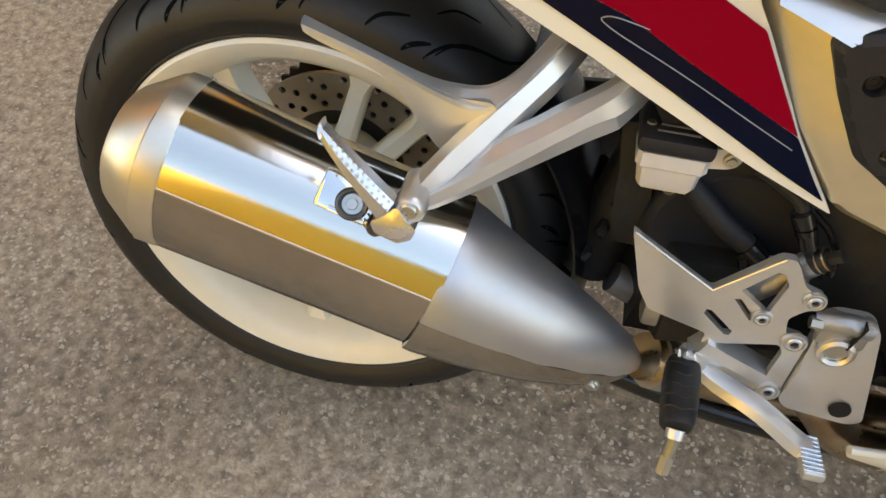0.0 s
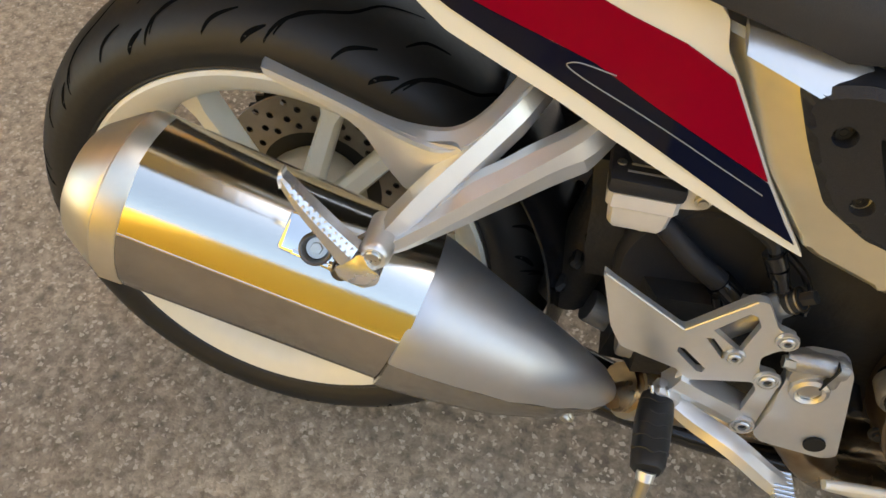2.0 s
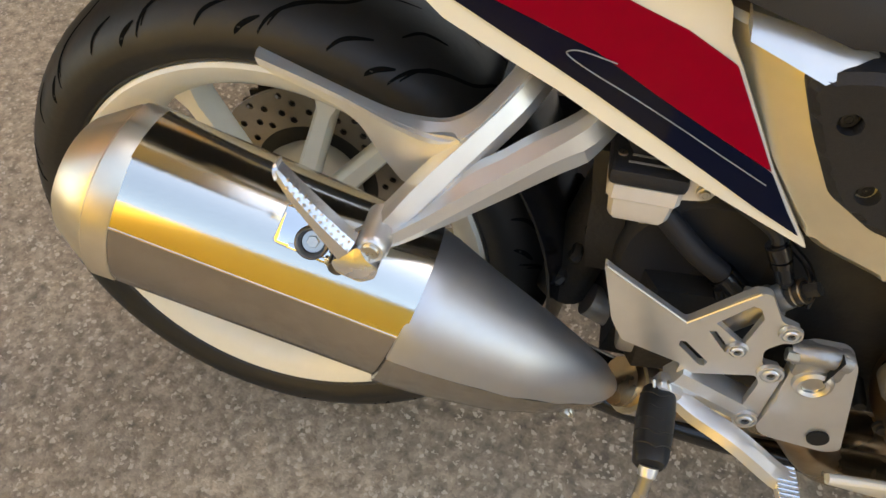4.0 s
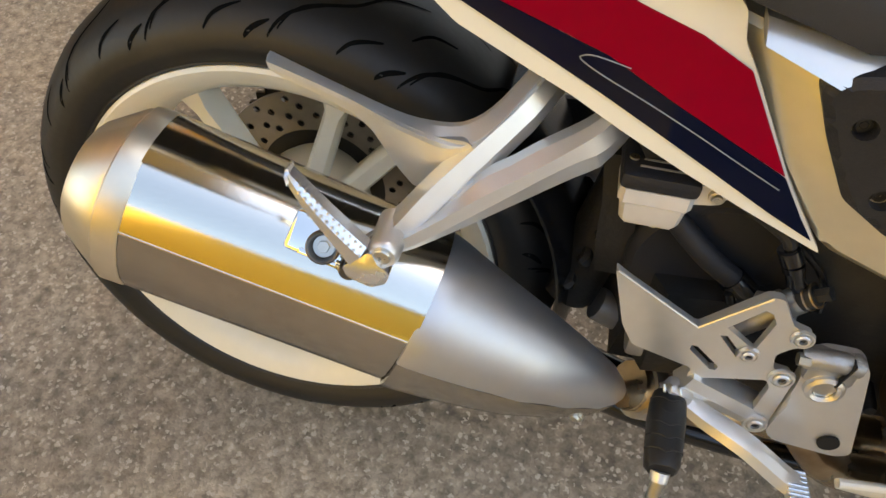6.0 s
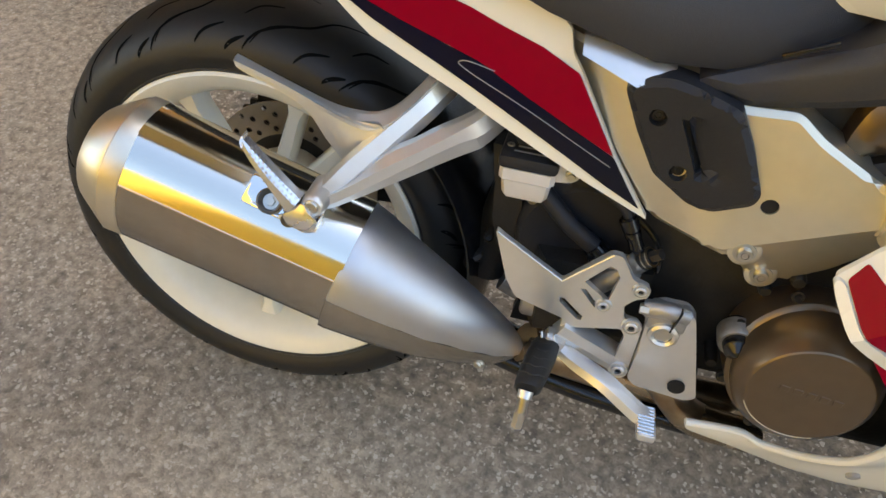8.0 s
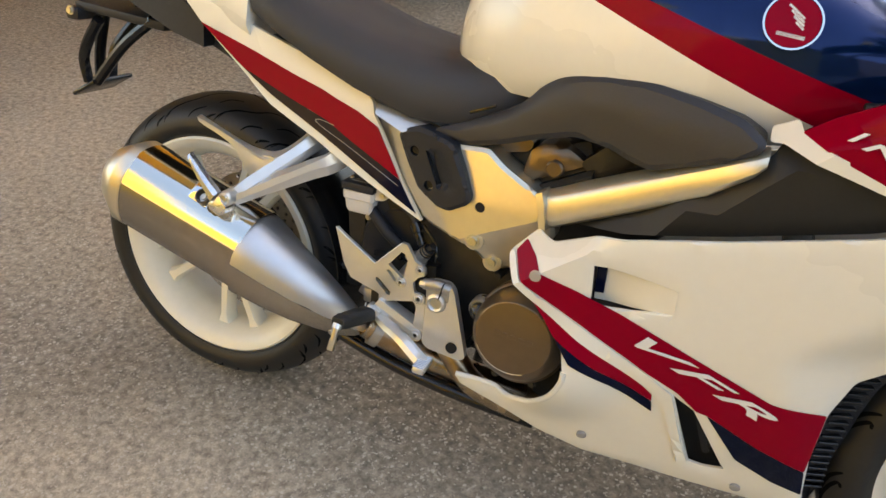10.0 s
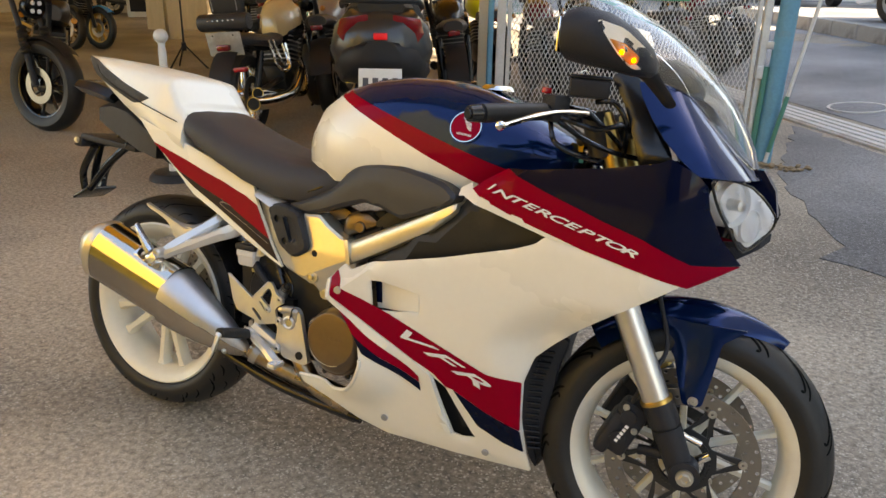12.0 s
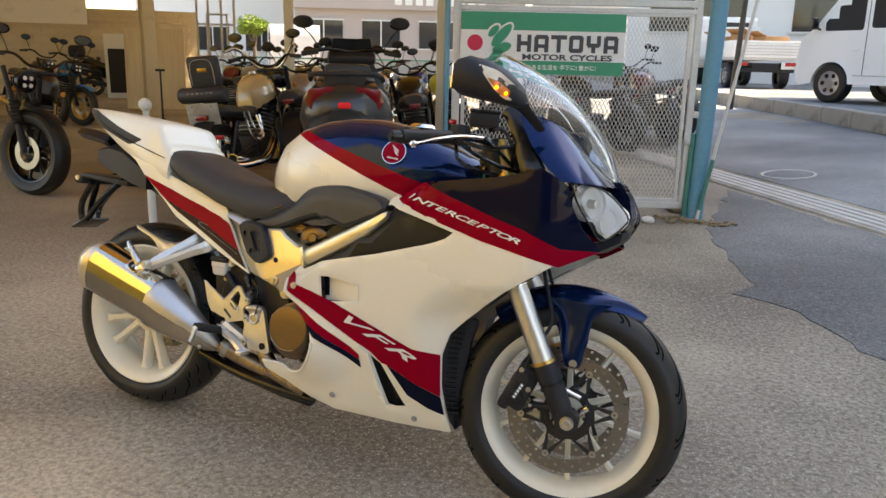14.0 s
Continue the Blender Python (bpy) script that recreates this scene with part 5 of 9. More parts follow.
part("cover_flange", strake([[(0.600, 0.606, 0.128), (0.640, 0.616, 0.130), (0.690, 0.640, 0.132), (0.735, 0.664, 0.132)], [(0.600, 0.598, 0.136), (0.640, 0.608, 0.138), (0.690, 0.632, 0.140), (0.735, 0.657, 0.140)], [(0.602, 0.586, 0.134), (0.642, 0.596, 0.136), (0.692, 0.620, 0.138), (0.737, 0.645, 0.138)]], 12, 0.05), "engine", head_ob)
part("head_block", box(0.16, 0.20, 0.07, (0.655, 0, 0.640), 0.01, (0, -20, 0)), "engine", bike)
part("cam_cover", plate([(0.575, 0.652), (0.628, 0.664), (0.633, 0.680), (0.600, 0.690), (0.570, 0.676)], flat(0.112), 0.04, soft=0.006), "bronze", bike)
part("head_side", plate([(0.712, 0.668), (0.745, 0.700), (0.790, 0.706), (0.800, 0.690), (0.770, 0.664), (0.735, 0.650)], flat(0.135), 0.04, soft=0.006), "engine", bike)
part("head_lower", plate([(0.72, 0.642), (0.80, 0.678), (0.812, 0.664), (0.805, 0.640), (0.74, 0.625)], flat(0.165), 0.05, soft=0.006), "engine", bike)
COVER = pose(0.674, -0.176, 0.388, -13, 0, 0)
cover = part("clutch_cover", moved(lathe([(0.001, -0.004), (0.070, -0.004), (0.080, -0.001), (0.084, 0.004), (0.084, 0.06), (0.001, 0.06)], 64), COVER @ Matrix.Diagonal((0.96, 1, 1.0, 1))), "bronze", bike, "bronze painted clutch cover")
FACE = pose(0.671, -0.215, 0.396, -1, 0, 0)
rows = []
for k, r, drop in ((0.0, 0.0795, 0), (0.30, 0.0770, 0), (0.62, 0.0715, 0), (0.88, 0.0655, 0.0), (1.0, 0.0625, 0.0), (1.0, 0.0608, -0.0012), (1.0, 0.056, -0.0018), (1.0, 0.030, -0.0022), (1.0, 0.001, -0.0024)):
    rows.append([(COVER @ Vector((0.96 * r * math.cos(u), -0.002, r * math.sin(u)))).lerp(FACE @ Vector((r * math.cos(u), drop, r * math.sin(u))), k ** 0.75) for u in np.linspace(0, 2 * math.pi, 64, endpoint=False)])
part("cover_dome", loft(rows), "bronze", cover, "raised dome of the clutch cover", angle=24)
for k in range(4):
    r = 0.0625 + 0.0028 * k
    part("cover_rib", moved(hose([(r * math.cos(a), 0.0002 + 0.0062 * k, r * math.sin(a)) for a in np.linspace(radians(205 + 4 * k), radians(292 - 5 * k), 9)], 0.0009, 6, 2), FACE), "frame", cover)
for k in range(5):
    part("embossed_bar", moved(box(0.0095, 0.0012, 0.0075, (-0.026 + 0.0135 * k, -0.0026, 0.006 - 0.0012 * k), 0.0004, (0, 5, 0), 1), FACE), "bronze", cover)
for a in range(0, 360, 45):
    part("cover_bolt", moved(cap_bolt(0.0045, 0.005), COVER @ pose(0.086 * 0.96 * math.cos(radians(a + 22)), 0.012, 0.088 * math.sin(radians(a + 22)))), "engine", cover)
part("oil_filler", moved(lathe([(0.001, -0.020), (0.007, -0.016), (0.010, -0.012), (0.014, -0.010), (0.015, 0), (0.015, 0.03)], 24), pose(0.598, -0.170, 0.404, 0, 0, 0)), "blackg", bike)
part("filler_ring", moved(lathe([(0.015, -0.003), (0.018, -0.004), (0.020, 0.0), (0.020, 0.02)], 24), pose(0.598, -0.168, 0.404)), "cast", bike)
for i, (x, z, r) in enumerate(((0.640, 0.478, 0.010), (0.612, 0.458, 0.009), (0.59, 0.34, 0.009), (0.575, 0.315, 0.008))):
    part("casting_lug", moved(lathe([(0.001, -0.006), (r * 0.6, -0.006), (r * 0.8, -0.002), (r, 0.04)], 14), pose(x, -0.135, z)), "engine", bike)
piv = part("pivot_plate", plate([(0.500, 0.422), (0.510, 0.434), (0.540, 0.434), (0.550, 0.424), (0.562, 0.381), (0.582, 0.305), (0.570, 0.298), (0.510, 0.304), (0.500, 0.314), (0.502, 0.388)], flat(0.172), 0.014, [ring(0.556, 0.319, 0.010, 14)], soft=0.003, corner=0.008), "alu", bike, "silver swingarm pivot plate")
part("plate_bore", moved(lathe([(0.001, 0.011), (0.0098, 0.011), (0.010, 0.0)], 14), pose(0.556, -0.172, 0.319)), "hole", piv)
part("clamp_top", joined(hose([(0.496, -0.165, 0.422), (0.520, -0.168, 0.427), (0.542, -0.165, 0.422)], 0.0098, 14), box(0.044, 0.018, 0.036, (0.522, -0.164, 0.416), 0.006)), "cast", piv)
part("clamp_slit", box(0.0015, 0.010, 0.030, (0.530, -0.1735, 0.420), 0, (0, 12, 0)), "hole", piv)
part("clamp_bolt", moved(lathe([(0.001, 0.0), (0.006, 0.0), (0.0065, 0.006), (0.0065, 0.010)], 6), pose(0.490, -0.170, 0.424, 0, 0, -90)), "bolt", piv)
part("pivot_cap", moved(lathe([(0.010, 0.006), (0.010, -0.004), (0.013, -0.006), (0.0165, -0.004), (0.0175, 0.0)], 24), pose(0.522, -0.172, 0.396)), "satin", piv)
part("pivot_socket", moved(lathe([(0.001, 0.002), (0.0105, 0.002), (0.0105, -0.002)], 6), pose(0.522, -0.172, 0.396)), "bolt", piv)

hp = lambda x, z: 0.168
step_ob = part("heel_plate", plate([(0.323, 0.484), (0.334, 0.476), (0.403, 0.434), (0.447, 0.484), (0.459, 0.484), (0.476, 0.456), (0.494, 0.450), (0.496, 0.436), (0.484, 0.430), (0.474, 0.418), (0.478, 0.400), (0.494, 0.398), (0.500, 0.384), (0.499, 0.318), (0.490, 0.308), (0.478, 0.314), (0.480, 0.330), (0.484, 0.374), (0.478, 0.384), (0.412, 0.366), (0.413, 0.380), (0.356, 0.396), (0.342, 0.420)], hp, 0.008,
                               [[(0.427, 0.440), (0.449, 0.468), (0.456, 0.466), (0.462, 0.455), (0.456, 0.418)], [(0.405, 0.410), (0.410, 0.410), (0.434, 0.389), (0.433, 0.383), (0.428, 0.383), (0.405, 0.404)], [(0.424, 0.429), (0.430, 0.430), (0.446, 0.412), (0.444, 0.406)]], step=0.03, soft=0.002, corner=0.004), "alu", bike, "machined silver foot peg hanger and heel plate")
for x, z, r in ((0.4865, 0.4455, 0.0062), (0.4525, 0.414, 0.0058), (0.488, 0.392, 0.0074), (0.488, 0.322, 0.0074)):
    part("plate_bolt", moved(lathe([(r * 0.52, 0.002), (r * 0.54, -0.0028), (r * 0.85, -0.003), (r, -0.0018), (r, 0.0005), (r * 1.22, 0.0004), (r * 1.25, -0.0012), (r * 1.5, -0.0014), (r * 1.62, 0.002)], 24), pose(x, -0.1688, z)), "alu", step_ob)
    part("bolt_socket", moved(lathe([(0.0005, -0.0006), (r * 0.53, -0.0006), (r * 0.53, 0.001)], 6), pose(x, -0.1688, z)), "discin", step_ob)
part("heel_bevel", hose([(0.325, -0.168, 0.484), (0.403, -0.168, 0.436), (0.450, -0.168, 0.485)], 0.0016, 6, 0), "alu", step_ob)
part("peg_stem", joined(strake([[(0.404, 0.352, 0.160), (0.480, 0.312, 0.152)], [(0.405, 0.354, 0.172), (0.481, 0.314, 0.165)], [(0.411, 0.364, 0.176), (0.486, 0.324, 0.169)], [(0.417, 0.373, 0.172), (0.491, 0.334, 0.165)], [(0.418, 0.375, 0.160), (0.492, 0.336, 0.152)]], 6, 0.01), box(0.026, 0.022, 0.022, (0.408, -0.172, 0.348), 0.005, (0, 20, 0))), "alu", step_ob)
rpeg = thing("rider_peg", "", "", pose(0, 0, 0))
rpeg.parent = bike
pa, pb = Vector((0.4025, -0.172, 0.343)), Vector((0.391, -0.268, 0.364))
PEG = [(-1, -0.5), (-0.8, -0.85), (-0.4, -1), (0.4, -1), (0.8, -0.85), (1, -0.5), (1, 0.45), (0.82, 0.8), (0.45, 1), (-0.45, 1), (-0.82, 0.8), (-1, 0.45)]
rows = []
for t, w, h in ((0, 0.024, 0.019), (0.03, 0.029, 0.023), (0.10, 0.031, 0.0245), (0.35, 0.033, 0.0255), (0.7, 0.031, 0.0245), (0.95, 0.028, 0.0225), (1, 0.022, 0.017)):
    p = pa.lerp(pb, t)
    rows.append([p + Vector((u * w / 2, 0, v * h / 2)) for u, v in PEG])
part("rubber_grip", loft(rows), "rubber", rpeg, "black ribbed rubber foot peg", angle=35)
for i in range(5):
    p = pa.lerp(pb, 0.16 + 0.165 * i)
    part("grip_rib", moved(hose([(-0.0155, 0.003, 0.002), (-0.0135, 0.001, 0.0085), (-0.006, -0.001, 0.0124), (0.0, -0.004, 0.0127), (0.006, -0.001, 0.0124), (0.0135, 0.001, 0.0085), (0.0155, 0.003, 0.002)], 0.0011, 6, 2), Matrix.Translation(p)), "rubber", rpeg)
part("peg_collar", rod(pb + Vector((0, 0.001, -0.003)), pb + Vector((-0.0005, -0.005, -0.009)), 0.0085, 0.0075), "alu", rpeg)
part("feeler", joined(rod(pb + Vector((0, -0.003, -0.006)), pb + Vector((-0.001, -0.010, -0.026)), 0.0062, 0.0055, 16), rod(pb + Vector((-0.001, -0.010, -0.026)), pb + Vector((-0.002, -0.0165, -0.043)), 0.0066, 0.0066, 6)), "bolt", rpeg, "bright feeler pin")
part("return_spring", hose([(0.392 + 0.0018 * i, -0.176 + 0.005 * math.cos(1.6 * i), 0.356 + 0.005 * math.sin(1.6 * i)) for i in range(12)], 0.0016, 6, 3), "bolt", rpeg)
pedal = thing("brake_pedal", "", "", pose(0, 0, 0))
pedal.parent = bike
part("pedal_arm", strake([[(0.412, 0.333, 0.172), (0.430, 0.326, 0.182), (0.468, 0.322, 0.202), (0.505, 0.303, 0.214), (0.522, 0.298, 0.218)], [(0.414, 0.337, 0.181), (0.432, 0.330, 0.191), (0.470, 0.326, 0.211), (0.507, 0.306, 0.222), (0.524, 0.300, 0.226)], [(0.418, 0.344, 0.181), (0.436, 0.339, 0.190), (0.475, 0.333, 0.208), (0.514, 0.312, 0.219), (0.530, 0.306, 0.224)], [(0.421, 0.347, 0.174), (0.440, 0.342, 0.182), (0.479, 0.336, 0.199), (0.518, 0.315, 0.210), (0.534, 0.309, 0.214)]], 12, 0.008), "alu", pedal, "silver brake pedal", angle=25)
part("pedal_pad", box(0.021, 0.045, 0.011, (0.5275, -0.222, 0.3035), 0.003, (0, 4, 3)), "alu", pedal)
for i in range(9):
    part("pad_rib", box(0.0195, 0.0024, 0.003, (0.5272 - 0.0002 * i, -0.2405 + 0.0047 * i, 0.3095), 0.0007, (0, 4, 3), 1), "alupeg", pedal)
resv = thing("brake_reservoir", "", "", pose(0, 0, 0))
resv.parent = bike
part("fluid_pot", loft([[(0.343 + sx * a, -0.105 + sy * b, z) for sx, sy in ((-1, -0.8), (-0.85, -1), (0.85, -1), (1, -0.8), (1, 0.8), (0.85, 1), (-0.85, 1), (-1, 0.8))] for a, b, z in ((0.022, 0.020, 0.500), (0.025, 0.023, 0.506), (0.027, 0.025, 0.524), (0.030, 0.027, 0.526), (0.030, 0.027, 0.540))]), "resin", resv, "milky plastic rear brake fluid reservoir")
part("pot_lid", box(0.064, 0.058, 0.016, (0.343, -0.105, 0.548), 0.005, (0, 0, 0)), "blackp", resv)
for x in (0.320, 0.366):
    part("lid_screw", moved(lathe([(0.0005, -0.001), (0.004, -0.001), (0.0045, 0.002)], 10), pose(x, -0.110, 0.5565, -90, 0, 0)), "bolt", resv)
for k in range(3):
    part("caution_print", box(0.036 - 0.006 * k, 0.0025, 0.0004, (0.343, -0.120 + 0.010 * k, 0.5563)), "ink", resv, smooth=False)
part("mount_ear", plate([(0.366, 0.548), (0.392, 0.552), (0.400, 0.542), (0.392, 0.532), (0.366, 0.528)], flat(0.126), 0.006, [ring(0.389, 0.542, 0.004, 10)]), "resin", resv)
part("ear_bolt", moved(cap_bolt(0.0045, 0.004), pose(0.389, -0.126, 0.542)), "bolt", resv)
part("fluid_hose", hose([(0.362, -0.112, 0.508), (0.399, -0.120, 0.476), (0.437, -0.120, 0.448), (0.458, -0.125, 0.424)], 0.0105, 14), "blackp", bike)
part("hose_clip", joined(hose([(0.428, -0.120, 0.4545), (0.446, -0.1215, 0.440)], 0.0128, 14, 2), rod((0.428, -0.130, 0.446), (0.432, -0.130, 0.436), 0.0045)), "blackg", bike)
part("master_cylinder", joined(rod((0.482, -0.140, 0.466), (0.440, -0.136, 0.408), 0.0125, 0.0105, 20, 0.002), rod((0.474, -0.140, 0.455), (0.468, -0.1395, 0.447), 0.0155, n=20, bevel=0.002), rod((0.448, -0.138, 0.452), (0.470, -0.139, 0.452), 0.008)), "cast", bike, "cast rear brake master cylinder")
part("banjo_bolt", joined(rod((0.480, -0.141, 0.464), (0.490, -0.145, 0.476), 0.0105, n=18, bevel=0.0015), rod((0.489, -0.1445, 0.475), (0.498, -0.148, 0.484), 0.0065, n=6)), "engine", bike)
part("washer", joined(rod((0.4885, -0.1442, 0.4745), (0.4895, -0.1446, 0.4757), 0.0112, n=20), rod((0.4845, -0.1428, 0.4695), (0.4855, -0.1432, 0.4707), 0.0115, n=20)), "pipe", bike)
part("brake_line", hose([(0.480, -0.140, 0.468), (0.470, -0.138, 0.484), (0.459, -0.135, 0.506), (0.450, -0.130, 0.520), (0.415, -0.118, 0.535)], 0.006, 10), "blackp", bike)
part("line_ferrule", joined(rod((0.473, -0.139, 0.478), (0.465, -0.137, 0.494), 0.0080, n=14, bevel=0.001), rod((0.463, -0.136, 0.498), (0.455, -0.134, 0.512), 0.0100, n=14, bevel=0.0015), rod((0.4655, -0.138, 0.492), (0.4635, -0.137, 0.497), 0.0092, n=14)), "blackg", bike)
part("brake_line", hose([(0.500, -0.138, 0.452), (0.499, -0.134, 0.470), (0.488, -0.130, 0.490), (0.466, -0.126, 0.508)], 0.0035, 8), "blackg", bike)
part("heat_guard", joined(moved(lathe([(0.001, -0.012), (0.074, -0.011), (0.080, -0.006), (0.082, 0.0), (0.082, 0.03)], 48), pose(0.419, -0.092, 0.438)), box(0.14, 0.02, 0.10, (0.52, -0.095, 0.470), 0.012, (0, 12, 0))), "blackp", bike, "flat black plastic engine side guard")
part("guard_screw", moved(cap_bolt(0.004, 0.003), pose(0.352, -0.103, 0.487)), "bolt", bike)
part("shock_bracket", loft([[(x - w, y, z), (x + w, y, z), (x + w * 0.8, y + 0.03, z), (x - w * 0.8, y + 0.03, z)] for x, y, z, w in ((0.330, -0.085, 0.40, 0.014), (0.326, -0.090, 0.44, 0.017), (0.322, -0.092, 0.49, 0.016), (0.318, -0.088, 0.54, 0.020))]), "engine", bike)
part("linkage", joined(rod((0.33, -0.06, 0.33), (0.42, -0.06, 0.29), 0.018), box(0.05, 0.03, 0.03, (0.385, -0.11, 0.345), 0.006), rod((0.36, -0.09, 0.37), (0.40, -0.12, 0.35), 0.008)), "cast", bike)
part("rear_shock", joined(rod((0.30, -0.045, 0.33), (0.36, -0.03, 0.60), 0.03), hose([(0.29 + 0.06 * i / 40, -0.045 + 0.036 * math.cos(i * 0.9), 0.35 + 0.2 * i / 40 + 0.0 * math.sin(i)) for i in range(40)], 0.006, 6, 2)), "engine", bike)
part("stand_tube", joined(hose([(0.27, -0.09, 0.24), (0.42, -0.10, 0.205), (0.56, -0.10, 0.185), (0.70, -0.09, 0.17)], 0.014, 12), hose([(0.33, -0.04, 0.22), (0.50, -0.05, 0.17), (0.66, -0.05, 0.15)], 0.016, 12)), "blackg", bike, "black centre stand legs")
part("side_stand", joined(hose([(0.56, 0.13, 0.23), (0.50, 0.20, 0.12), (0.47, 0.262, -0.035)], 0.012, 10), box(0.07, 0.05, 0.012, (0.46, 0.27, -0.042), 0.004, (10.5, 0, 0))), "blackg", bike)

def on_side(x, z, lift=0.0026, slope=0.0):
    """A pose on the right-hand fairing: x along the side, y up, z outward, turned by slope degrees."""
    d = side_depth
    out = Vector((-(d(x + 0.02, z) - d(x - 0.02, z)) / 0.04, -1, -(d(x, z + 0.02) - d(x, z - 0.02)) / 0.04)).normalized()
    right = (Vector((1, 0, 0)) - out * out.x).normalized()
    up = out.cross(right)
    m = Matrix((right, up, out)).transposed().to_4x4()
    return Matrix.Translation((x, -d(x, z) - lift, z)) @ m @ Matrix.Rotation(radians(slope), 4, "Z")


# fairing
VENT = [(0.921, 0.362), (0.954, 0.342), (1.021, 0.226), (0.989, 0.219), (0.966, 0.222), (0.944, 0.290)]
INSET = [(0.778, 0.562), (0.802, 0.564), (0.860, 0.557), (0.896, 0.550), (0.896, 0.512), (0.840, 0.500), (0.780, 0.494)]
FOLD = [[(0.6735, 0.5066), (0.766, 0.5780)]]
side_out = [(0.679, 0.575), (0.700, 0.5705), (0.711, 0.570), (0.735, 0.582), (0.775, 0.602), (0.947, 0.643), (1.099, 0.687), (1.144, 0.705), (1.166, 0.724), (1.248, 0.710), (1.336, 0.690), (1.430, 0.676), (1.354, 0.624), (1.302, 0.588), (1.248, 0.547), (1.190, 0.497), (1.146, 0.453), (1.128, 0.394), (1.128, 0.299), (1.138, 0.222), (1.150, 0.172),
            (1.051, 0.168), (0.974, 0.166), (0.794, 0.171), (0.721, 0.194), (0.642, 0.236), (0.582, 0.264), (0.574, 0.284), (0.636, 0.283), (0.662, 0.268), (0.684, 0.268), (0.712, 0.280), (0.742, 0.315), (0.760, 0.362), (0.752, 0.405), (0.722, 0.455), (0.681, 0.500), (0.664, 0.512), (0.650, 0.529), (0.646, 0.538)]
fairing = part("side_fairing", plate(side_out, side_depth, 0.006, [VENT, INSET], step=0.015, soft=0.003, corner=0.006, creases=FOLD), "white", bike, "pearl white side fairing")
part("side_fairing", plate(side_out, side_depth, 0.006, step=0.06, soft=0.003, side=1, corner=0.006), "white", bike)
dec = dict(thickness=0.001, soft=0, lift=0.0019, corner=0.003, step=0.014)
part("red_stripe", plate([(0.6545, 0.541), (0.667, 0.560), (0.690, 0.5465), (0.7035, 0.5295), (0.755, 0.516), (0.825, 0.493), (0.942, 0.444), (1.050, 0.400), (1.1265, 0.394), (1.127, 0.276), (1.052, 0.302), (0.974, 0.342), (0.958, 0.344), (0.926, 0.372), (0.880, 0.394), (0.779, 0.453), (0.684, 0.504), (0.672, 0.514)], side_depth, creases=[[(0.676, 0.5085), (0.7035, 0.5297)]], **dec), "red", fairing)
part("navy_stripe", plate([(0.974, 0.341), (1.052, 0.301), (1.127, 0.275), (1.136, 0.223), (1.089, 0.234), (1.030, 0.262)], side_depth, **dec), "navy", fairing)
part("red_stripe", plate([(0.696, 0.480), (0.706, 0.477), (0.804, 0.419), (0.890, 0.358), (0.892, 0.341), (0.803, 0.386), (0.736, 0.429)], side_depth, **dec), "red", fairing)
part("navy_stripe", plate([(0.738, 0.428), (0.803, 0.385), (0.892, 0.340), (0.895, 0.318), (0.827, 0.357), (0.766, 0.389)], side_depth, **dec), "navy", fairing)
part("raised_edge", plate([(0.6475, 0.539), (0.6535, 0.5385), (0.671, 0.5125), (0.690, 0.499), (0.779, 0.451), (0.880, 0.392), (0.919, 0.365), (0.941, 0.289), (0.966, 0.218), (0.951, 0.210), (0.929, 0.278), (0.909, 0.342), (0.873, 0.372), (0.772, 0.431), (0.684, 0.489), (0.662, 0.506), (0.648, 0.526), (0.6445, 0.535)], side_depth, 0.008, soft=0.004, lift=0.008, corner=0.006, step=0.02), "white", fairing, "raised white edge of the lower fairing")
part("cutout_lip", hose([(x, -side_depth(x, z) + 0.003, z) for x, z in ((0.576, 0.285), (0.636, 0.284), (0.662, 0.269), (0.684, 0.269), (0.712, 0.281), (0.742, 0.316), (0.758, 0.352), (0.760, 0.372))], 0.0048, 10, 5), "white", fairing)
# black sheet that stands in for the shade inside the vent
part("vent_shade", plate([(0.912, 0.375), (0.965, 0.365), (1.085, 0.235), (1.085, 0.192), (0.960, 0.192), (0.925, 0.285)], lambda x, z: side_depth(x, z) - 0.035, 0.003, soft=0), "hole", fairing)
part("vent_vane", plate([(0.958, 0.320), (0.968, 0.318), (0.995, 0.240), (0.984, 0.236)], lambda x, z: side_depth(x, z) - 0.018, 0.01, soft=0.002), "blackp", fairing)
part("scoop_floor", plate(INSET, lambda x, z: side_depth(x, z) - 0.030 * max(0, min(1, (0.90 - x) / 0.11)), 0.003, soft=0, corner=0, step=0.02), "white", fairing)
part("scoop_mouth", plate([(0.779, 0.560), (0.794, 0.562), (0.793, 0.508), (0.780, 0.507)], lambda x, z: side_depth(x, z) - 0.0265, 0.001, soft=0, corner=0), "navy", fairing)
for x, z, r, at in ((0.698, 0.525, 0.0062, on_side(0.730, 0.505)), (0.794, 0.217, 0.006, on_side(0.794, 0.217)), (1.045, 0.193, 0.006, on_side(1.045, 0.193))):
    part("fairing_bolt", moved(joined(lathe([(0.0005, -0.0025), (r * 0.5, -0.003), (r, -0.002), (r * 1.02, 0.003)], 20), lathe([(r * 1.02, -0.0035), (r * 1.35, -0.003), (r * 1.4, 0.002)], 20)), Matrix.Translation((x, -side_depth(x, z) - 0.002, z)) @ at.to_3x3().to_4x4() @ pose(0, 0, 0, 90, 0, 0)), "satin" if z > 0.5 else "ink", fairing)
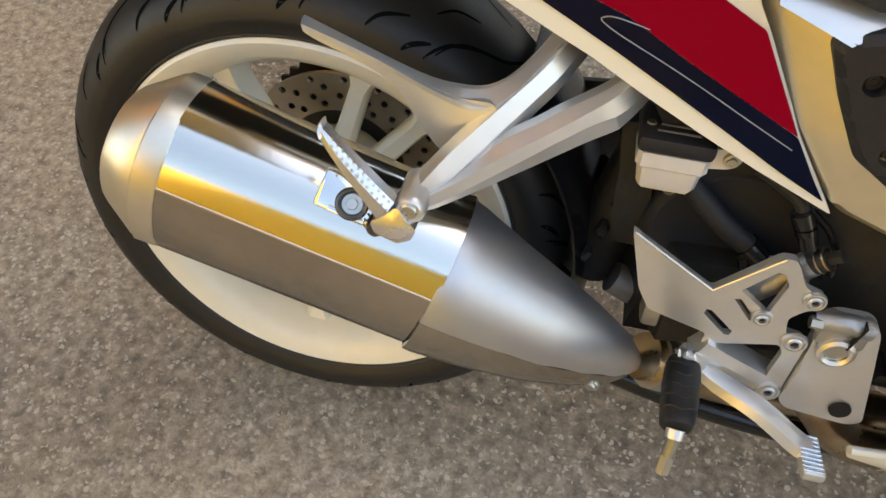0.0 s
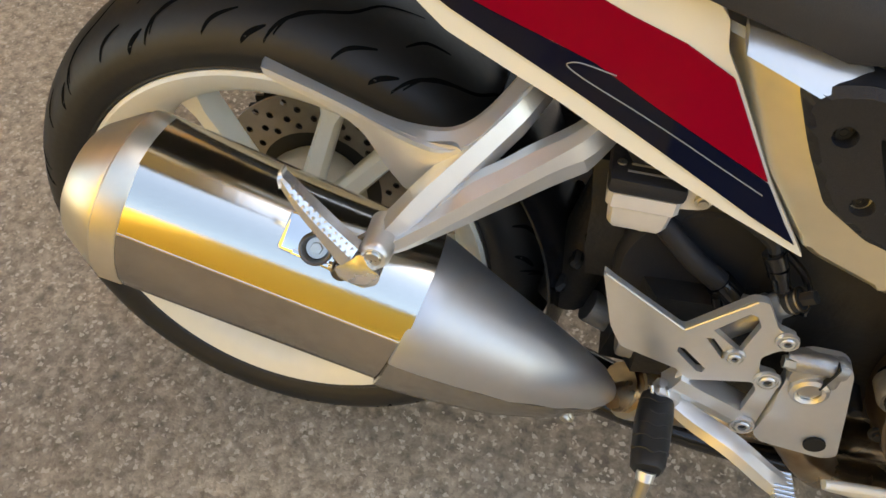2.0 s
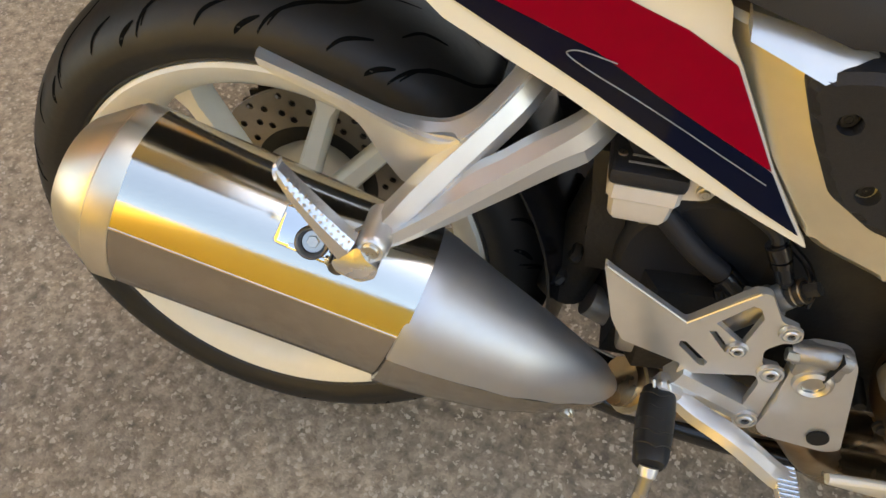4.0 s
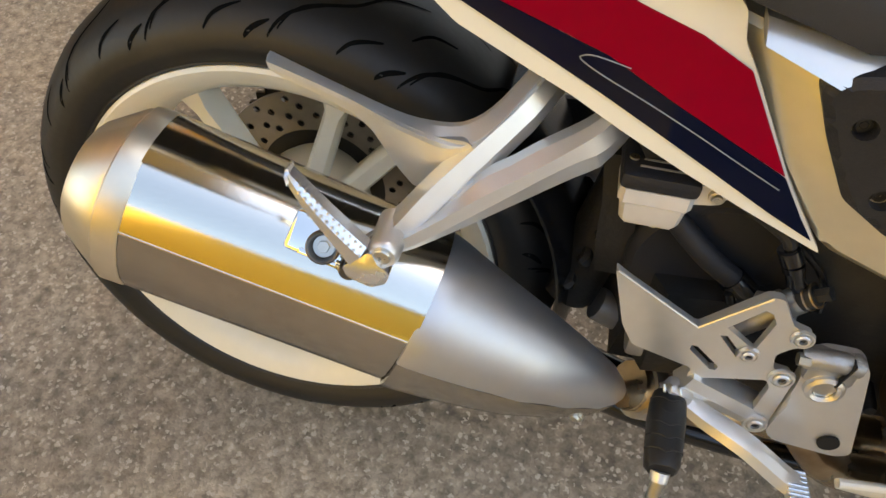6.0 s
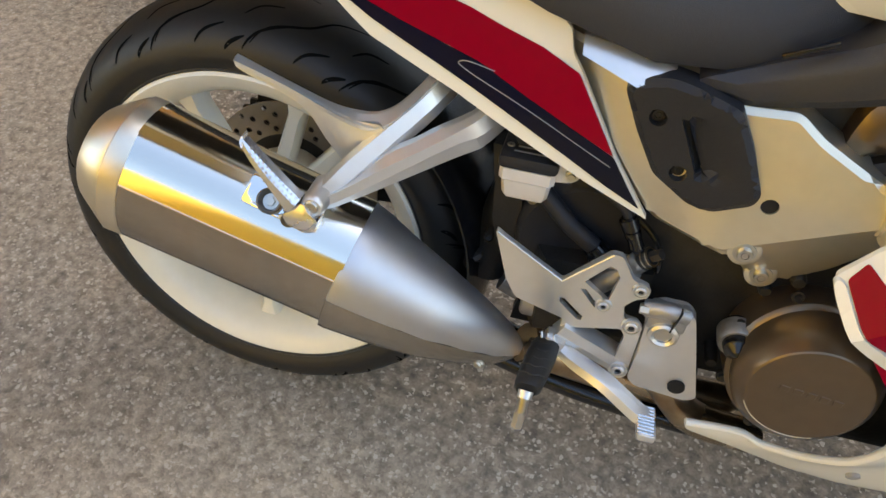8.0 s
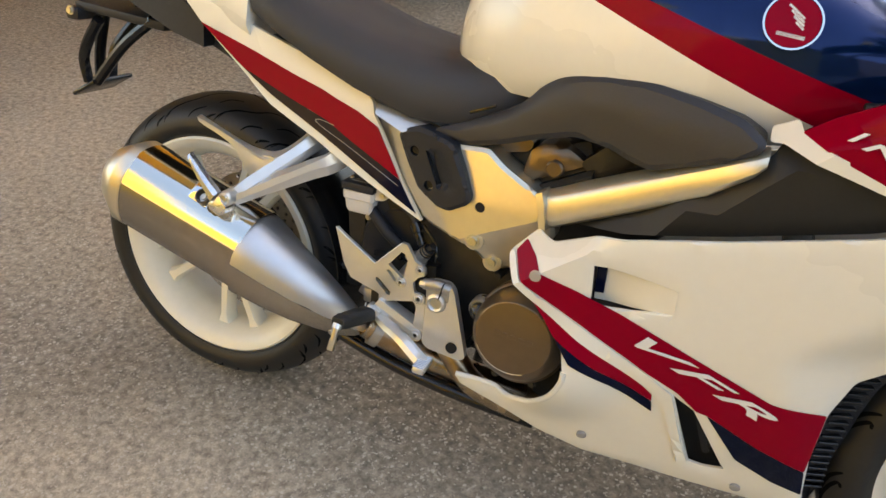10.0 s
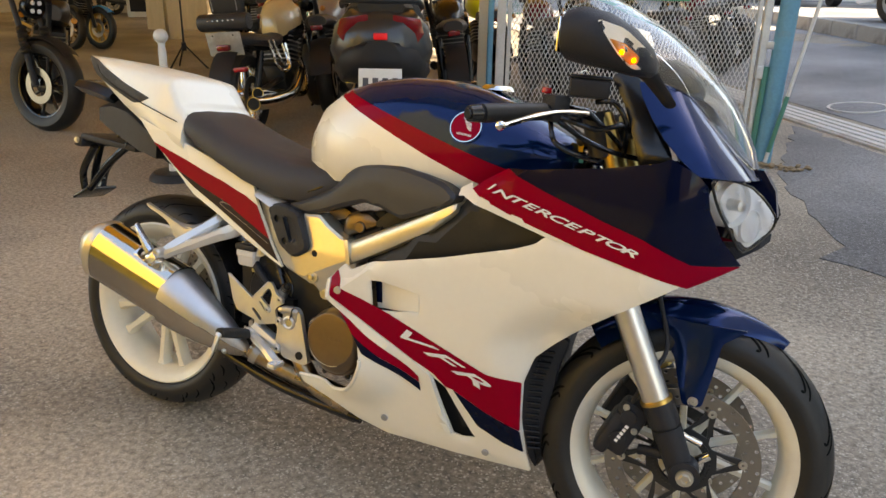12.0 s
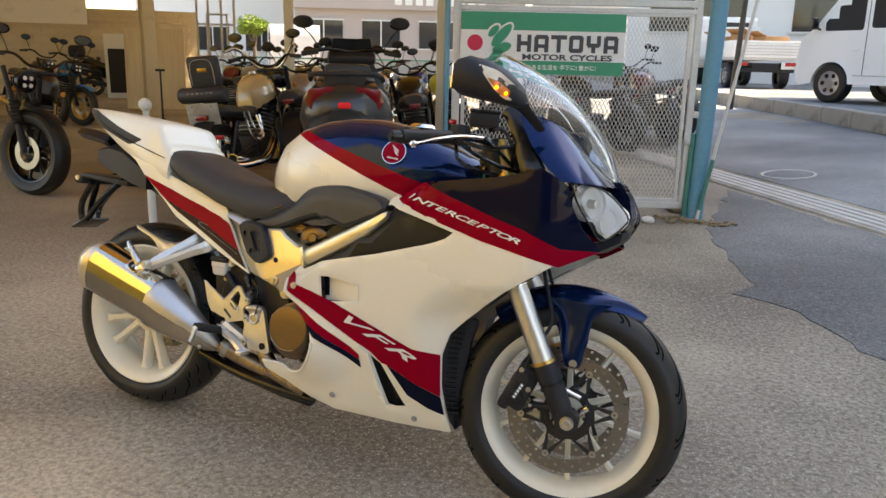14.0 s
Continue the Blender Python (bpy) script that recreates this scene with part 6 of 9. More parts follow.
part("intake_panel", plate([(0.715, 0.586), (0.842, 0.672), (0.966, 0.752), (0.974, 0.772), (1.060, 0.752), (1.162, 0.722), (1.136, 0.701), (1.093, 0.684), (0.939, 0.639)], lambda x, z: side_depth(x, z) - 0.028 - 0.12 * max(0, 0.85 - x), 0.006, step=0.04), "rubber", bike, "black plastic infill panel")
part("upper_white_strip", plate([(0.956, 0.788), (0.972, 0.796), (0.984, 0.804), (0.994, 0.790), (1.124, 0.752), (1.248, 0.712), (1.166, 0.723), (1.050, 0.755), (0.974, 0.775), (0.958, 0.772)], side_depth, 0.006, soft=0.002, lift=0.001, corner=0.004), "white", bike)
part("grille_panel", plate([(1.190, 0.500), (1.142, 0.447), (1.124, 0.390), (1.126, 0.290), (1.138, 0.205), (1.152, 0.170), (1.170, 0.240), (1.172, 0.332), (1.184, 0.420), (1.205, 0.490)], lambda x, z: side_depth(x, z) - 0.012 - 0.4 * max(0, x - 1.12), 0.02, soft=0.004), "blackp", bike, "black radiator side grille")
for i in range(18):
    z = 0.230 + 0.014 * i
    x = float(np.interp(z, [0.23, 0.30, 0.40, 0.47], [1.150, 1.144, 1.150, 1.170]))
    part("louvre", box(0.030, 0.010, 0.004, (x, -side_depth(x, z) + 0.020, z), 0.001, (0, 0, 22), 1), "blackg", bike)
radiator = part("radiator", box(0.045, 0.25, 0.30, (1.075, 0, 0.435), 0.008, (0, -14, 0)), "engine", bike, "dark finned radiator behind the front wheel")
for i in range(14):
    part("radiator_fin", moved(box(0.003, 0.24, 0.008, (0.024, 0, -0.135 + 0.0205 * i), 0, (0, 0, 0), 1), pose(1.075, 0, 0.435, 0, -14, 0)), "blackg", radiator, smooth=False)
for side in (-1, 1):
    part("wheel_arch_liner", sheet([[(x, side * (side_depth(x, z) - d), z) for d in (0.022, 0.050, 0.090)] for x, z in ((1.158, 0.180), (1.146, 0.260), (1.141, 0.340), (1.146, 0.410), (1.155, 0.460), (1.195, 0.505), (1.250, 0.552), (1.305, 0.594), (1.360, 0.632))]), "blackp", bike)
# nose: red and navy upper fairing
red_out = [(0.990, 0.792), (1.021, 0.815), (1.069, 0.843), (1.150, 0.812), (1.276, 0.770), (1.350, 0.749), (1.435, 0.713), (1.513, 0.712), (1.434, 0.669), (1.353, 0.687), (1.239, 0.711), (1.105, 0.749)]
navy_out = [(1.069, 0.843), (1.122, 0.847), (1.266, 0.868), (1.360, 0.888), (1.380, 0.898), (1.427, 0.874), (1.443, 0.857), (1.452, 0.814), (1.476, 0.763), (1.513, 0.713), (1.435, 0.713), (1.350, 0.749), (1.276, 0.770), (1.150, 0.812)]
for s in (-1, 1):
    part("upper_fairing", plate(navy_out, side_depth, 0.006, step=0.025, soft=0.002, side=s, corner=0.003), "navy", bike, "dark navy upper fairing")
    part("red_band", plate(red_out, side_depth, 0.006, step=0.025, soft=0.002, side=s, corner=0.003, lift=0.0012), "red", bike, "candy red fairing band")


def lettered(word, x0, z0, x1, z1, size, shear, name, parent, width=1.0, bold=0.0):
    """Letters set one by one along a line of the fairing."""
    for i, ch in enumerate(word):
        t = (i + 0.5) / len(word)
        x, z = x0 + (x1 - x0) * t, z0 + (z1 - z0) * t
        text(ch, size, parent, "letter", name, on_side(x, z, 0.0042, slope=math.degrees(math.atan2(z1 - z0, x1 - x0))), shear=shear, bold=bold, width=width)


lettered("INTERCEPTOR", 1.026, 0.807, 1.340, 0.720, 0.0180, 0.40, "letter", bike, 2.75, 0.0003)
lettered("VFR", 0.822, 0.471, 1.044, 0.372, 0.038, 0.50, "letter", bike, 3.5, 0.0003)

# upper cowl and windscreen
def nose_row(z, xs, ys, xf, n=15, p=0.75):
    return [(xs + (xf - xs) * max(0, math.cos(a)) ** p, ys * math.copysign(abs(math.sin(a)) ** p, math.sin(a)), z) for a in np.linspace(-math.pi / 2, math.pi / 2, n)]


COWL = [(0.872, 1.425, 0.262, 1.520), (0.900, 1.388, 0.258, 1.504), (0.930, 1.355, 0.245, 1.484), (0.965, 1.325, 0.228, 1.462), (1.000, 1.300, 0.208, 1.436), (1.030, 1.285, 0.190, 1.412)]
rows = []
for z, xs, ys, xf in COWL:
    row = nose_row(z, xs, ys, xf, 21)
    rows.append([(x, y, zz - 0.10 * max(0, 1 - abs(y) / (ys + 1e-6) * 1.0) * (z - 0.87) / 0.16) for x, y, zz in row])
part("headlight_cowl", thick(sheet(rows), 0.004), "blue", bike, "deep metallic blue headlight cowl", angle=60)
rows = []
for t in np.linspace(0, 1, 12):
    xf = 1.508 - 0.135 * t - 0.195 * t * t
    zf = 0.885 + 0.42 * t - 0.10 * t * t
    ys = 0.205 - 0.02 * t - 0.075 * t ** 3
    back = 0.15 * (1 - 0.45 * t)
    rows.append([(xf - back * abs(a) ** 2.2 * 1.0, ys * a, zf + 0.055 * (1 - t) * abs(a) ** 2 - 0.045 * t ** 3 * abs(a) ** 3) for a in np.linspace(-1, 1, 17)])
screen_ob = part("windscreen", thick(sheet(rows), 0.003), "screen", bike, "clear acrylic windscreen", angle=60)
screen_ob.visible_shadow = False
COLUMN = [(1.232, 1.034), (1.261, 1.057), (1.316, 1.004), (1.371, 0.897), (1.365, 0.876), (1.318, 0.873), (1.287, 0.944), (1.262, 0.994)]
for side in (-1, 1):
    part("cockpit_inner", plate(COLUMN, lambda x, z: 0.232 - 0.30 * max(0, z - 0.90), 0.012, side=side, soft=0.004, step=0.015), "blackg", bike, "black inner cowl panel")
part("dash", box(0.07, 0.22, 0.11, (1.30, 0, 0.985), 0.02, (0, -35, 0)), "blackp", bike)
part("cockpit_floor", box(0.30, 0.40, 0.01, (1.20, 0, 0.838), 0.003, (0, -5, 0)), "blackp", bike)

# headlight
lamp_out = [(1.449, 0.862), (1.459, 0.872), (1.510, 0.860), (1.553, 0.808), (1.549, 0.778), (1.512, 0.740), (1.488, 0.777), (1.464, 0.820)]
for s in (-1, 1):
    lamp = thing("headlight", "", "", pose(0, 0, 0))
    lamp.parent = bike
    lens_ob = part("lamp_lens", plate(lamp_out, side_depth, 0.003, step=0.015, soft=0.003, side=s, lift=0.002, corner=0.010), "lens", lamp, "clear headlight lens")
    lens_ob.visible_shadow = False
    bowl = moved(lathe([(0.012, 0.045), (0.026, 0.030), (0.036, 0.010), (0.040, -0.006), (0.042, -0.006), (0.044, 0.02)], 28), pose(1.482, s * 0.178, 0.826, 0, 0, 55 if s < 0 else 125))
    part("lamp_bowl", bowl, "reflector", lamp)
    part("lamp_bowl", moved(lathe([(0.010, 0.030), (0.020, 0.020), (0.028, 0.004), (0.031, -0.004), (0.033, 0.01)], 24), pose(1.512, s * 0.120, 0.785, 0, 0, 60 if s < 0 else 120)), "reflector", lamp)
    part("bulb_cap", moved(lathe([(0.001, -0.012), (0.010, -0.010), (0.012, 0.02)], 16), pose(1.490, s * 0.184, 0.826, 0, 0, 55 if s < 0 else 125)), "satin", lamp)
    part("lamp_housing", plate(lamp_out, lambda x, z: side_depth(x, z) - 0.036 - 0.012 * abs(math.sin(95 * (x + 0.35 * z))), 0.003, step=0.007, side=s, corner=0.01), "reflector", lamp)
    part("lamp_bezel", hose([(x, s * (side_depth(x, z) + 0.001), z) for x, z in lamp_out + lamp_out[:1]], 0.0025, 6, 3), "blackg", lamp)
part("nose_beak", loft([[(x, s * w, z) for s, z in ((-1, z0), (-0.6, z1), (0.6, z1), (1, z0))] for x, w, z0, z1 in ((1.40, 0.12, 0.690, 0.72), (1.48, 0.09, 0.700, 0.73), (1.535, 0.04, 0.735, 0.76), (1.55, 0.015, 0.75, 0.765))]), "blackp", bike)
part("nose_centre", loft([[(x, s * 0.035, z) for s in (-1, 1)] + [(x - 0.05, s * 0.035, z) for s in (1, -1)] for x, z in ((1.535, 0.76), (1.556, 0.80), (1.545, 0.85), (1.518, 0.888))]), "navy", bike)

# fuel tank
TANK = [(0.470, 0.045, 0.80, 0.845, 0.76), (0.485, 0.075, 0.81, 0.882, 0.75), (0.520, 0.108, 0.815, 0.932, 0.75), (0.580, 0.140, 0.82, 0.972, 0.75), (0.660, 0.165, 0.825, 0.998, 0.75), (0.750, 0.184, 0.83, 1.010, 0.74), (0.840, 0.198, 0.84, 1.010, 0.74),
        (0.930, 0.206, 0.85, 0.996, 0.75), (1.010, 0.202, 0.855, 0.972, 0.76), (1.080, 0.185, 0.86, 0.944, 0.78), (1.140, 0.150, 0.86, 0.915, 0.80), (1.165, 0.10, 0.86, 0.895, 0.82)]
tv = np.array(TANK)
rows = []
for x in np.interp(np.linspace(0, 1, 34), np.linspace(0, 1, len(TANK)), tv[:, 0]):
    hw, zw, top, bot = (float(np.interp(x, tv[:, 0], tv[:, k])) for k in (1, 2, 3, 4))
    up = [(-hw * max(0, math.cos(a)) ** 0.62, zw + (top - zw) * math.sin(a) ** 0.85) for a in np.linspace(0, math.pi / 2, 9)]
    half = [(-hw * 0.80, bot), (-hw * 0.93, (bot + zw) / 2)] + up
    sec = half + [(-y, z) for y, z in reversed(half[:-1])]
    rows.append([(x, y, z) for y, z in sec])
tank = loft(rows)
for co, slope in ((0.934, -0.375), (0.958, -0.29)):
    no = Vector((-slope, 0, 1)).normalized()
    bmesh.ops.bisect_plane(tank, geom=tank.verts[:] + tank.edges[:] + tank.faces[:], plane_co=(0.62, 0, co), plane_no=no)
for f in tank.faces:
    c = f.calc_center_median()
    lo, hi = 0.934 - 0.375 * (c.x - 0.62), 0.958 - 0.29 * (c.x - 0.62)
    f.material_index = 0 if c.z < lo else 1 if c.z < hi else 2
tank_ob = part("fuel_tank", tank, ["white", "red", "blue"], bike, "white, red and blue fuel tank", angle=60)
badge_at = pose(0.948, -0.1975, 0.911, 68, 0, 5)
part("badge_rim", moved(lathe([(0.0318, -0.002), (0.033, -0.0036), (0.0342, -0.002), (0.0342, 0.004), (0.0318, 0.004)], 36, True), badge_at @ pose(0, 0, 0, 90, 0, 0)), "chrome", tank_ob)
part("badge", moved(lathe([(0.0005, -0.003), (0.031, -0.002), (0.031, 0.004)], 36), badge_at @ pose(0, 0, 0, 90, 0, 0)), "red", tank_ob, "round red and silver tank badge")
for k in range(4):
    part("badge_wing", moved(box(0.026 - 0.004 * k, 0.004, 0.001, (0.002 + 0.002 * k, 0.012 - 0.0055 * k, 0.0035), 0.0006, (0, 0, -38), 1), badge_at), "letter", tank_ob)
part("badge_bar", moved(box(0.034, 0.006, 0.001, (0, -0.017, 0.0035), 0.0006, (0, 0, -6), 1), badge_at), "letter", tank_ob)
part("filler_cap", moved(lathe([(0.001, -0.008), (0.030, -0.008), (0.036, -0.004), (0.040, 0.004)], 36), pose(0.93, 0, 1.000, -90, 0, 0)), "chrome", tank_ob)

# steering, forks and front wheel
steer = pose(1.447, -0.022, 0.285, 1.5, 0, 9.5)
fw = thing("front_wheel", "", "", steer)
fw.parent = bike
front_prof = tyre_profile(0.299, 0.120, 0.95, 0.222)
part("tyre", lathe(front_prof, 96, True), "rubber", fw, "black road tyre with slanted tread grooves")
tagged(part("tread_groove", tread(front_prof, 15, [([(0.0, 0.004), (-0.16, 0.011), (-0.36, 0.026), (-0.52, 0.048), (-0.50, 0.053)], -1), ([(0.20, 0.004), (0.04, 0.011), (-0.16, 0.026), (-0.32, 0.048), (-0.30, 0.053)], 1), ([(0.06, 0.022), (-0.10, 0.036), (-0.18, 0.052)], -1), ([(0.26, 0.022), (0.10, 0.036), (0.02, 0.052)], 1)], 0.0060), "groove", fw), kind="stuff")
frim = [(0.229, -0.049), (0.2325, -0.047), (0.2325, -0.044), (0.222, -0.041), (0.212, -0.034), (0.205, -0.010), (0.205, 0.010), (0.212, 0.034), (0.222, 0.041), (0.2325, 0.047), (0.229, 0.049), (0.214, 0.044), (0.204, 0.034), (0.194, 0.012), (0.194, -0.012), (0.204, -0.034), (0.214, -0.044)]
part("rim", lathe(frim, 96, True), "rimwhite", fw, "white painted cast rim")
for i in range(10):
    part("spoke", moved(spoke(0.038, 0.200, 0.016, 0.012, 0.022, 0.024, foot=0.5), Matrix.Rotation(radians(36 * i + 14), 4, "Y")), "rimwhite", fw)
part("hub", lathe([(0.016, -0.062), (0.030, -0.062), (0.036, -0.05), (0.042, -0.02), (0.042, 0.02), (0.036, 0.05), (0.030, 0.062), (0.016, 0.062)], 36), "rimwhite", fw)
rotor = drilled(0.120, 0.155, [(0.126, 20, 0.05, 0.0042), (0.137, 20, 0.2, 0.0042), (0.148, 20, 0.35, 0.0042)])
for s in (-1, 1):
    disc_ob = part("brake_disc", moved(rotor.copy(), pose(0, s * 0.066, 0)), "disc", fw, "drilled floating brake disc")
    star, gaps = [], [ring(0, 0, 0.046, 32)]
    for i in range(6):
        a = radians(60 * i + 8)
        star += [(r * math.cos(a + o), r * math.sin(a + o)) for r, o in ((0.066, -0.42), (0.090, -0.20), (0.119, -0.085), (0.127, 0.0), (0.119, 0.085), (0.090, 0.20), (0.066, 0.42))]
        gaps.append([(r * math.cos(a + o), r * math.sin(a + o)) for r, o in ((0.072, -0.25), (0.088, -0.10), (0.110, 0.0), (0.088, 0.10), (0.072, 0.25))])
    part("disc_carrier", moved(plate(star, flat(0.0025), 0.005, gaps, step=0.03, soft=0.0006, corner=0.004), pose(0, s * 0.066, 0)), "discin", disc_ob, "black spider of the brake disc")
    for i in range(6):
        a = radians(60 * i + 8)
        part("float_button", moved(lathe([(0.003, -0.005), (0.008, -0.005), (0.010, 0.0), (0.008, 0.005), (0.003, 0.005)], 14, True), pose(0.120 * math.cos(a), s * 0.066, 0.120 * math.sin(a))), "bolt", disc_ob)
rotor.free()
slots = [ring(0.055 * math.cos(a), 0.055 * math.sin(a), 0.0022, 5) for a in np.linspace(0, 2 * math.pi, 44, endpoint=False)]
part("sensor_ring", moved(plate(ring(0, 0, 0.060, 60), flat(0), 0.003, [ring(0, 0, 0.048, 40)] + slots, step=0.05, soft=0, corner=0), pose(0, -0.074, 0)), "discin", fw, "slotted wheel speed sensor ring")
fork = thing("front_fork", "", "", steer)
fork.parent = bike
RAKE = Vector((-0.43, 0, 0.90)).normalized()
for s in (-1, 1):
    foot = Vector((0.012, s * 0.116, 0.0))
    ax = foot + RAKE * 0.10 + Vector((-0.012, 0, 0))
    part("fork_lower", joined(rod(foot + Vector((-0.004, 0, -0.02)), ax, 0.026, 0.030, 24, 0.004), rod(ax, foot + RAKE * 0.155 + Vector((-0.014, 0, 0)), 0.0315, 0.0315, 24, 0.003), moved(lathe([(0.012, -0.03), (0.030, -0.028), (0.030, 0.02), (0.012, 0.02)], 24, True), pose(0.005, s * 0.116, 0))), "blackp", fork, "matt black fork lower")
    part("fork_tube", rod(foot + RAKE * 0.150 + Vector((-0.014, 0, 0)), foot + RAKE * 0.36 + Vector((-0.014, 0, 0)), 0.0275, 0.0265, 28, 0.002), "satin", fork, "polished fork stanchion")
    part("fork_tube", rod(foot + RAKE * 0.355 + Vector((-0.014, 0, 0)), foot + RAKE * 0.62 + Vector((-0.014, 0, 0)), 0.0295, 0.0295, 28, 0.002), "chrome", fork)
    part("fork_collar", rod(foot + RAKE * 0.148 + Vector((-0.014, 0, 0)), foot + RAKE * 0.158 + Vector((-0.014, 0, 0)), 0.0325, 0.0325, 28, 0.002), "gold", fork)
    part("axle_end", moved(joined(lathe([(0.0005, -0.006), (0.006, -0.006), (0.007, -0.012), (0.011, -0.012), (0.012, -0.002)], 6), lathe([(0.012, -0.004), (0.017, -0.003), (0.018, 0.004)], 24)), pose(0.006, s * 0.147, 0, 0, 0, 0 if s < 0 else 180)), "bolt", fork)
    cal = thing("brake_caliper", "", "", pose(0, 0, 0))
    cal.parent = fork
    cb = Vector((-0.122, s * 0.082, 0.058))
    part("caliper_body", joined(box(0.060, 0.052, 0.118, cb, 0.012, (0, 24, 0)), box(0.030, 0.060, 0.100, cb + Vector((-0.026, 0, -0.012)), 0.010, (0, 24, 0)), rod(cb + Vector((0.006, s * -0.006, 0.03)), cb + Vector((0.006, s * 0.034, 0.03)), 0.019, 0.016), rod(cb + Vector((-0.010, s * -0.006, -0.018)), cb + Vector((-0.010, s * 0.034, -0.018)), 0.019, 0.016)), "blackp", cal, "black four-piston brake caliper")
    part("caliper_bracket", rod(cb + Vector((0.03, 0, 0.05)), (-0.045, s * 0.10, 0.105), 0.010), "blackp", cal)
    part("caliper_bracket", rod(cb + Vector((0.035, 0, -0.045)), (-0.012, s * 0.10, 0.02), 0.011), "blackp", cal)
    for dz in (0.050, -0.050, 0.002):
        part("caliper_bolt", moved(cap_bolt(0.0045, 0.005), Matrix.Translation(cb + Vector((0.022 - 0.45 * dz, s * 0.030, dz))) @ pose(0, 0, 0, 0, 0, 0 if s < 0 else 180)), "bolt", cal)
    part("brake_line", hose([cb + Vector((0.01, s * 0.02, 0.06)), cb + Vector((0.03, s * 0.03, 0.12)), cb + Vector((0.06, s * 0.0, 0.18)), cb + Vector((0.03, s * -0.03, 0.28)), cb + Vector((0.0, s * -0.06, 0.38))], 0.005, 8), "blackp", cal)
tm = pose(-0.125, -0.124, 0.056, 90, -62, 0)
for k in range(5):
    part("caliper_mark", moved(box(0.006, 0.007, 0.001, (-0.018 + 0.009 * k, 0, 0), 0, (0, 0, 0), 1), tm), "letter", fork, smooth=False)
part("speed_sensor", joined(rod((-0.01, -0.10, 0.07), (0.03, -0.095, 0.055), 0.007), rod((0.03, -0.078, 0.012), (0.052, -0.080, 0.03), 0.010)), "chrome", fork)
part("lower_yoke", box(0.09, 0.30, 0.045, (-0.215, 0, 0.43), 0.014, (0, -25, 0)), "engine", fork)
# front mudguard
fend = thing("front_mudguard", "", "", steer)
fend.parent = bike
rows = []
for a in np.linspace(radians(57), radians(132), 22):
    u = (math.degrees(a) - 57) / 101
    r = 0.316 + 0.012 * min(1, 2 * u)
    w = 0.070 * min(1, 0.10 + 3.2 * u) * (1 - 0.25 * max(0, u - 0.8) / 0.2)
    drop = 0.016 + 0.028 * min(1, 3 * u)
    row = []
    for k in np.linspace(-1, 1, 13):
        rr = r - drop * abs(k) ** 3 + 0.004 * (1 - abs(k)) 
        row.append((rr * math.cos(a), w * k, rr * math.sin(a)))
    rows.append(row)
part("mudguard_crown", thick(sheet(rows), 0.003), "blue", fend, "deep blue metallic front mudguard", angle=50)
for s in (-1, 1):
    part("mudguard_stay", plate([(-0.115, 0.300), (-0.02, 0.296), (0.085, 0.296), (0.040, 0.262), (0.032, 0.200), (0.020, 0.128), (-0.018, 0.128), (-0.045, 0.215), (-0.085, 0.262)], lambda x, z: 0.082 + 0.06 * max(0, 0.28 - z) - 5.0 * (x - (0.30 * (z - 0.128))) ** 2 * min(1, max(0.15, (0.30 - z) / 0.08)), 0.004, side=s, soft=0.003, step=0.014), "blue", fend)
    part("stay_bolt", moved(cap_bolt(0.007, 0.004), pose(0.002, s * 0.089, 0.138, 0, 0, 0 if s < 0 else 180)), "bolt", fend)

# handlebar, controls and mirrors
bars = thing("handlebar", "", "", pose(0, 0, 0))
bars.parent = bike
part("bar_tube", hose([(1.215, -0.115, 0.950), (1.165, -0.20, 0.965), (1.06, -0.36, 0.944)], 0.011, 12), "blackg", bars)
part("bar_tube", hose([(1.185, 0.115, 0.950), (1.115, 0.20, 0.965), (0.98, 0.33, 0.944)], 0.011, 12), "blackg", bars)
part("grip", rod((1.130, -0.250, 0.958), (1.050, -0.372, 0.943), 0.0165, 0.0175, 20, 0.003), "rubber", bars, "black rubber throttle grip")
part("bar_end", rod((1.050, -0.372, 0.943), (1.034, -0.396, 0.940), 0.0175, 0.014, 20, 0.004), "blackg", bars)
part("grip", rod((1.065, 0.250, 0.958), (0.985, 0.330, 0.945), 0.0165, 0.0175, 20, 0.003), "rubber", bars)
part("switch_box", box(0.040, 0.045, 0.052, (1.142, -0.228, 0.966), 0.008, (0, 0, 55)), "blackp", bars)
part("kill_switch", box(0.018, 0.012, 0.012, (1.122, -0.232, 0.998), 0.003, (0, 0, 55)), "tail", bars, "red engine stop switch")
part("fluid_reservoir", box(0.075, 0.048, 0.034, (1.196, -0.205, 1.008), 0.005, (0, 0, 20)), "blackp", bars)
part("reservoir_lid", box(0.078, 0.051, 0.008, (1.196, -0.205, 1.029), 0.003, (0, 0, 20)), "blackg", bars)
part("lever", hose([(1.205, -0.232, 0.962), (1.170, -0.275, 0.960), (1.140, -0.330, 0.948), (1.112, -0.385, 0.930), (1.104, -0.402, 0.926)], 0.008, 12, 6, 0.6, [0.010, 0.0085, 0.008, 0.0085, 0.010]), "chrome", bars, "polished brake lever")
part("lever_ball", moved(lathe([(0.0005, -0.009), (0.007, -0.006), (0.009, 0), (0.007, 0.006), (0.0005, 0.009)], 14), pose(1.103, -0.404, 0.925)), "chrome", bars)
part("yoke", joined(box(0.10, 0.25, 0.025, (1.205, 0, 0.925), 0.01, (0, -25, 0)), rod((1.225, -0.125, 0.88), (1.195, -0.125, 0.965), 0.030), rod((1.20, 0.125, 0.88), (1.17, 0.125, 0.965), 0.030)), "engine", bars)
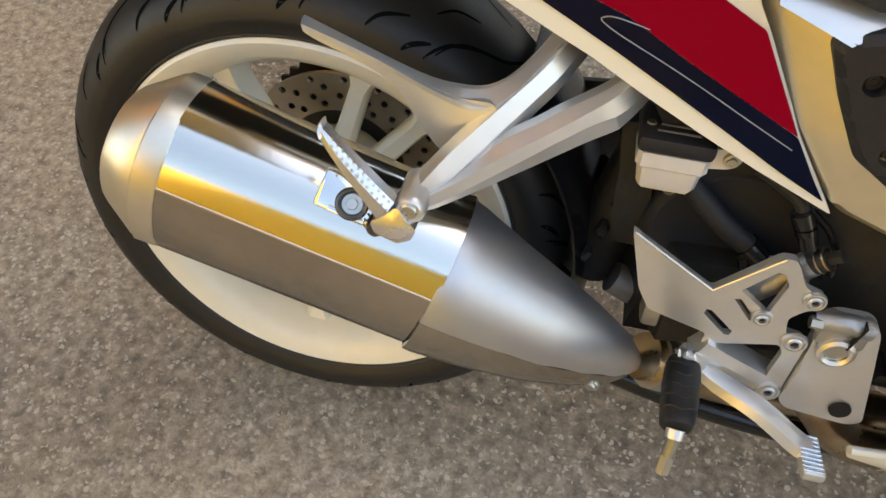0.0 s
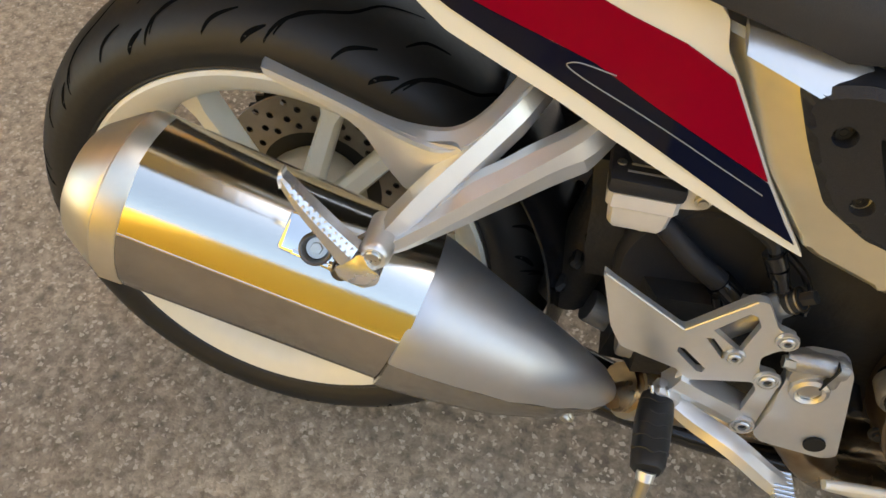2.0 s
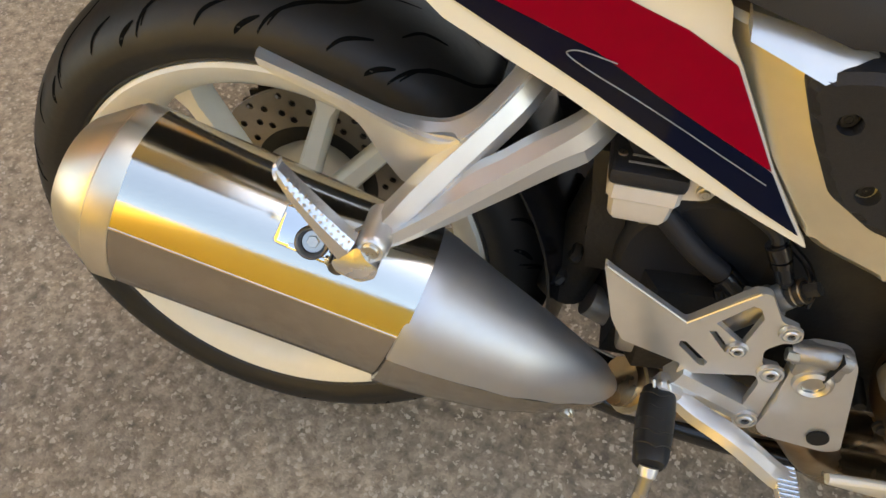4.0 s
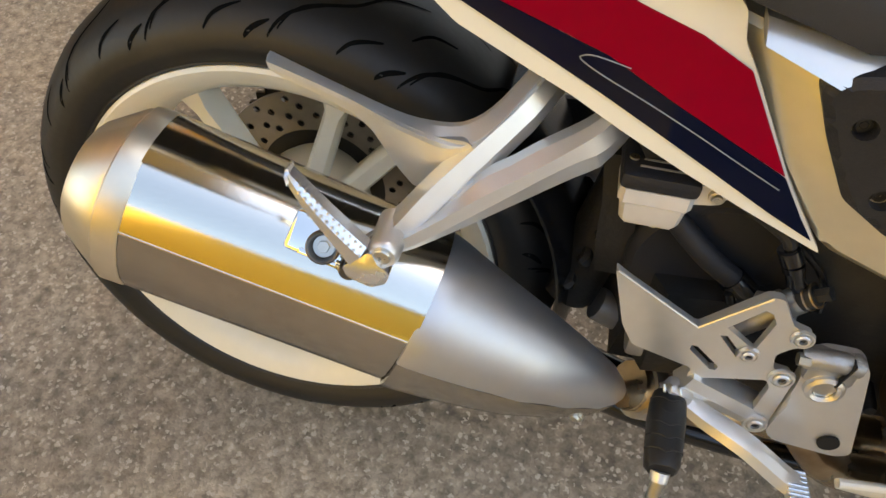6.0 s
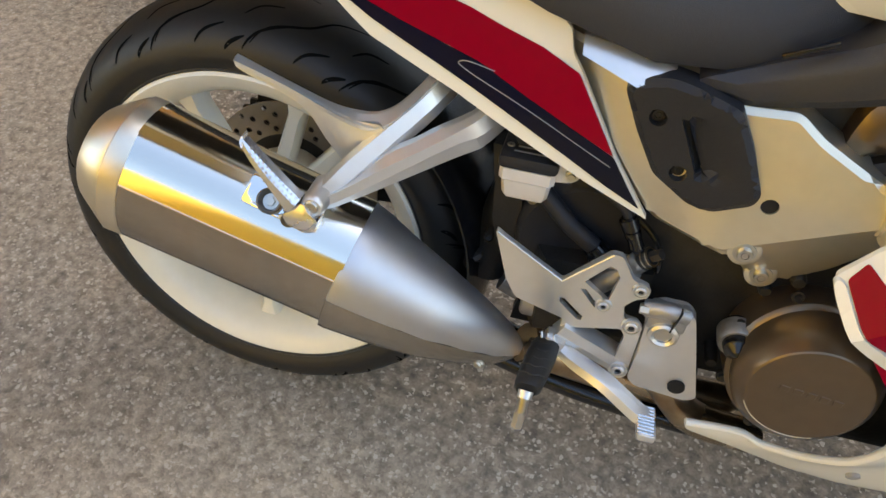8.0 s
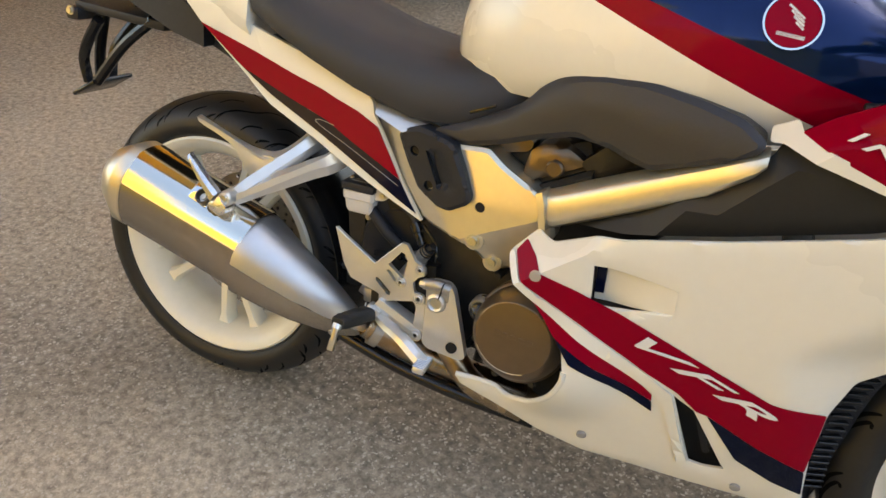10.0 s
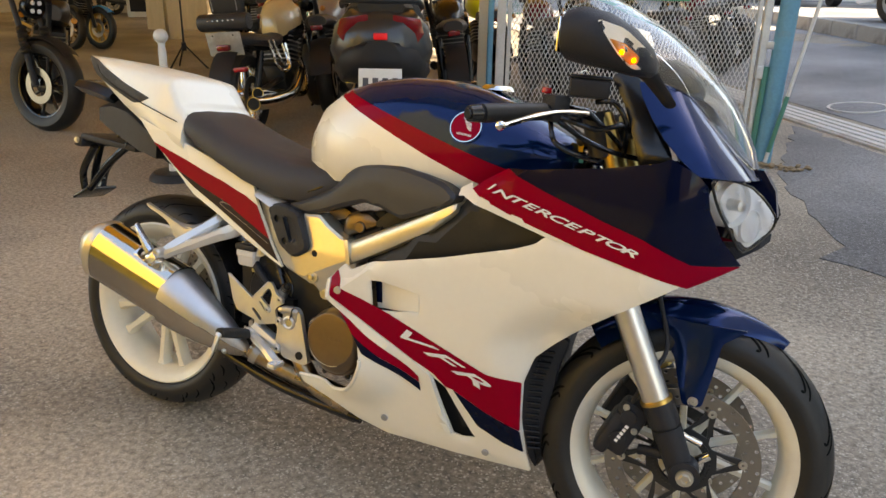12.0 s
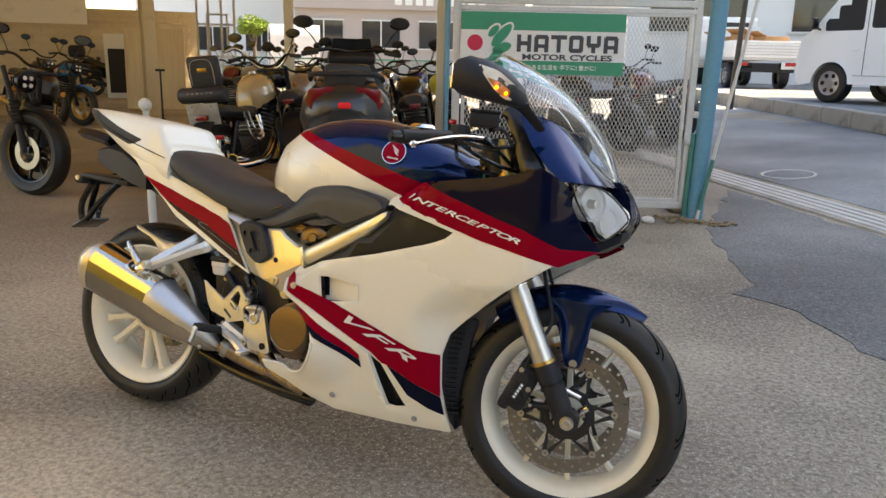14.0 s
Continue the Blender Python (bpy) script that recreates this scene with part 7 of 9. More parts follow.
part("fork_cap", rod((1.262, -0.128, 0.840), (1.206, -0.126, 0.962), 0.0235), "gold", bars, "gold anodised fork top")
part("fork_cap", rod((1.24, 0.120, 0.840), (1.182, 0.124, 0.962), 0.0235), "gold", bars)
for pts in ([(1.205, -0.22, 0.965), (1.245, -0.20, 0.930), (1.26, -0.14, 0.90), (1.25, -0.06, 0.88)], [(1.15, -0.235, 0.945), (1.205, -0.235, 0.915), (1.26, -0.21, 0.895), (1.31, -0.15, 0.885)],
            [(1.16, -0.24, 0.950), (1.23, -0.245, 0.935), (1.275, -0.22, 0.945), (1.30, -0.16, 0.92)], [(1.14, -0.24, 0.94), (1.16, -0.265, 0.905), (1.20, -0.26, 0.885), (1.24, -0.20, 0.875)],
            [(1.215, -0.21, 0.985), (1.255, -0.225, 0.985), (1.28, -0.215, 0.945), (1.27, -0.17, 0.89)]):
    part("cable", hose(pts, 0.005, 8), "blackg", bars)
part("tag", box(0.001, 0.050, 0.03, (1.165, -0.10, 0.90), 0.0004, (0, 0, 30), 1), "yellow", bars, "yellow and green key tag")
part("tag", box(0.0012, 0.050, 0.018, (1.168, -0.10, 0.872), 0.0004, (0, 0, 30), 1), "green", bars)
for s in (-1, 1):
    mir = thing("wing_mirror", "", "", pose(0, 0, 0))
    mir.parent = bike
    rows = []
    for x, y, z, hy, hz in ((1.196, 0.380, 1.082, 0.050, 0.030), (1.202, 0.380, 1.085, 0.062, 0.040), (1.225, 0.378, 1.086, 0.067, 0.046), (1.265, 0.372, 1.080, 0.067, 0.045), (1.305, 0.360, 1.066, 0.058, 0.038), (1.332, 0.345, 1.052, 0.036, 0.024), (1.342, 0.335, 1.046, 0.012, 0.010)):
        rows.append([(x, s * (y + hy * math.copysign(abs(math.cos(q)) ** 0.75, math.cos(q))), z + hz * math.copysign(abs(math.sin(q)) ** 0.8, math.sin(q))) for q in np.linspace(0, 2 * math.pi, 20, endpoint=False)])
    part("mirror_shell", loft(rows), "blackp", mir, "black mirror housing with built-in indicator")
    part("mirror_glass", box(0.004, 0.096, 0.056, (1.1945, s * 0.380, 1.082), 0.0015), "mirror", mir)
    part("mirror_stalk", loft([[(x + a * math.cos(q), s * (y + b * math.sin(q) * 0.6), z + b * math.sin(q)) for q in np.linspace(0, 2 * math.pi, 12, endpoint=False)] for x, y, z, a, b in ((1.356, 0.252, 0.992, 0.012, 0.008), (1.345, 0.270, 1.008, 0.013, 0.010), (1.324, 0.305, 1.036, 0.015, 0.013), (1.300, 0.335, 1.052, 0.018, 0.015))]), "blackp", mir)
    lens_out = [(1.256, 1.108), (1.300, 1.097), (1.338, 1.064), (1.337, 1.042), (1.316, 1.034), (1.293, 1.058)]
    lens_d = lambda x, z: float(np.interp(x, [1.25, 1.28, 1.305, 1.325, 1.342], [0.446, 0.434, 0.416, 0.390, 0.345])) - 5.0 * (z - 1.066) ** 2
    lx = part("indicator_lens", plate(lens_out, lens_d, 0.003, side=s, soft=0.003, step=0.012, lift=0.006, corner=0.010), "amberlens", mir, "clear indicator lens with lit amber bulb")
    lx.visible_shadow = False
    part("indicator_back", plate(lens_out, lens_d, 0.003, side=s, soft=0.001, lift=0.0005, corner=0.010, step=0.012), "reflector", mir)
    cx, cz = 1.302, 1.066
    bowl_out = [(cx + 0.002 + (x - cx) * 0.52, cz - 0.008 + (z - cz) * 0.50) for x, z in lens_out]
    part("amber_bowl", plate(bowl_out, lambda x, z: lens_d(x, z) + 0.0022 - 0.0012 * math.sin(420 * x + 260 * z), 0.001, side=s, soft=0, corner=0.004, step=0.005), "amberp", mir, "amber reflector of the indicator")
    for bx, bz in ((1.300, 1.060), (1.316, 1.050)):
        part("amber_bulb", moved(lathe([(0.0005, -0.0035), (0.003, -0.0025), (0.0042, 0.0), (0.003, 0.002), (0.0005, 0.003)], 12), pose(bx, s * (lens_d(bx, bz) + 0.0025), bz)), "amber", mir)

# ---- gate, sign and posts ----
GA, GB = Vector((-0.47, 3.72, 0)), Vector((1.17, 4.42, 0))
gate_w = (GB - GA).length
gate_m = Matrix.Translation(GA) @ Matrix.Rotation(math.atan2(GB.y - GA.y, GB.x - GA.x), 4, "Z")
gate = thing("mesh_gate", "weathered grey steel gate with expanded metal mesh", "gate", gate_m)
for x, w in ((0.0, 0.06), (gate_w, 0.05)):
    part("stile", box(w, 0.04, 2.15, (x, 0, 1.15), 0.004, seg=1), "galv", gate)
for z, h in ((0.10, 0.05), (1.545, 0.035), (1.60, 0.05), (2.20, 0.05)):
    part("rail", box(gate_w, 0.04, h, (gate_w / 2, 0, z), 0.004, seg=1), "galv", gate)
for x in (0.055, gate_w - 0.055):
    part("inner_stile", box(0.028, 0.025, 1.42, (x, -0.004, 0.83), 0.003, seg=1), "galv", gate)
part("inner_rail", box(gate_w - 0.1, 0.025, 0.028, (gate_w / 2, -0.004, 1.52), 0.003, seg=1), "galv", gate)
part("inner_rail", box(gate_w - 0.1, 0.025, 0.028, (gate_w / 2, -0.004, 0.14), 0.003, seg=1), "galv", gate)
wires = bmesh.new()


def lattice(bm, x0, x1, z0, z1, px, pz, w, t):
    """Expanded metal: two sets of slanting strands clipped to a rectangle."""
    k = pz / px
    for sgn in (1, -1):
        c0 = z0 - (k * x1 if sgn > 0 else -k * x0)
        c1 = z1 - (k * x0 if sgn > 0 else -k * x1)
        c = math.floor(c0 / pz) * pz
        while c < c1:
            xa, xb = sorted(((z0 - c) / (k * sgn), (z1 - c) / (k * sgn)))
            xa, xb = max(xa, x0), min(xb, x1)
            if xb - xa > 0.01:
                za, zb = c + sgn * k * xa, c + sgn * k * xb
                ends = []
                for x, z in ((xa, za), (xb, zb)):
                    ends.append([bm.verts.new((x, sgn * t * 0.2 + y, z + d)) for y, d in ((-t, -w), (t, -w), (t, w), (-t, w))])
                for i in range(4):
                    bm.faces.new((ends[0][i], ends[0][(i + 1) % 4], ends[1][(i + 1) % 4], ends[1][i]))
            c += pz


lattice(wires, 0.07, gate_w - 0.07, 0.155, 1.505, 0.030, 0.060, 0.0048, 0.0014)
tagged(part("mesh_panel", wires, "galv", gate, "expanded metal mesh", smooth=False), kind="stuff")
part("latch", box(0.05, 0.03, 0.09, (gate_w - 0.01, -0.03, 0.62), 0.006), "galv", gate)
sign = thing("shop_sign", "green and white shop sign board hung on the gate", "sign", gate_m @ pose(0.635, -0.045, 1.295))
SW, SH = 1.215, 0.445
part("board", box(SW, 0.008, SH, (0, 0, 0), 0.002, seg=1), "signw", sign)
part("green_band", box(SW - 0.002, 0.004, 0.128, (0, -0.0045, SH / 2 - 0.065)), "signg", sign)
part("green_band", box(SW - 0.002, 0.004, 0.098, (0, -0.0045, -SH / 2 + 0.050)), "signg", sign)
up = pose(0, -0.0085, 0, 90, 0, 0)
LW, LH, LS = 0.106, 0.124, 0.030
GLYPHS = {"H": ((0, 0, LS, LH), (LW - LS, 0, LS, LH), (LS, 0.046, LW - 2 * LS, LS)), "A": ((0, 0, LS, LH - 0.012), (LW - LS, 0, LS, LH - 0.012), (0.010, LH - LS, LW - 0.020, LS), (LS, 0.030, LW - 2 * LS, 0.026)),
          "T": ((-0.006, LH - LS, LW + 0.012, LS), (LW / 2 - LS / 2, 0, LS, LH - LS)), "O": ((0, 0.010, LS, LH - 0.020), (LW - LS, 0.010, LS, LH - 0.020), (0.010, LH - LS, LW - 0.020, LS), (0.010, 0, LW - 0.020, LS)),
          "Y": ((0, 0.052, LS, LH - 0.052), (LW - LS, 0.052, LS, LH - 0.052), (0.010, 0.040, LW - 0.020, LS), (LW / 2 - LS / 2, 0, LS, 0.042))}
for i, ch in enumerate("HATOYA"):
    x0 = -0.190 + 0.1285 * i
    part("sign_letter", joined(*[box(w, 0.002 + 0.0002 * k, h, (x0 + x + w / 2, -0.0075, -0.060 + z + h / 2), 0.0004, seg=1) for k, (x, z, w, h) in enumerate(GLYPHS[ch])]), "signd", sign, "dark grey painted lettering", smooth=False)
text("MOTOR CYCLES", 0.056, sign, "signd", "sign_letters", pose(0.185, -0.0075, -0.098, 90, 0, 0), width=1.62, bold=0.0018)
for i in range(3):
    part("sign_mark", box(0.030, 0.002, 0.034 - 0.004 * (i % 2), (-0.205 + 0.037 * i, -0.0075, -0.172)), "signw", sign, smooth=False)
text("のある生活を 手軽に! 豊かに!", 0.040, sign, "signw", "sign_letters", pose(0.145, -0.0075, -0.172, 90, 0, 0), "white painted slogan", bold=0.0006)
part("red_dot", moved(lathe([(0.0005, -0.002), (0.056, -0.002), (0.058, 0.002)], 32), pose(-0.50, -0.0062, 0.000)), "signr", sign)


def feather(cx, cz, a, b, turn):
    bm = plate([(a * math.cos(q), b * math.sin(q)) for q in np.linspace(0, 2 * math.pi, 24, endpoint=False)], flat(0), 0.003, soft=0, corner=0, step=0.2)
    return moved(bm, pose(cx, 0, cz, 0, -turn, 0))


for cx, cz, a, b, turn in ((-0.365, 0.085, 0.052, 0.026, 48), (-0.305, 0.055, 0.105, 0.036, 48), (-0.30, -0.035, 0.072, 0.036, 18), (-0.35, -0.10, 0.075, 0.034, 48)):
    part("leaf_shape", moved(feather(cx, cz, a + 0.016, b + 0.014, turn), pose(0, -0.0068, 0)), "signw", sign)
    part("leaf_shape", moved(feather(cx, cz, a, b, turn), pose(0, -0.0095, 0)), "signg", sign)
post = thing("gate_post", "weathered blue round steel gate post", "post", pose(1.275, 4.43, 0, 0, 1.2, 0))
part("post_tube", rod((0, 0, -0.05), (0, 0, 3.1), 0.062, 0.062, 28), "bluepost", post)
part("post_sleeve", rod((-0.075, -0.03, 0.0), (-0.075, -0.03, 0.66), 0.020, 0.020, 14), "greenp", post)
part("hinge", box(0.05, 0.03, 0.05, (-0.07, -0.02, 0.80), 0.006), "galv", post)
solo("thin_blue_pipe", rod((0, 0, 0), (0, 0, 3.1), 0.021, 0.021, 14), "bluepost", "slim light blue steel pipe upright", "pipe", pose(-0.545, 3.71, 0))
solo("cream_post", joined(box(0.075, 0.07, 3.1, (0, 0, 1.55), 0.006, seg=1), box(0.02, 0.09, 3.1, (0.05, 0.0, 1.55), 0.003, seg=1)), "cream", "cream painted steel canopy post", "post", pose(-0.66, 3.86, 0, 0, 0, 24))
solo("cream_post", box(0.10, 0.10, 3.1, (0, 0, 1.55), 0.008, seg=1), "cream", "cream painted steel post in the crowded row", "post", pose(-3.62, 6.05, 0, 0, 0, 24))
pole = thing("leaning_pole", "white pole with green foot leaning on the gate post", "pole", pose(0, 0, 0))
pa, pb = Vector((1.300, 4.36, 0.0)), Vector((1.62, 4.34, 1.95))
part("white_foot", rod(pa, pa.lerp(pb, 0.045), 0.013, 0.013, 12), "stick", pole)
part("green_sleeve", rod(pa.lerp(pb, 0.045), pa.lerp(pb, 0.245), 0.0155, 0.0155, 12), "greenp", pole)
part("white_shaft", rod(pa.lerp(pb, 0.245), pb, 0.013, 0.012, 12), "stick", pole)
random.seed(4)
rub = bmesh.new()
for i in range(160):
    a, r = random.uniform(0, 6.28), random.random() ** 1.5 * 0.26
    s = random.uniform(0.006, 0.022)
    one = bmesh.ops.create_icosphere(rub, subdivisions=1, radius=s)["verts"]
    bmesh.ops.scale(rub, vec=(1, random.uniform(0.5, 1), random.uniform(0.4, 0.7)), verts=one)
    bmesh.ops.translate(rub, vec=(1.26 + r * 1.4 * math.cos(a), 4.28 + r * 0.6 * math.sin(a), 0.008 + s * 0.4), verts=one)
solo("leaf_litter", rub, "dust", "dry brown litter and grit at the post foot", "debris", kind="stuff")
for x, y, r in ((0.98, 4.10, 0.055), (1.16, 4.72, 0.14)):
    rock = bmesh.new()
    bmesh.ops.create_icosphere(rock, subdivisions=2, radius=r)
    for v in rock.verts:
        v.co *= 1 + 0.18 * noise.noise(v.co * 22)
        v.co.z *= 0.55
    solo("stone", rock, "conc", "rough grey concrete lump on the asphalt", "stone", pose(x, y, r * 0.38))

# stanchion behind the tail
st = thing("stanchion", "white pole with a ball top on a black round base", "stanchion", pose(-1.90, 2.02, 0))
part("base", moved(lathe([(0.001, -0.05), (0.05, -0.05), (0.12, -0.045), (0.145, -0.02), (0.15, 0.0), (0.001, 0.0)], 32), pose(0, 0, 0, -90, 0, 0) @ pose(0, 0, 0, 0, 0, 0)), "blackp", st)
part("pole", rod((0, 0, 0.03), (0, 0, 0.78), 0.028, 0.022, 18), "stick", st)
part("neck", rod((0, 0, 0.76), (0, 0, 0.81), 0.016, 0.022, 18), "stick", st)
ball = bmesh.new()
bmesh.ops.create_uvsphere(ball, u_segments=20, v_segments=12, radius=0.042)
part("ball", moved(ball, pose(0, 0, 0.845)), "stick", st)

# ---- vehicles parked round the yard ----
def wheel(parent, x, R, r, w, rim_mat, spokes=8, y=0.0, disc=True, turn=0):
    wo = thing("wheel", "", "", pose(x, y, R, 0, 0, turn))
    wo.parent = parent
    h = w / 2
    prof = [(r, -h * 0.75), (r + (R - r) * 0.3, -h * 0.95), (r + (R - r) * 0.62, -h), (R - (R - r) * 0.14, -h * 0.75), (R, -h * 0.35), (R, h * 0.35), (R - (R - r) * 0.14, h * 0.75), (r + (R - r) * 0.62, h), (r + (R - r) * 0.3, h * 0.95), (r, h * 0.75)]
    part("tyre", lathe(prof, 48, True), "rubber", wo)
    part("rim", lathe([(r + 0.008, -h * 0.78), (r - 0.012, -h * 0.7), (r - 0.022, -h * 0.2), (r - 0.022, h * 0.2), (r - 0.012, h * 0.7), (r + 0.008, h * 0.78), (r - 0.004, 0)], 48, True), rim_mat, wo)
    for i in range(spokes):
        part("spoke", moved(spoke(0.04, r - 0.014, 0.022, 0.016, 0.028, 0.026), Matrix.Rotation(2 * math.pi * i / spokes + 0.2, 4, "Y")), rim_mat, wo)
    part("hub", lathe([(0.012, -h * 0.8), (0.05, -h * 0.7), (0.055, 0), (0.05, h * 0.7), (0.012, h * 0.8)], 24), rim_mat, wo)
    if disc:
        part("brake_disc", lathe([(0.08, -h * 0.72 - 0.02), (0.135, -h * 0.72 - 0.02), (0.135, -h * 0.72 - 0.015), (0.08, -h * 0.72 - 0.015)], 36, True), "disc", wo)
    return wo


def body(name, parent, material, stations, prof=((-0.85, 0), (-1, 0.35), (-0.9, 0.7), (-0.6, 0.93), (0, 1.0)), label=""):
    """A rounded shell over stations of x, half width, top and bottom."""
    full = list(prof) + [(-a, b) for a, b in reversed(prof[:-1])]
    return part(name, loft([[(x, a * hw, bot + b * (top - bot)) for a, b in full] for x, hw, top, bot in stations]), material, parent, label, angle=50)


def mirrors(parent, x, y, z, h=0.16, r=0.055, out=0.07):
    for s in (-1, 1):
        part("mirror_stem", hose([(x, s * y, z), (x + 0.01, s * (y + out * 0.5), z + h * 0.6), (x, s * (y + out), z + h)], 0.005, 6), "blackg", parent)
        part("mirror_head", moved(lathe([(0.001, -0.012), (r * 0.8, -0.012), (r, 0.0), (r * 0.8, 0.012), (0.001, 0.014)], 18), pose(x, s * (y + out), z + h + r * 0.7, 0, 0, 90) @ Matrix.Diagonal((1.3, 1, 0.8, 1))), "blackg", parent)


def roadster(name, label, m, tank_mat, wb=1.42, R=0.32, fat=0.13, seat_z=0.78, bar_z=1.05, bar_w=0.38, rim_mat="blackg", fender_mat="blackp", steer_by=0, lamp=True, plate_on=False, group="", lift=0.0):
    """An upright motorcycle without fairing, rear axle at x = 0, heading +x."""
    b = thing(name, label, "motorcycle", m, group)
    wheel(b, 0, R, R * 0.68, fat * 1.1, rim_mat)
    wheel(b, wb, R, R * 0.70, fat, rim_mat, turn=steer_by)
    steer = Matrix.Translation((wb, 0, 0)) @ Matrix.Rotation(radians(steer_by), 4, "Z") @ Matrix.Translation((-wb, 0, 0))
    for s in (-1, 1):
        part("fork_leg", joined(rod((wb, s * 0.10, R), (wb - 0.13, s * 0.10, R + 0.33), 0.026, 0.026, 14), rod((wb - 0.12, s * 0.10, R + 0.30), (wb - 0.29, s * 0.10, bar_z - 0.05), 0.021, 0.021, 14)), "blackp", b).matrix_local = steer
        boot_a, boot_b = Vector((wb - 0.09, s * 0.10, R + 0.22)), Vector((wb - 0.16, s * 0.10, R + 0.42))
        part("fork_boot", loft([[boot_a.lerp(boot_b, k / 14) + Vector((r * math.cos(u) * 0.94, r * math.sin(u), r * math.cos(u) * 0.33)) for u in np.linspace(0, 2 * math.pi, 14, endpoint=False)] for k, r in enumerate([0.030] + [0.041, 0.032] * 7)]), "rubber", b, angle=60).matrix_local = steer
        part("shock", rod((0.02, s * 0.11, R + 0.04), (0.14, s * 0.12, seat_z - 0.08), 0.028, 0.028, 12), "blackg", b)
        part("swingarm", rod((0, s * 0.10, R), (0.48, s * 0.11, R + 0.06), 0.02, 0.024, 10), "blackp", b)
        part("grip", rod((wb - 0.36, s * (bar_w - 0.11), bar_z + 0.05), (wb - 0.40, s * bar_w, bar_z + 0.04), 0.017, 0.017, 12), "rubber", b)
        part("indicator", moved(lathe([(0.0005, -0.03), (0.018, -0.024), (0.024, 0), (0.018, 0.016), (0.0005, 0.02)], 14), pose(wb - 0.16, s * 0.18, bar_z - 0.22, 0, 0, 90)), "amberp", b)
    part("handlebar", hose([(wb - 0.40, -bar_w, bar_z + 0.04), (wb - 0.34, -bar_w * 0.55, bar_z + 0.06), (wb - 0.29, -0.08, bar_z - 0.02), (wb - 0.29, 0.08, bar_z - 0.02), (wb - 0.34, bar_w * 0.55, bar_z + 0.06), (wb - 0.40, bar_w, bar_z + 0.04)], 0.012, 10), "blackg", b)
    part("yoke", box(0.09, 0.26, 0.03, (wb - 0.27, 0, bar_z - 0.07), 0.01), "blackp", b)
    if lamp:
        part("headlight", moved(joined(lathe([(0.001, 0.11), (0.05, 0.10), (0.085, 0.05), (0.095, 0.0), (0.09, -0.012), (0.08, -0.014), (0.001, -0.02)], 28)), pose(wb - 0.14, 0, bar_z - 0.15, 0, 0, 90)), "blackg", b).matrix_local = steer
        for q in range(4):
            part("led", moved(lathe([(0.0005, -0.006), (0.016, -0.004), (0.018, 0.004)], 12), pose(wb - 0.118, 0.03 * (1 if q % 2 else -1), bar_z - 0.15 + 0.03 * (1 if q > 1 else -1), 0, 0, 90)), "reflector", b).matrix_local = steer
    body("fuel_tank", b, tank_mat, [(x, w, seat_z + lift + a, seat_z + b) for x, w, a, b in ((0.62, 0.07, 0.09, -0.06), (0.70, 0.12, 0.16, -0.05), (0.84, 0.155, 0.21, -0.03), (0.98, 0.15, 0.20, 0.0), (1.06, 0.09, 0.14, 0.02))])
    body("seat", b, "seat", [(-0.12, 0.08, seat_z + 0.07, seat_z - 0.01), (0.0, 0.12, seat_z + 0.08, seat_z - 0.02), (0.25, 0.14, seat_z + 0.05, seat_z - 0.04), (0.48, 0.13, seat_z + 0.01, seat_z - 0.07), (0.66, 0.09, seat_z + 0.04, seat_z - 0.05)])
    part("crankcase", box(0.36, 0.30, 0.24, (0.66, 0, R + 0.05), 0.05), "engine", b)
    part("cylinder", box(0.20, 0.24, 0.26, (0.80, 0, R + 0.27), 0.03, (0, 12, 0)), "engine", b)
    for i in range(6):
        part("cooling_fin", box(0.22, 0.27, 0.008, (0.775 + 0.008 * i, 0, R + 0.18 + 0.035 * i), 0.002, (0, 12, 0), 1), "cast", b)
    part("exhaust", hose([(0.88, -0.10, R + 0.25), (0.93, -0.13, R + 0.05), (0.80, -0.16, R - 0.10), (0.40, -0.18, R - 0.06), (-0.15, -0.19, R + 0.02)], 0.03, 14, 6, 1, [0.022, 0.022, 0.026, 0.045, 0.045]), "chrome", b)
    part("pipe_mouth", rod((-0.149, -0.19, R + 0.02), (-0.156, -0.19, R + 0.021), 0.036, 0.036, 16), "hole", b)
    part("front_mudguard", thick(sheet([[((R + 0.03) * math.cos(a) + wb, 0.065 * k, R + (R + 0.03 - 0.022 * abs(k) ** 2) * math.sin(a)) for k in np.linspace(-1, 1, 7)] for a in np.linspace(radians(48), radians(128), 14)]), 0.004), fender_mat, b).matrix_local = steer
    part("rear_mudguard", thick(sheet([[((R + 0.05) * math.cos(a), 0.085 * k, R + (R + 0.05 - 0.012 * abs(k) ** 2) * math.sin(a)) for k in np.linspace(-1, 1, 7)] for a in np.linspace(radians(60), radians(165), 12)]), 0.004), "blackp", b)
    part("frame_tube", hose([(1.10, 0, bar_z - 0.10), (0.90, 0, seat_z - 0.02), (0.55, 0, seat_z - 0.08), (0.10, 0, seat_z - 0.04)], 0.022, 10), "blackp", b)
    part("down_tube", hose([(1.10, 0, bar_z - 0.12), (0.98, 0, R + 0.10), (0.80, 0, R - 0.12), (0.45, 0, R - 0.10)], 0.02, 10), "blackp", b)
    part("tail_lamp", box(0.05, 0.10, 0.045, (-0.20, 0, seat_z - 0.02), 0.012), "taildark", b)
    mirrors(b, wb - 0.35, bar_w - 0.14, bar_z + 0.05)
    if plate_on:
        part("number_plate", box(0.006, 0.23, 0.125, (-0.30, 0, seat_z - 0.20), 0.002), "plate", b)
    part("side_stand", rod((0.55, 0.13, R - 0.08), (0.50, 0.26, 0.01), 0.012, 0.012, 8), "blackp", b)
    return b


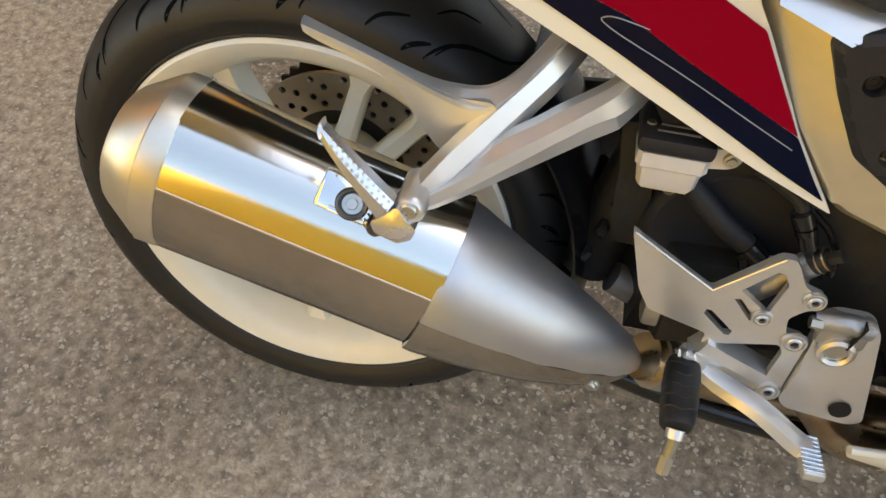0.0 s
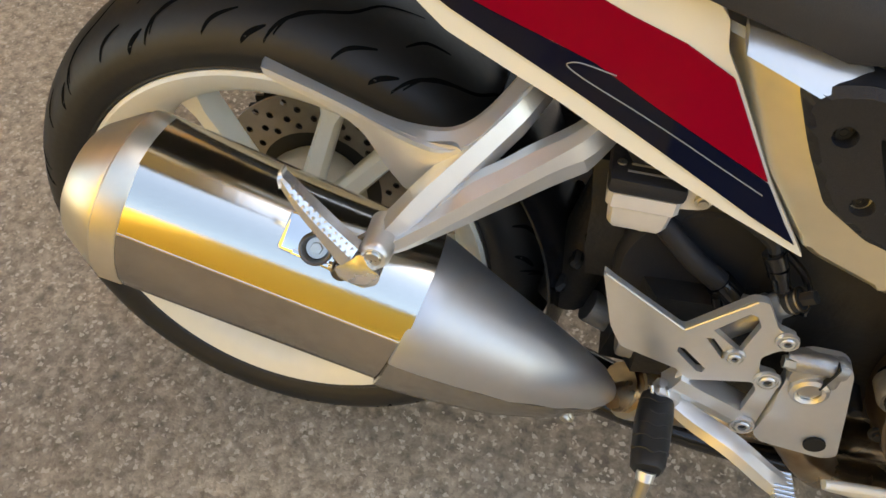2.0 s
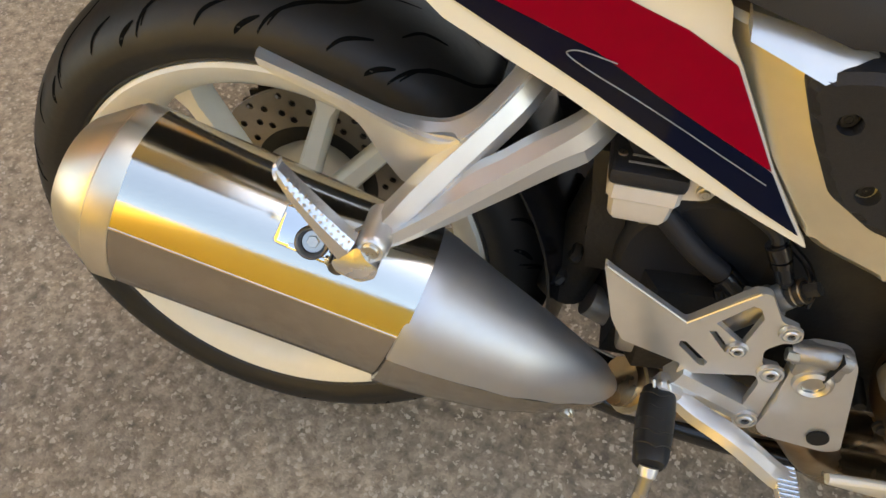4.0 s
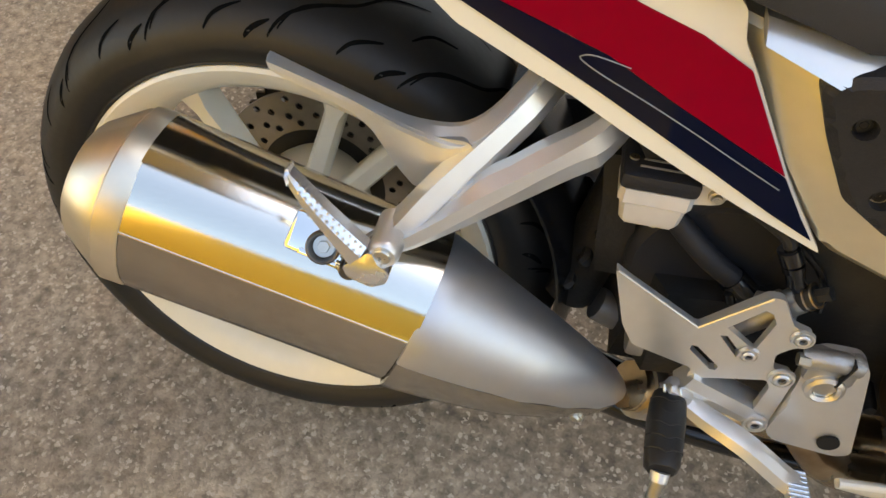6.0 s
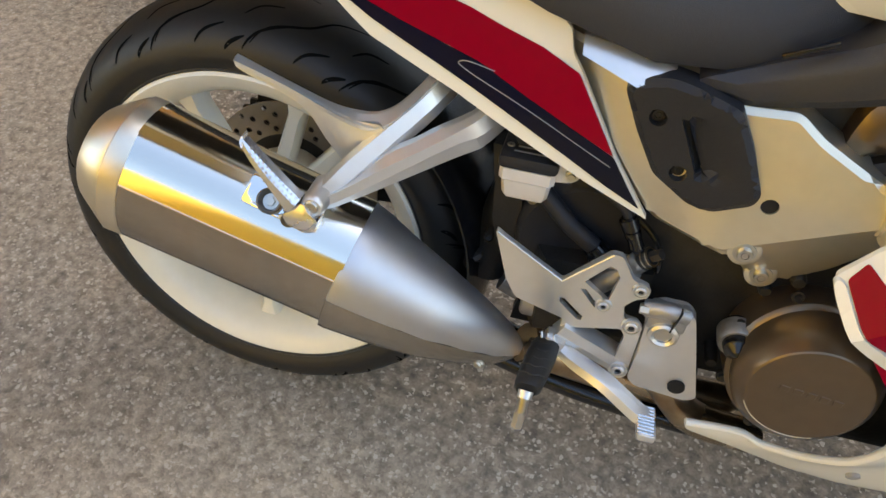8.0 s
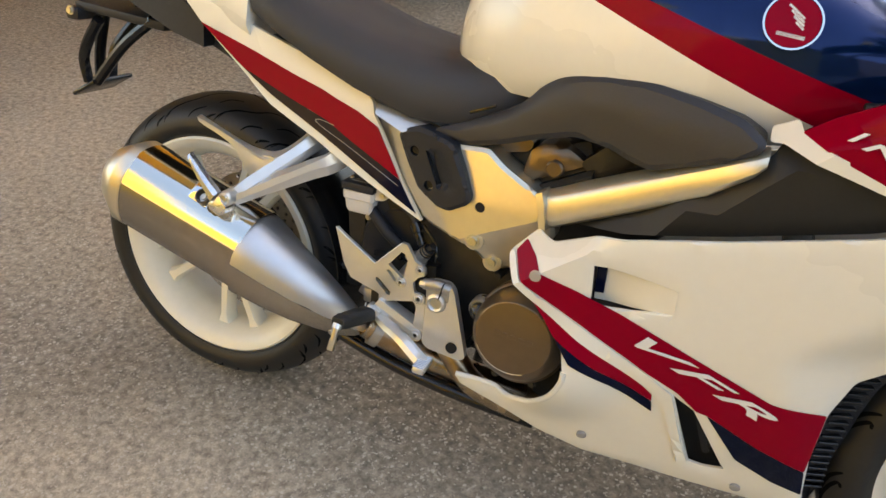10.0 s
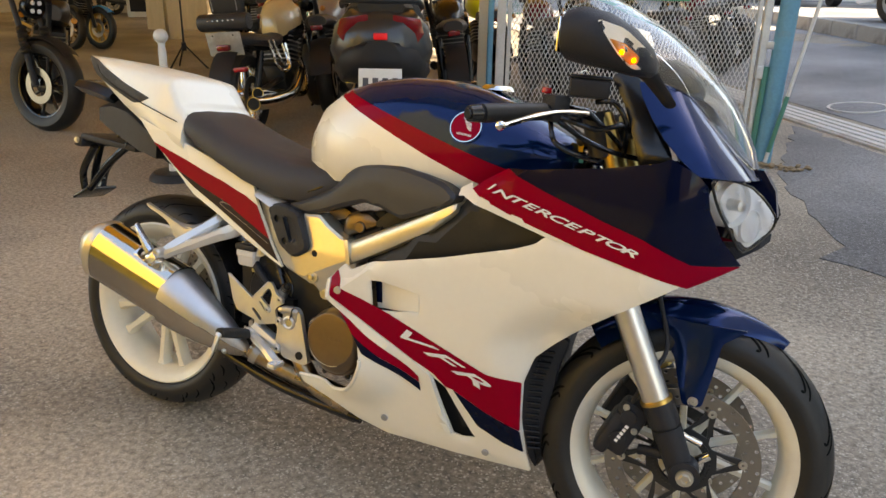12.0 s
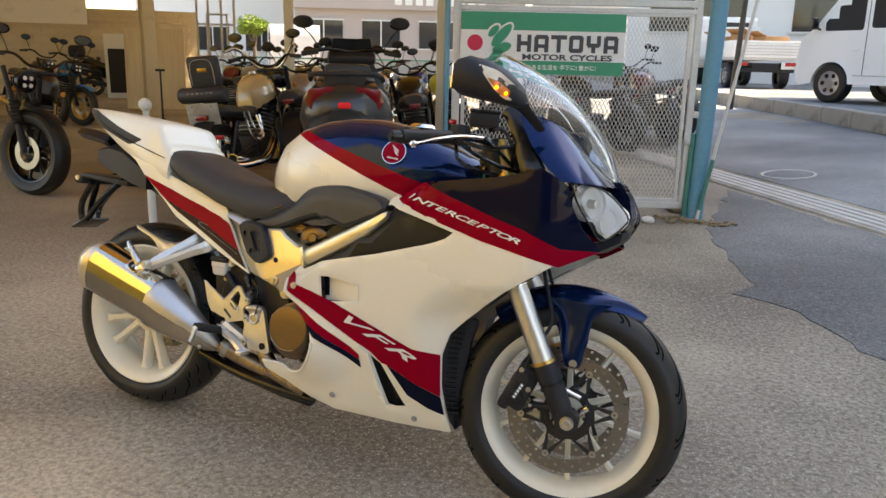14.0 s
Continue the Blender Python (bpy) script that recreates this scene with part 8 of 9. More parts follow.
roadster("scrambler_motorcycle", "black scrambler motorcycle with fat tyre and round headlight", pose(-4.84, 3.49, 0, -8, 0, -40), "greyp", 1.36, 0.345, 0.16, 0.80, 1.06, 0.38, "blackg", "blackp", 42)
roadster("small_blue_motorcycle", "blue motorcycle with blue front mudguard on asphalt", pose(-9.73, 7.55, 0, -6, 0, -15), "cyan", 1.36, 0.31, 0.10, 0.78, 1.04, 0.36, "gold", "cyan", 14)
roadster("bronze_wheeled_motorcycle", "dark motorcycle with bronze wheels beside the scrambler", pose(-10.0, 7.24, 0, -6, 0, -15), "greyp", 1.38, 0.31, 0.12, 0.79, 1.08, 0.36, "pipe", "greyp", 10)
for i, (x, y, rz, tm, lab) in enumerate(((-4.9, 8.6, 120, "silverp", "silver motorcycle in the crowded row"), (-3.9, 9.0, 110, "blackg", "black motorcycle in the crowded row"), (-2.1, 5.6, 118, "maroon", "maroon motorcycle parked behind the scooter"), (-1.6, 6.6, 125, "lime", "motorcycle with yellow-green tank in the row"), (-6.1, 9.8, 112, "vanwhite", "white motorcycle in the crowded row"), (-2.9, 8.2, 114, "navy", "dark blue motorcycle in the crowded row"), (-2.30, 4.35, 118, "silverp", "silver grey motorcycle beside the cruiser"), (-3.6, 5.3, 112, "blackg", "black motorcycle in the crowded row"), (-3.15, 6.3, 116, "silverp", "silver motorcycle in the crowded row"), (-1.15, 4.6, 118, "blackg", "black motorcycle parked behind the scooter"), (-5.8, 7.4, 110, "maroon", "maroon motorcycle in the crowded row"), (-0.10, 8.6, 150, "blackg", "black motorcycle behind the mesh gate"), (0.42, 10.0, 140, "greyp", "dark grey motorcycle behind the mesh gate"), (-0.22, 6.1, 120, "greyp", "dark motorcycle behind the mesh gate"), (0.35, 9.2, 122, "maroon", "dark red motorcycle behind the mesh gate"))):
    roadster("parked_motorcycle", lab, pose(x, y, rise(x, y), -7, 0, rz), tm, 1.40, 0.31, 0.12, 0.79, 1.04, 0.37, "blackg", tm, 8 - 3 * i, group="motorcycles in the row")

for x, y, rz, tm, lab in ((-0.62, 5.75, 122, "maroon", "dark red motorcycle behind the mesh gate"), (-0.28, 6.75, 124, "greyp", "dark grey motorcycle behind the mesh gate"), (-0.75, 7.75, 120, "blackg", "black motorcycle behind the mesh gate"), (-4.3, 7.2, 116, "blackg", "black motorcycle in the crowded row"), (-5.3, 7.4, 118, "silverp", "silver motorcycle in the crowded row")):
    roadster("parked_motorcycle", lab, pose(x, y, rise(x, y), -7, 0, rz), tm, 1.40, 0.31, 0.12, 0.79, 1.04, 0.37, "blackg", tm, 6, group="motorcycles in the row")

# cream cruiser with a backrest
cr = roadster("cruiser_motorcycle", "cream and black cruiser motorcycle with padded backrest", pose(-2.33, 3.25, 0, -5, 0, 104), "tan", 1.55, 0.32, 0.15, 0.70, 1.10, 0.36, "chrome", "blackg", 10, lift=0.10)
body("tank_panel", cr, "blackg", [(0.64, 0.082, 0.76, 0.62), (0.72, 0.127, 0.82, 0.63), (0.84, 0.160, 0.84, 0.65), (0.98, 0.155, 0.85, 0.68), (1.05, 0.10, 0.82, 0.70)], label="black lower tank panel")
part("tank_cap", rod((0.84, 0, 1.005), (0.84, 0, 1.025), 0.04, 0.035, 20), "chrome", cr)
part("backrest", box(0.06, 0.27, 0.25, (-0.06, 0, 1.03), 0.028, (0, -10, 0), 4), "seat", cr, "black studded backrest pad")
part("backrest_piping", hose([(-0.098, -0.095, 0.93), (-0.118, -0.095, 1.06), (-0.125, -0.06, 1.12), (-0.125, 0.06, 1.12), (-0.118, 0.095, 1.06), (-0.098, 0.095, 0.93)], 0.004, 6), "silverp", cr)
part("backrest_emblem", box(0.004, 0.08, 0.03, (-0.108, 0, 1.045), 0.001, (0, -10, 0)), "gold", cr)
part("tool_roll", moved(lathe([(0.001, -0.20), (0.055, -0.195), (0.062, -0.18), (0.062, 0.18), (0.055, 0.195), (0.001, 0.20)], 24), pose(-0.13, 0, 0.855)), "seat", cr)
for i in range(6):
    part("stud", moved(lathe([(0.0003, -0.004), (0.005, -0.002), (0.006, 0.002)], 8), pose(-0.191, -0.10 + 0.04 * i, 0.868, 0, 0, -90)), "chrome", cr)
part("plate_board", box(0.01, 0.27, 0.17, (-0.17, 0, 0.705), 0.004, (0, -12, 0)), "kerbc", cr, "plain grey plate carrier")
for s in (-1, 1):
    part("plate_screw", moved(lathe([(0.0003, -0.003), (0.005, -0.002), (0.006, 0.002)], 8), pose(-0.192, s * 0.08, 0.765, 0, 0, -90)), "hole", cr)
part("tail_light", box(0.05, 0.10, 0.035, (-0.30, -0.16, 0.53), 0.012), "tail", cr, "red round-edged tail light")
part("saddle_rack", hose([(0.05, -0.24, 0.70), (0.10, -0.27, 0.50), (0.30, -0.27, 0.48), (0.34, -0.24, 0.66)], 0.012, 10), "chrome", cr)
part("saddle_rack", hose([(0.12, -0.24, 0.70), (0.16, -0.28, 0.53), (0.26, -0.28, 0.52), (0.28, -0.24, 0.66)], 0.010, 10), "chrome", cr)
part("fish_tail_pipe", hose([(0.70, -0.18, 0.40), (0.35, -0.24, 0.28), (-0.05, -0.26, 0.27), (-0.40, -0.27, 0.30)], 0.05, 16), "chrome", cr)
part("pipe_mouth", rod((-0.399, -0.27, 0.30), (-0.408, -0.27, 0.301), 0.042, 0.042, 16), "hole", cr)
part("high_bar", hose([(1.08, -0.36, 1.22), (1.20, -0.27, 1.24), (1.26, -0.10, 1.06), (1.26, 0.10, 1.06), (1.20, 0.27, 1.24), (1.08, 0.36, 1.22)], 0.014, 12), "chrome", cr)

# large scooters
def scooter(name, label, m, shell, dark, top_box=False, screen=True, lit=True):
    b = thing(name, label, "scooter", m)
    wheel(b, 0, 0.27, 0.185, 0.15, "blackg", 5)
    wheel(b, 1.50, 0.27, 0.19, 0.12, "blackg", 5, turn=6)
    body("tail_shell", b, shell, [(-0.36, 0.12, 0.80, 0.66), (-0.30, 0.24, 0.87, 0.60), (-0.12, 0.29, 0.92, 0.54), (0.15, 0.30, 0.88, 0.50), (0.42, 0.26, 0.80, 0.42), (0.62, 0.17, 0.66, 0.36)])
    body("rear_panel", b, dark, [(-0.385, 0.11, 0.745, 0.60), (-0.33, 0.225, 0.740, 0.56), (-0.14, 0.272, 0.715, 0.50), (0.10, 0.285, 0.66, 0.46)], label="black panel under the tail lamps")
    body("seat", b, "seat", [(-0.22, 0.13, 0.965, 0.88), (-0.05, 0.18, 0.965, 0.86), (0.18, 0.19, 0.91, 0.82), (0.24, 0.19, 0.86, 0.80), (0.55, 0.17, 0.80, 0.72), (0.66, 0.10, 0.79, 0.74)])
    part("seat_hump", box(0.10, 0.30, 0.10, (0.16, 0, 0.95), 0.03), "seat", b)
    part("grab_rail", hose([(0.05, -0.23, 0.90), (-0.24, -0.19, 0.94), (-0.34, 0, 0.945), (-0.24, 0.19, 0.94), (0.05, 0.23, 0.90)], 0.016, 10), dark, b)
    body("floor_tunnel", b, dark, [(0.50, 0.20, 0.50, 0.26), (0.80, 0.20, 0.50, 0.25), (1.08, 0.20, 0.62, 0.25)])
    body("leg_shield", b, shell, [(1.02, 0.16, 0.95, 0.40), (1.10, 0.27, 1.05, 0.35), (1.24, 0.26, 1.02, 0.40), (1.42, 0.18, 0.86, 0.52), (1.56, 0.06, 0.70, 0.56)])
    part("dashboard", box(0.16, 0.36, 0.08, (1.08, 0, 1.04), 0.03, (0, -20, 0)), dark, b)
    part("handlebar", hose([(0.98, -0.36, 1.06), (1.05, -0.18, 1.10), (1.10, 0, 1.08), (1.05, 0.18, 1.10), (0.98, 0.36, 1.06)], 0.016, 10), "blackg", b)
    for s in (-1, 1):
        part("grip", rod((1.01, s * 0.25, 1.08), (0.975, s * 0.37, 1.06), 0.02, 0.02, 12), "rubber", b)
        part("fork_leg", rod((1.50, s * 0.09, 0.27), (1.36, s * 0.09, 0.58), 0.024, 0.024, 12), "blackp", b)
        lens = [(0.03, 0.06), (0.17, 0.045), (0.19, -0.01), (0.15, -0.05), (0.11, 0.0), (0.03, 0.03)]
        lp = plate([(s * (0.035 + u * 1.05), 0.790 + 1.4 * v) for u, v in lens], flat(0), 0.02, soft=0.004)
        part("tail_lens", moved(lp, pose(-0.318, 0, 0, 0, 0, -90) @ Matrix.Diagonal((1, 1, 1, 1))), "taildark", b, "dark red tail lens")
        part("indicator", moved(lathe([(0.0005, -0.05), (0.016, -0.035), (0.022, 0.0), (0.016, 0.02)], 14), pose(-0.30, s * 0.155, 0.645, 0, 0, 0) @ pose(0, 0, 0, 0, 0, 0 if s < 0 else 180)), "amberlens", b, "pale amber indicator")
        part("indicator_core", moved(lathe([(0.0005, -0.018), (0.012, -0.01), (0.012, 0.01), (0.0005, 0.014)], 12), pose(-0.30, s * 0.165, 0.645)), "signr" if s < 0 else "gold", b)
    part("brake_light", box(0.03, 0.075, 0.034, (-0.365, 0, 0.765), 0.006), "tailon" if lit else "tail", b, "lit red brake lamp")
    part("mudguard", loft([[(x, s * w, z) for s, z in ((-1, z0), (-0.8, z1), (0.8, z1), (1, z0))] for x, w, z0, z1 in ((-0.26, 0.10, 0.60, 0.66), (-0.36, 0.09, 0.50, 0.56), (-0.44, 0.08, 0.36, 0.42))]), dark, b)
    part("silencer", hose([(0.45, -0.20, 0.26), (0.05, -0.24, 0.33), (-0.30, -0.25, 0.42)], 0.06, 18), "greyp", b)
    np_ob = part("number_plate", box(0.006, 0.23, 0.125, (-0.455, 0, 0.545), 0.002, (0, 14, 0)), "plate", b, "white number plate with unreadable bars")
    for k in range(4):
        part("plate_bar", box(0.002, 0.030, 0.056, (-0.462, -0.078 + 0.052 * k, 0.532), 0.0005, (0, 14, 0), 1), "signd", np_ob, smooth=False)
    if screen:
        part("windshield", thick(sheet([[(1.26 - 0.12 * t - 0.10 * abs(k) ** 2, (0.17 - 0.03 * t) * k, 1.02 + 0.16 * t) for k in np.linspace(-1, 1, 11)] for t in np.linspace(0, 1, 6)]), 0.004), "winglass", b, "smoked scooter windshield").visible_shadow = False
    if top_box:
        part("carrier", box(0.30, 0.18, 0.02, (-0.28, 0, 0.96), 0.004), "blackp", b)
        part("top_box", box(0.40, 0.42, 0.30, (-0.34, 0, 1.13), 0.07, (0, 0, 0), 4), "blackp", b, "black ribbed top box")
        part("box_band", box(0.408, 0.428, 0.02, (-0.34, 0, 1.12), 0.004), "blackg", b)
    mirrors(b, 1.04, 0.24, 1.10, 0.15, 0.06, 0.12)
    return b


scooter("maxi_scooter", "large dark grey scooter seen from behind, brake lamp red", pose(-1.03, 3.06, 0, 0, 0, 119) @ Matrix.Diagonal((1.12, 1.12, 1.12, 1)), "greyp", "blackp")
scooter("black_scooter", "black scooter with top box by the block wall", pose(-15.03, 13.42, 0, -3, 0, 47), "blackg", "blackp", True, False, False)

# ---- back of the yard ----
solo("canopy_column", joined(box(0.22, 0.016, 3.2, (0, -0.10, 1.6)), box(0.22, 0.016, 3.2, (0, 0.10, 1.6)), box(0.012, 0.19, 3.2, (0, 0, 1.6))), "cream", "cream painted steel H-column", "column", pose(-8.92, 9.22, 0, 0, 0, 62), smooth=False)
solo("plywood_sheet", joined(box(1.16, 0.02, 1.60, (0, 0, 0.82), 0.003), box(1.18, 0.03, 0.03, (0, -0.01, 1.61)), box(0.03, 0.03, 1.60, (0.575, -0.01, 0.82)), box(0.03, 0.03, 1.60, (-0.575, -0.01, 0.82))), "ply", "framed pale plywood board leaning upright", "board", pose(-10.14, 10.60, 0, -3, 0, 30), smooth=False)
aw = thing("sandwich_board", "folding board with a white edged black face", "sign", pose(-13.67, 13.05, 0, 0, 0, 46) @ Matrix.Diagonal((1.1, 1.1, 1.1, 1)))
for s in (-1, 1):
    part("face", box(0.60, 0.025, 1.45, (0, s * 0.22, 0.72), 0.004, (-s * 14, 0, 0)), "signw" if s < 0 else "blackp", aw)
part("dark_panel", box(0.46, 0.01, 1.0, (0, -0.258, 0.62), 0.002, (14, 0, 0)), "blackp", aw)
for k in range(3):
    part("board_bar", box(0.10, 0.01, 0.10, (-0.15 + 0.15 * k, -0.115, 1.27), 0.002, (14, 0, 0), 1), "signd", aw)
tri = thing("tripod_stand", "thin black tripod stand", "stand", pose(-5.72, 6.14, 0))
part("column", rod((0, 0, 0.25), (0, 0, 0.93), 0.013, 0.011, 10), "blackp", tri)
part("top_bar", box(0.12, 0.03, 0.03, (0, 0, 0.94), 0.006, (0, 0, 30)), "blackp", tri)
part("collar", rod((0, 0, 0.22), (0, 0, 0.32), 0.03, 0.03, 12), "blackp", tri)
for k in range(3):
    a = radians(120 * k + 30)
    part("leg", rod((0, 0, 0.30), (0.28 * math.cos(a), 0.28 * math.sin(a), 0.0), 0.010, 0.012, 8), "blackp", tri)
rack = thing("steel_rack", "tall galvanised steel rack uprights", "rack", pose(-9.4, 11.6, 0, 0, 0, 40))
for x in (-0.35, -0.12, 0.14, 0.40):
    part("upright", box(0.05, 0.05, 3.0, (x, 0, 1.5), 0.004, seg=1), "galv", rack)
for z in (0.5, 1.1, 1.75, 2.4):
    part("crossbar", box(0.80, 0.04, 0.04, (0, 0, z), 0.004, seg=1), "galv", rack)
part("window_frame", joined(box(0.42, 0.04, 0.04, (0.05, -0.05, 1.95)), box(0.42, 0.04, 0.04, (0.05, -0.05, 0.9)), box(0.04, 0.04, 1.1, (-0.15, -0.05, 1.42)), box(0.04, 0.04, 1.1, (0.25, -0.05, 1.42))), "galv", rack)
# block wall with its courses
wall_a, wall_b = Vector((-17.65, 12.13)), Vector((-13.64, 15.84))
wl = (wall_b - wall_a).length
wall_m = Matrix.Translation((*wall_a, 0)) @ Matrix.Rotation(math.atan2(wall_b.y - wall_a.y, wall_b.x - wall_a.x), 4, "Z")
wall_n = solo("wall_north", box(wl, 0.10, 2.25, (wl / 2, 0.04, 1.125)), "block", "tan concrete block wall with stained courses", "wall", wall_m, kind="structure")
solo("white_fascia", joined(box(7.6, 0.05, 1.3, (-1.0, -1.2, 2.45)), *[box(7.6, 0.07, 0.02, (-1.0, -1.2, 1.87 + 0.13 * k)) for k in range(10)]), "signw", "white ribbed sheet metal fascia", "fascia", wall_m, kind="structure", smooth=False)
for z in (2.62, 2.86):
    solo("railing", box(wl, 0.05, 0.05, (wl / 2, 0.5, z)), "galv", "grey steel rail behind the block wall", "rail", wall_m, kind="structure")

# ---- street side: van, flatbed truck, pole, buildings ----
van = thing("white_van", "white one-box delivery van parked on the raised lot", "van", pose(2.38, 13.65, 0.56, 0, 0, 140) @ pose(-2.58, -0.85, 0))
side = [(-1.20, 0.28), (3.22, 0.28), (3.29, 0.42), (3.31, 0.78), (3.24, 1.10), (2.99, 1.28), (2.36, 2.00), (2.0, 2.08), (-1.10, 2.08), (-1.20, 1.90)]
arch = [[(x + 0.37 * math.cos(a), 0.28 + max(0.002, 0.30 + 0.37 * math.sin(a) - 0.25)) for a in np.linspace(math.pi * 1.0, 0, 12)] for x in (2.58, 0.0)]
outline = [(-1.20, 0.28)] + arch[1] + arch[0] + side[1:]
vb = plate(outline, flat(0.85), 1.70, step=0.22, soft=0.03, corner=0)
part("van_body", vb, "vanwhite", van, "white van body")
for s in (-1, 1):
    for poly in ([(2.06, 1.22), (2.96, 1.22), (2.94, 1.30), (2.38, 1.86), (2.06, 1.88)], [(0.95, 1.25), (1.92, 1.25), (1.92, 1.88), (0.95, 1.88)], [(-1.0, 1.25), (0.80, 1.25), (0.80, 1.88), (-1.0, 1.88)]):
        part("window", plate(poly, flat(0.85), 0.01, side=s, soft=0.002, corner=0.06, lift=0.005), "winglass", van)
    part("door_seam", hose([(1.98, s * 0.851, 0.34), (1.985, s * 0.851, 1.0), (1.99, s * 0.851, 1.95)], 0.006, 6), "blackg", van)
    part("door_handle", box(0.13, 0.02, 0.03, (2.16, s * 0.86, 0.90), 0.008), "vanwhite", van)
    part("sill_trim", box(2.0, 0.012, 0.02, (1.2, s * 0.856, 0.48), 0.004), "galv", van)
    part("wing_mirror", joined(box(0.06, 0.16, 0.20, (2.90, s * 1.0, 1.34), 0.03), rod((2.90, s * 0.85, 1.24), (2.90, s * 0.97, 1.28), 0.02)), "blackg", van)
part("windscreen", thick(sheet([[(x, y, z) for y in np.linspace(-0.70, 0.70, 5)] for x, z in ((3.005, 1.29), (2.385, 2.0))]), 0.008), "winglass", van)
part("bumper", box(0.14, 1.66, 0.26, (3.29, 0, 0.40), 0.05), "vanwhite", van)
part("headlight", box(0.06, 0.30, 0.18, (3.27, -0.62, 0.82), 0.04), "reflector", van)
part("guide_mirror", hose([(3.00, -0.72, 1.20), (3.10, -0.80, 1.36), (3.18, -0.80, 1.30), (3.22, -0.78, 1.10)], 0.018, 8), "vanwhite", van)


def road_wheel(parent, x, y, R, w):
    wo = thing("wheel", "", "", pose(x, y, R, 0, 0, 0 if y < 0 else 180))
    wo.parent = parent
    h = w / 2
    part("tyre", lathe([(R * 0.62, -h), (R * 0.92, -h), (R, -h * 0.7), (R, h), (R * 0.62, h)], 40, True), "rubber", wo)
    part("hubcap", lathe([(0.001, -h * 0.80), (R * 0.20, -h * 0.82), (R * 0.24, -h * 0.7), (R * 0.55, -h * 0.86), (R * 0.62, -h * 0.95), (R * 0.64, h * 0.2)], 32), "silverp", wo, "silver wheel cover")
    for k in range(6):
        a = radians(60 * k)
        part("cover_slot", moved(lathe([(0.0005, -0.002), (R * 0.11, -0.002), (R * 0.12, 0.01)], 12), pose(R * 0.42 * math.cos(a), -h * 0.83, R * 0.42 * math.sin(a))), "blackg", wo)


for x in (0.0, 2.58):
    for s in (-1, 1):
        road_wheel(van, x, s * 0.78, 0.335, 0.19)
truck = thing("flatbed_truck", "white flatbed truck carrying cardboard boxes", "truck", pose(1.05, 20.6, 0.56, 0, 0, 112))
part("bed_floor", box(3.2, 1.72, 0.10, (1.6, 0, 0.78), 0.01), "galv", truck)
for s in (-1, 1):
    part("side_board", box(3.2, 0.04, 0.42, (1.6, s * 0.86, 1.02), 0.008), "vanwhite", truck)
    part("tail_lamp", box(0.05, 0.28, 0.10, (-0.02, s * 0.62, 0.64), 0.015), "tail", truck)
    for x in (0.75, 3.7):
        road_wheel(truck, x, s * 0.70, 0.34, 0.22)
tgate = part("tail_gate", box(0.04, 1.70, 0.42, (0.0, 0, 1.02), 0.008), "vanwhite", truck)
for k in range(5):
    part("gate_ridge", box(0.02, 1.66, 0.02, (-0.024, 0, 0.88 + 0.075 * k), 0.004, seg=1), "galv", tgate)
part("chassis", box(4.2, 0.70, 0.18, (2.1, 0, 0.58), 0.02), "blackp", truck)
part("rear_bumper", box(0.08, 1.50, 0.10, (0.05, 0, 0.48), 0.01), "blackp", truck)
part("plate_blank", box(0.01, 0.33, 0.165, (-0.03, -0.55, 0.60), 0.003), "plate", truck)
part("cab", plate([(3.30, 0.50), (4.72, 0.50), (4.78, 1.0), (4.60, 1.95), (3.42, 2.0), (3.30, 1.9)], flat(0.84), 1.68, step=0.4, soft=0.03, corner=0.08), "vanwhite", truck, "white truck cab")
part("rear_window", box(0.01, 1.2, 0.46, (3.292, 0, 1.60), 0.003), "winglass", truck)
part("head_board", box(0.05, 1.72, 0.90, (3.18, 0, 1.25), 0.008), "vanwhite", truck)
random.seed(8)
for x, y, sx, sy, sz, rz in ((0.55, -0.25, 0.6, 0.7, 0.52, 12), (0.5, 0.45, 0.5, 0.5, 0.34, -20), (1.3, 0.1, 0.7, 0.6, 0.6, 30), (1.9, -0.4, 0.6, 0.6, 0.45, 5), (2.3, 0.4, 0.6, 0.7, 0.55, -8)):
    cb = thing("cardboard_box", "open brown cardboard box on the truck bed", "box", truck.matrix_world @ pose(x, y, 0.83, 0, 0, rz), "boxes on the truck")
    part("carton", box(sx, sy, sz, (0, 0, sz / 2), 0.01), "card", cb)
    part("flap", box(sx * 0.98, 0.3, 0.008, (0, sy / 2 + 0.10, sz + 0.06), 0.001, (25, 0, 0)), "card", cb)
solo("dark_pole", rod((0, 0, 0), (0.12, 0, 3.6), 0.055, 0.05, 16), "greyp", "dark steel street pole at the kerb", "pole", pose(0.72, 14.6, 0.32))


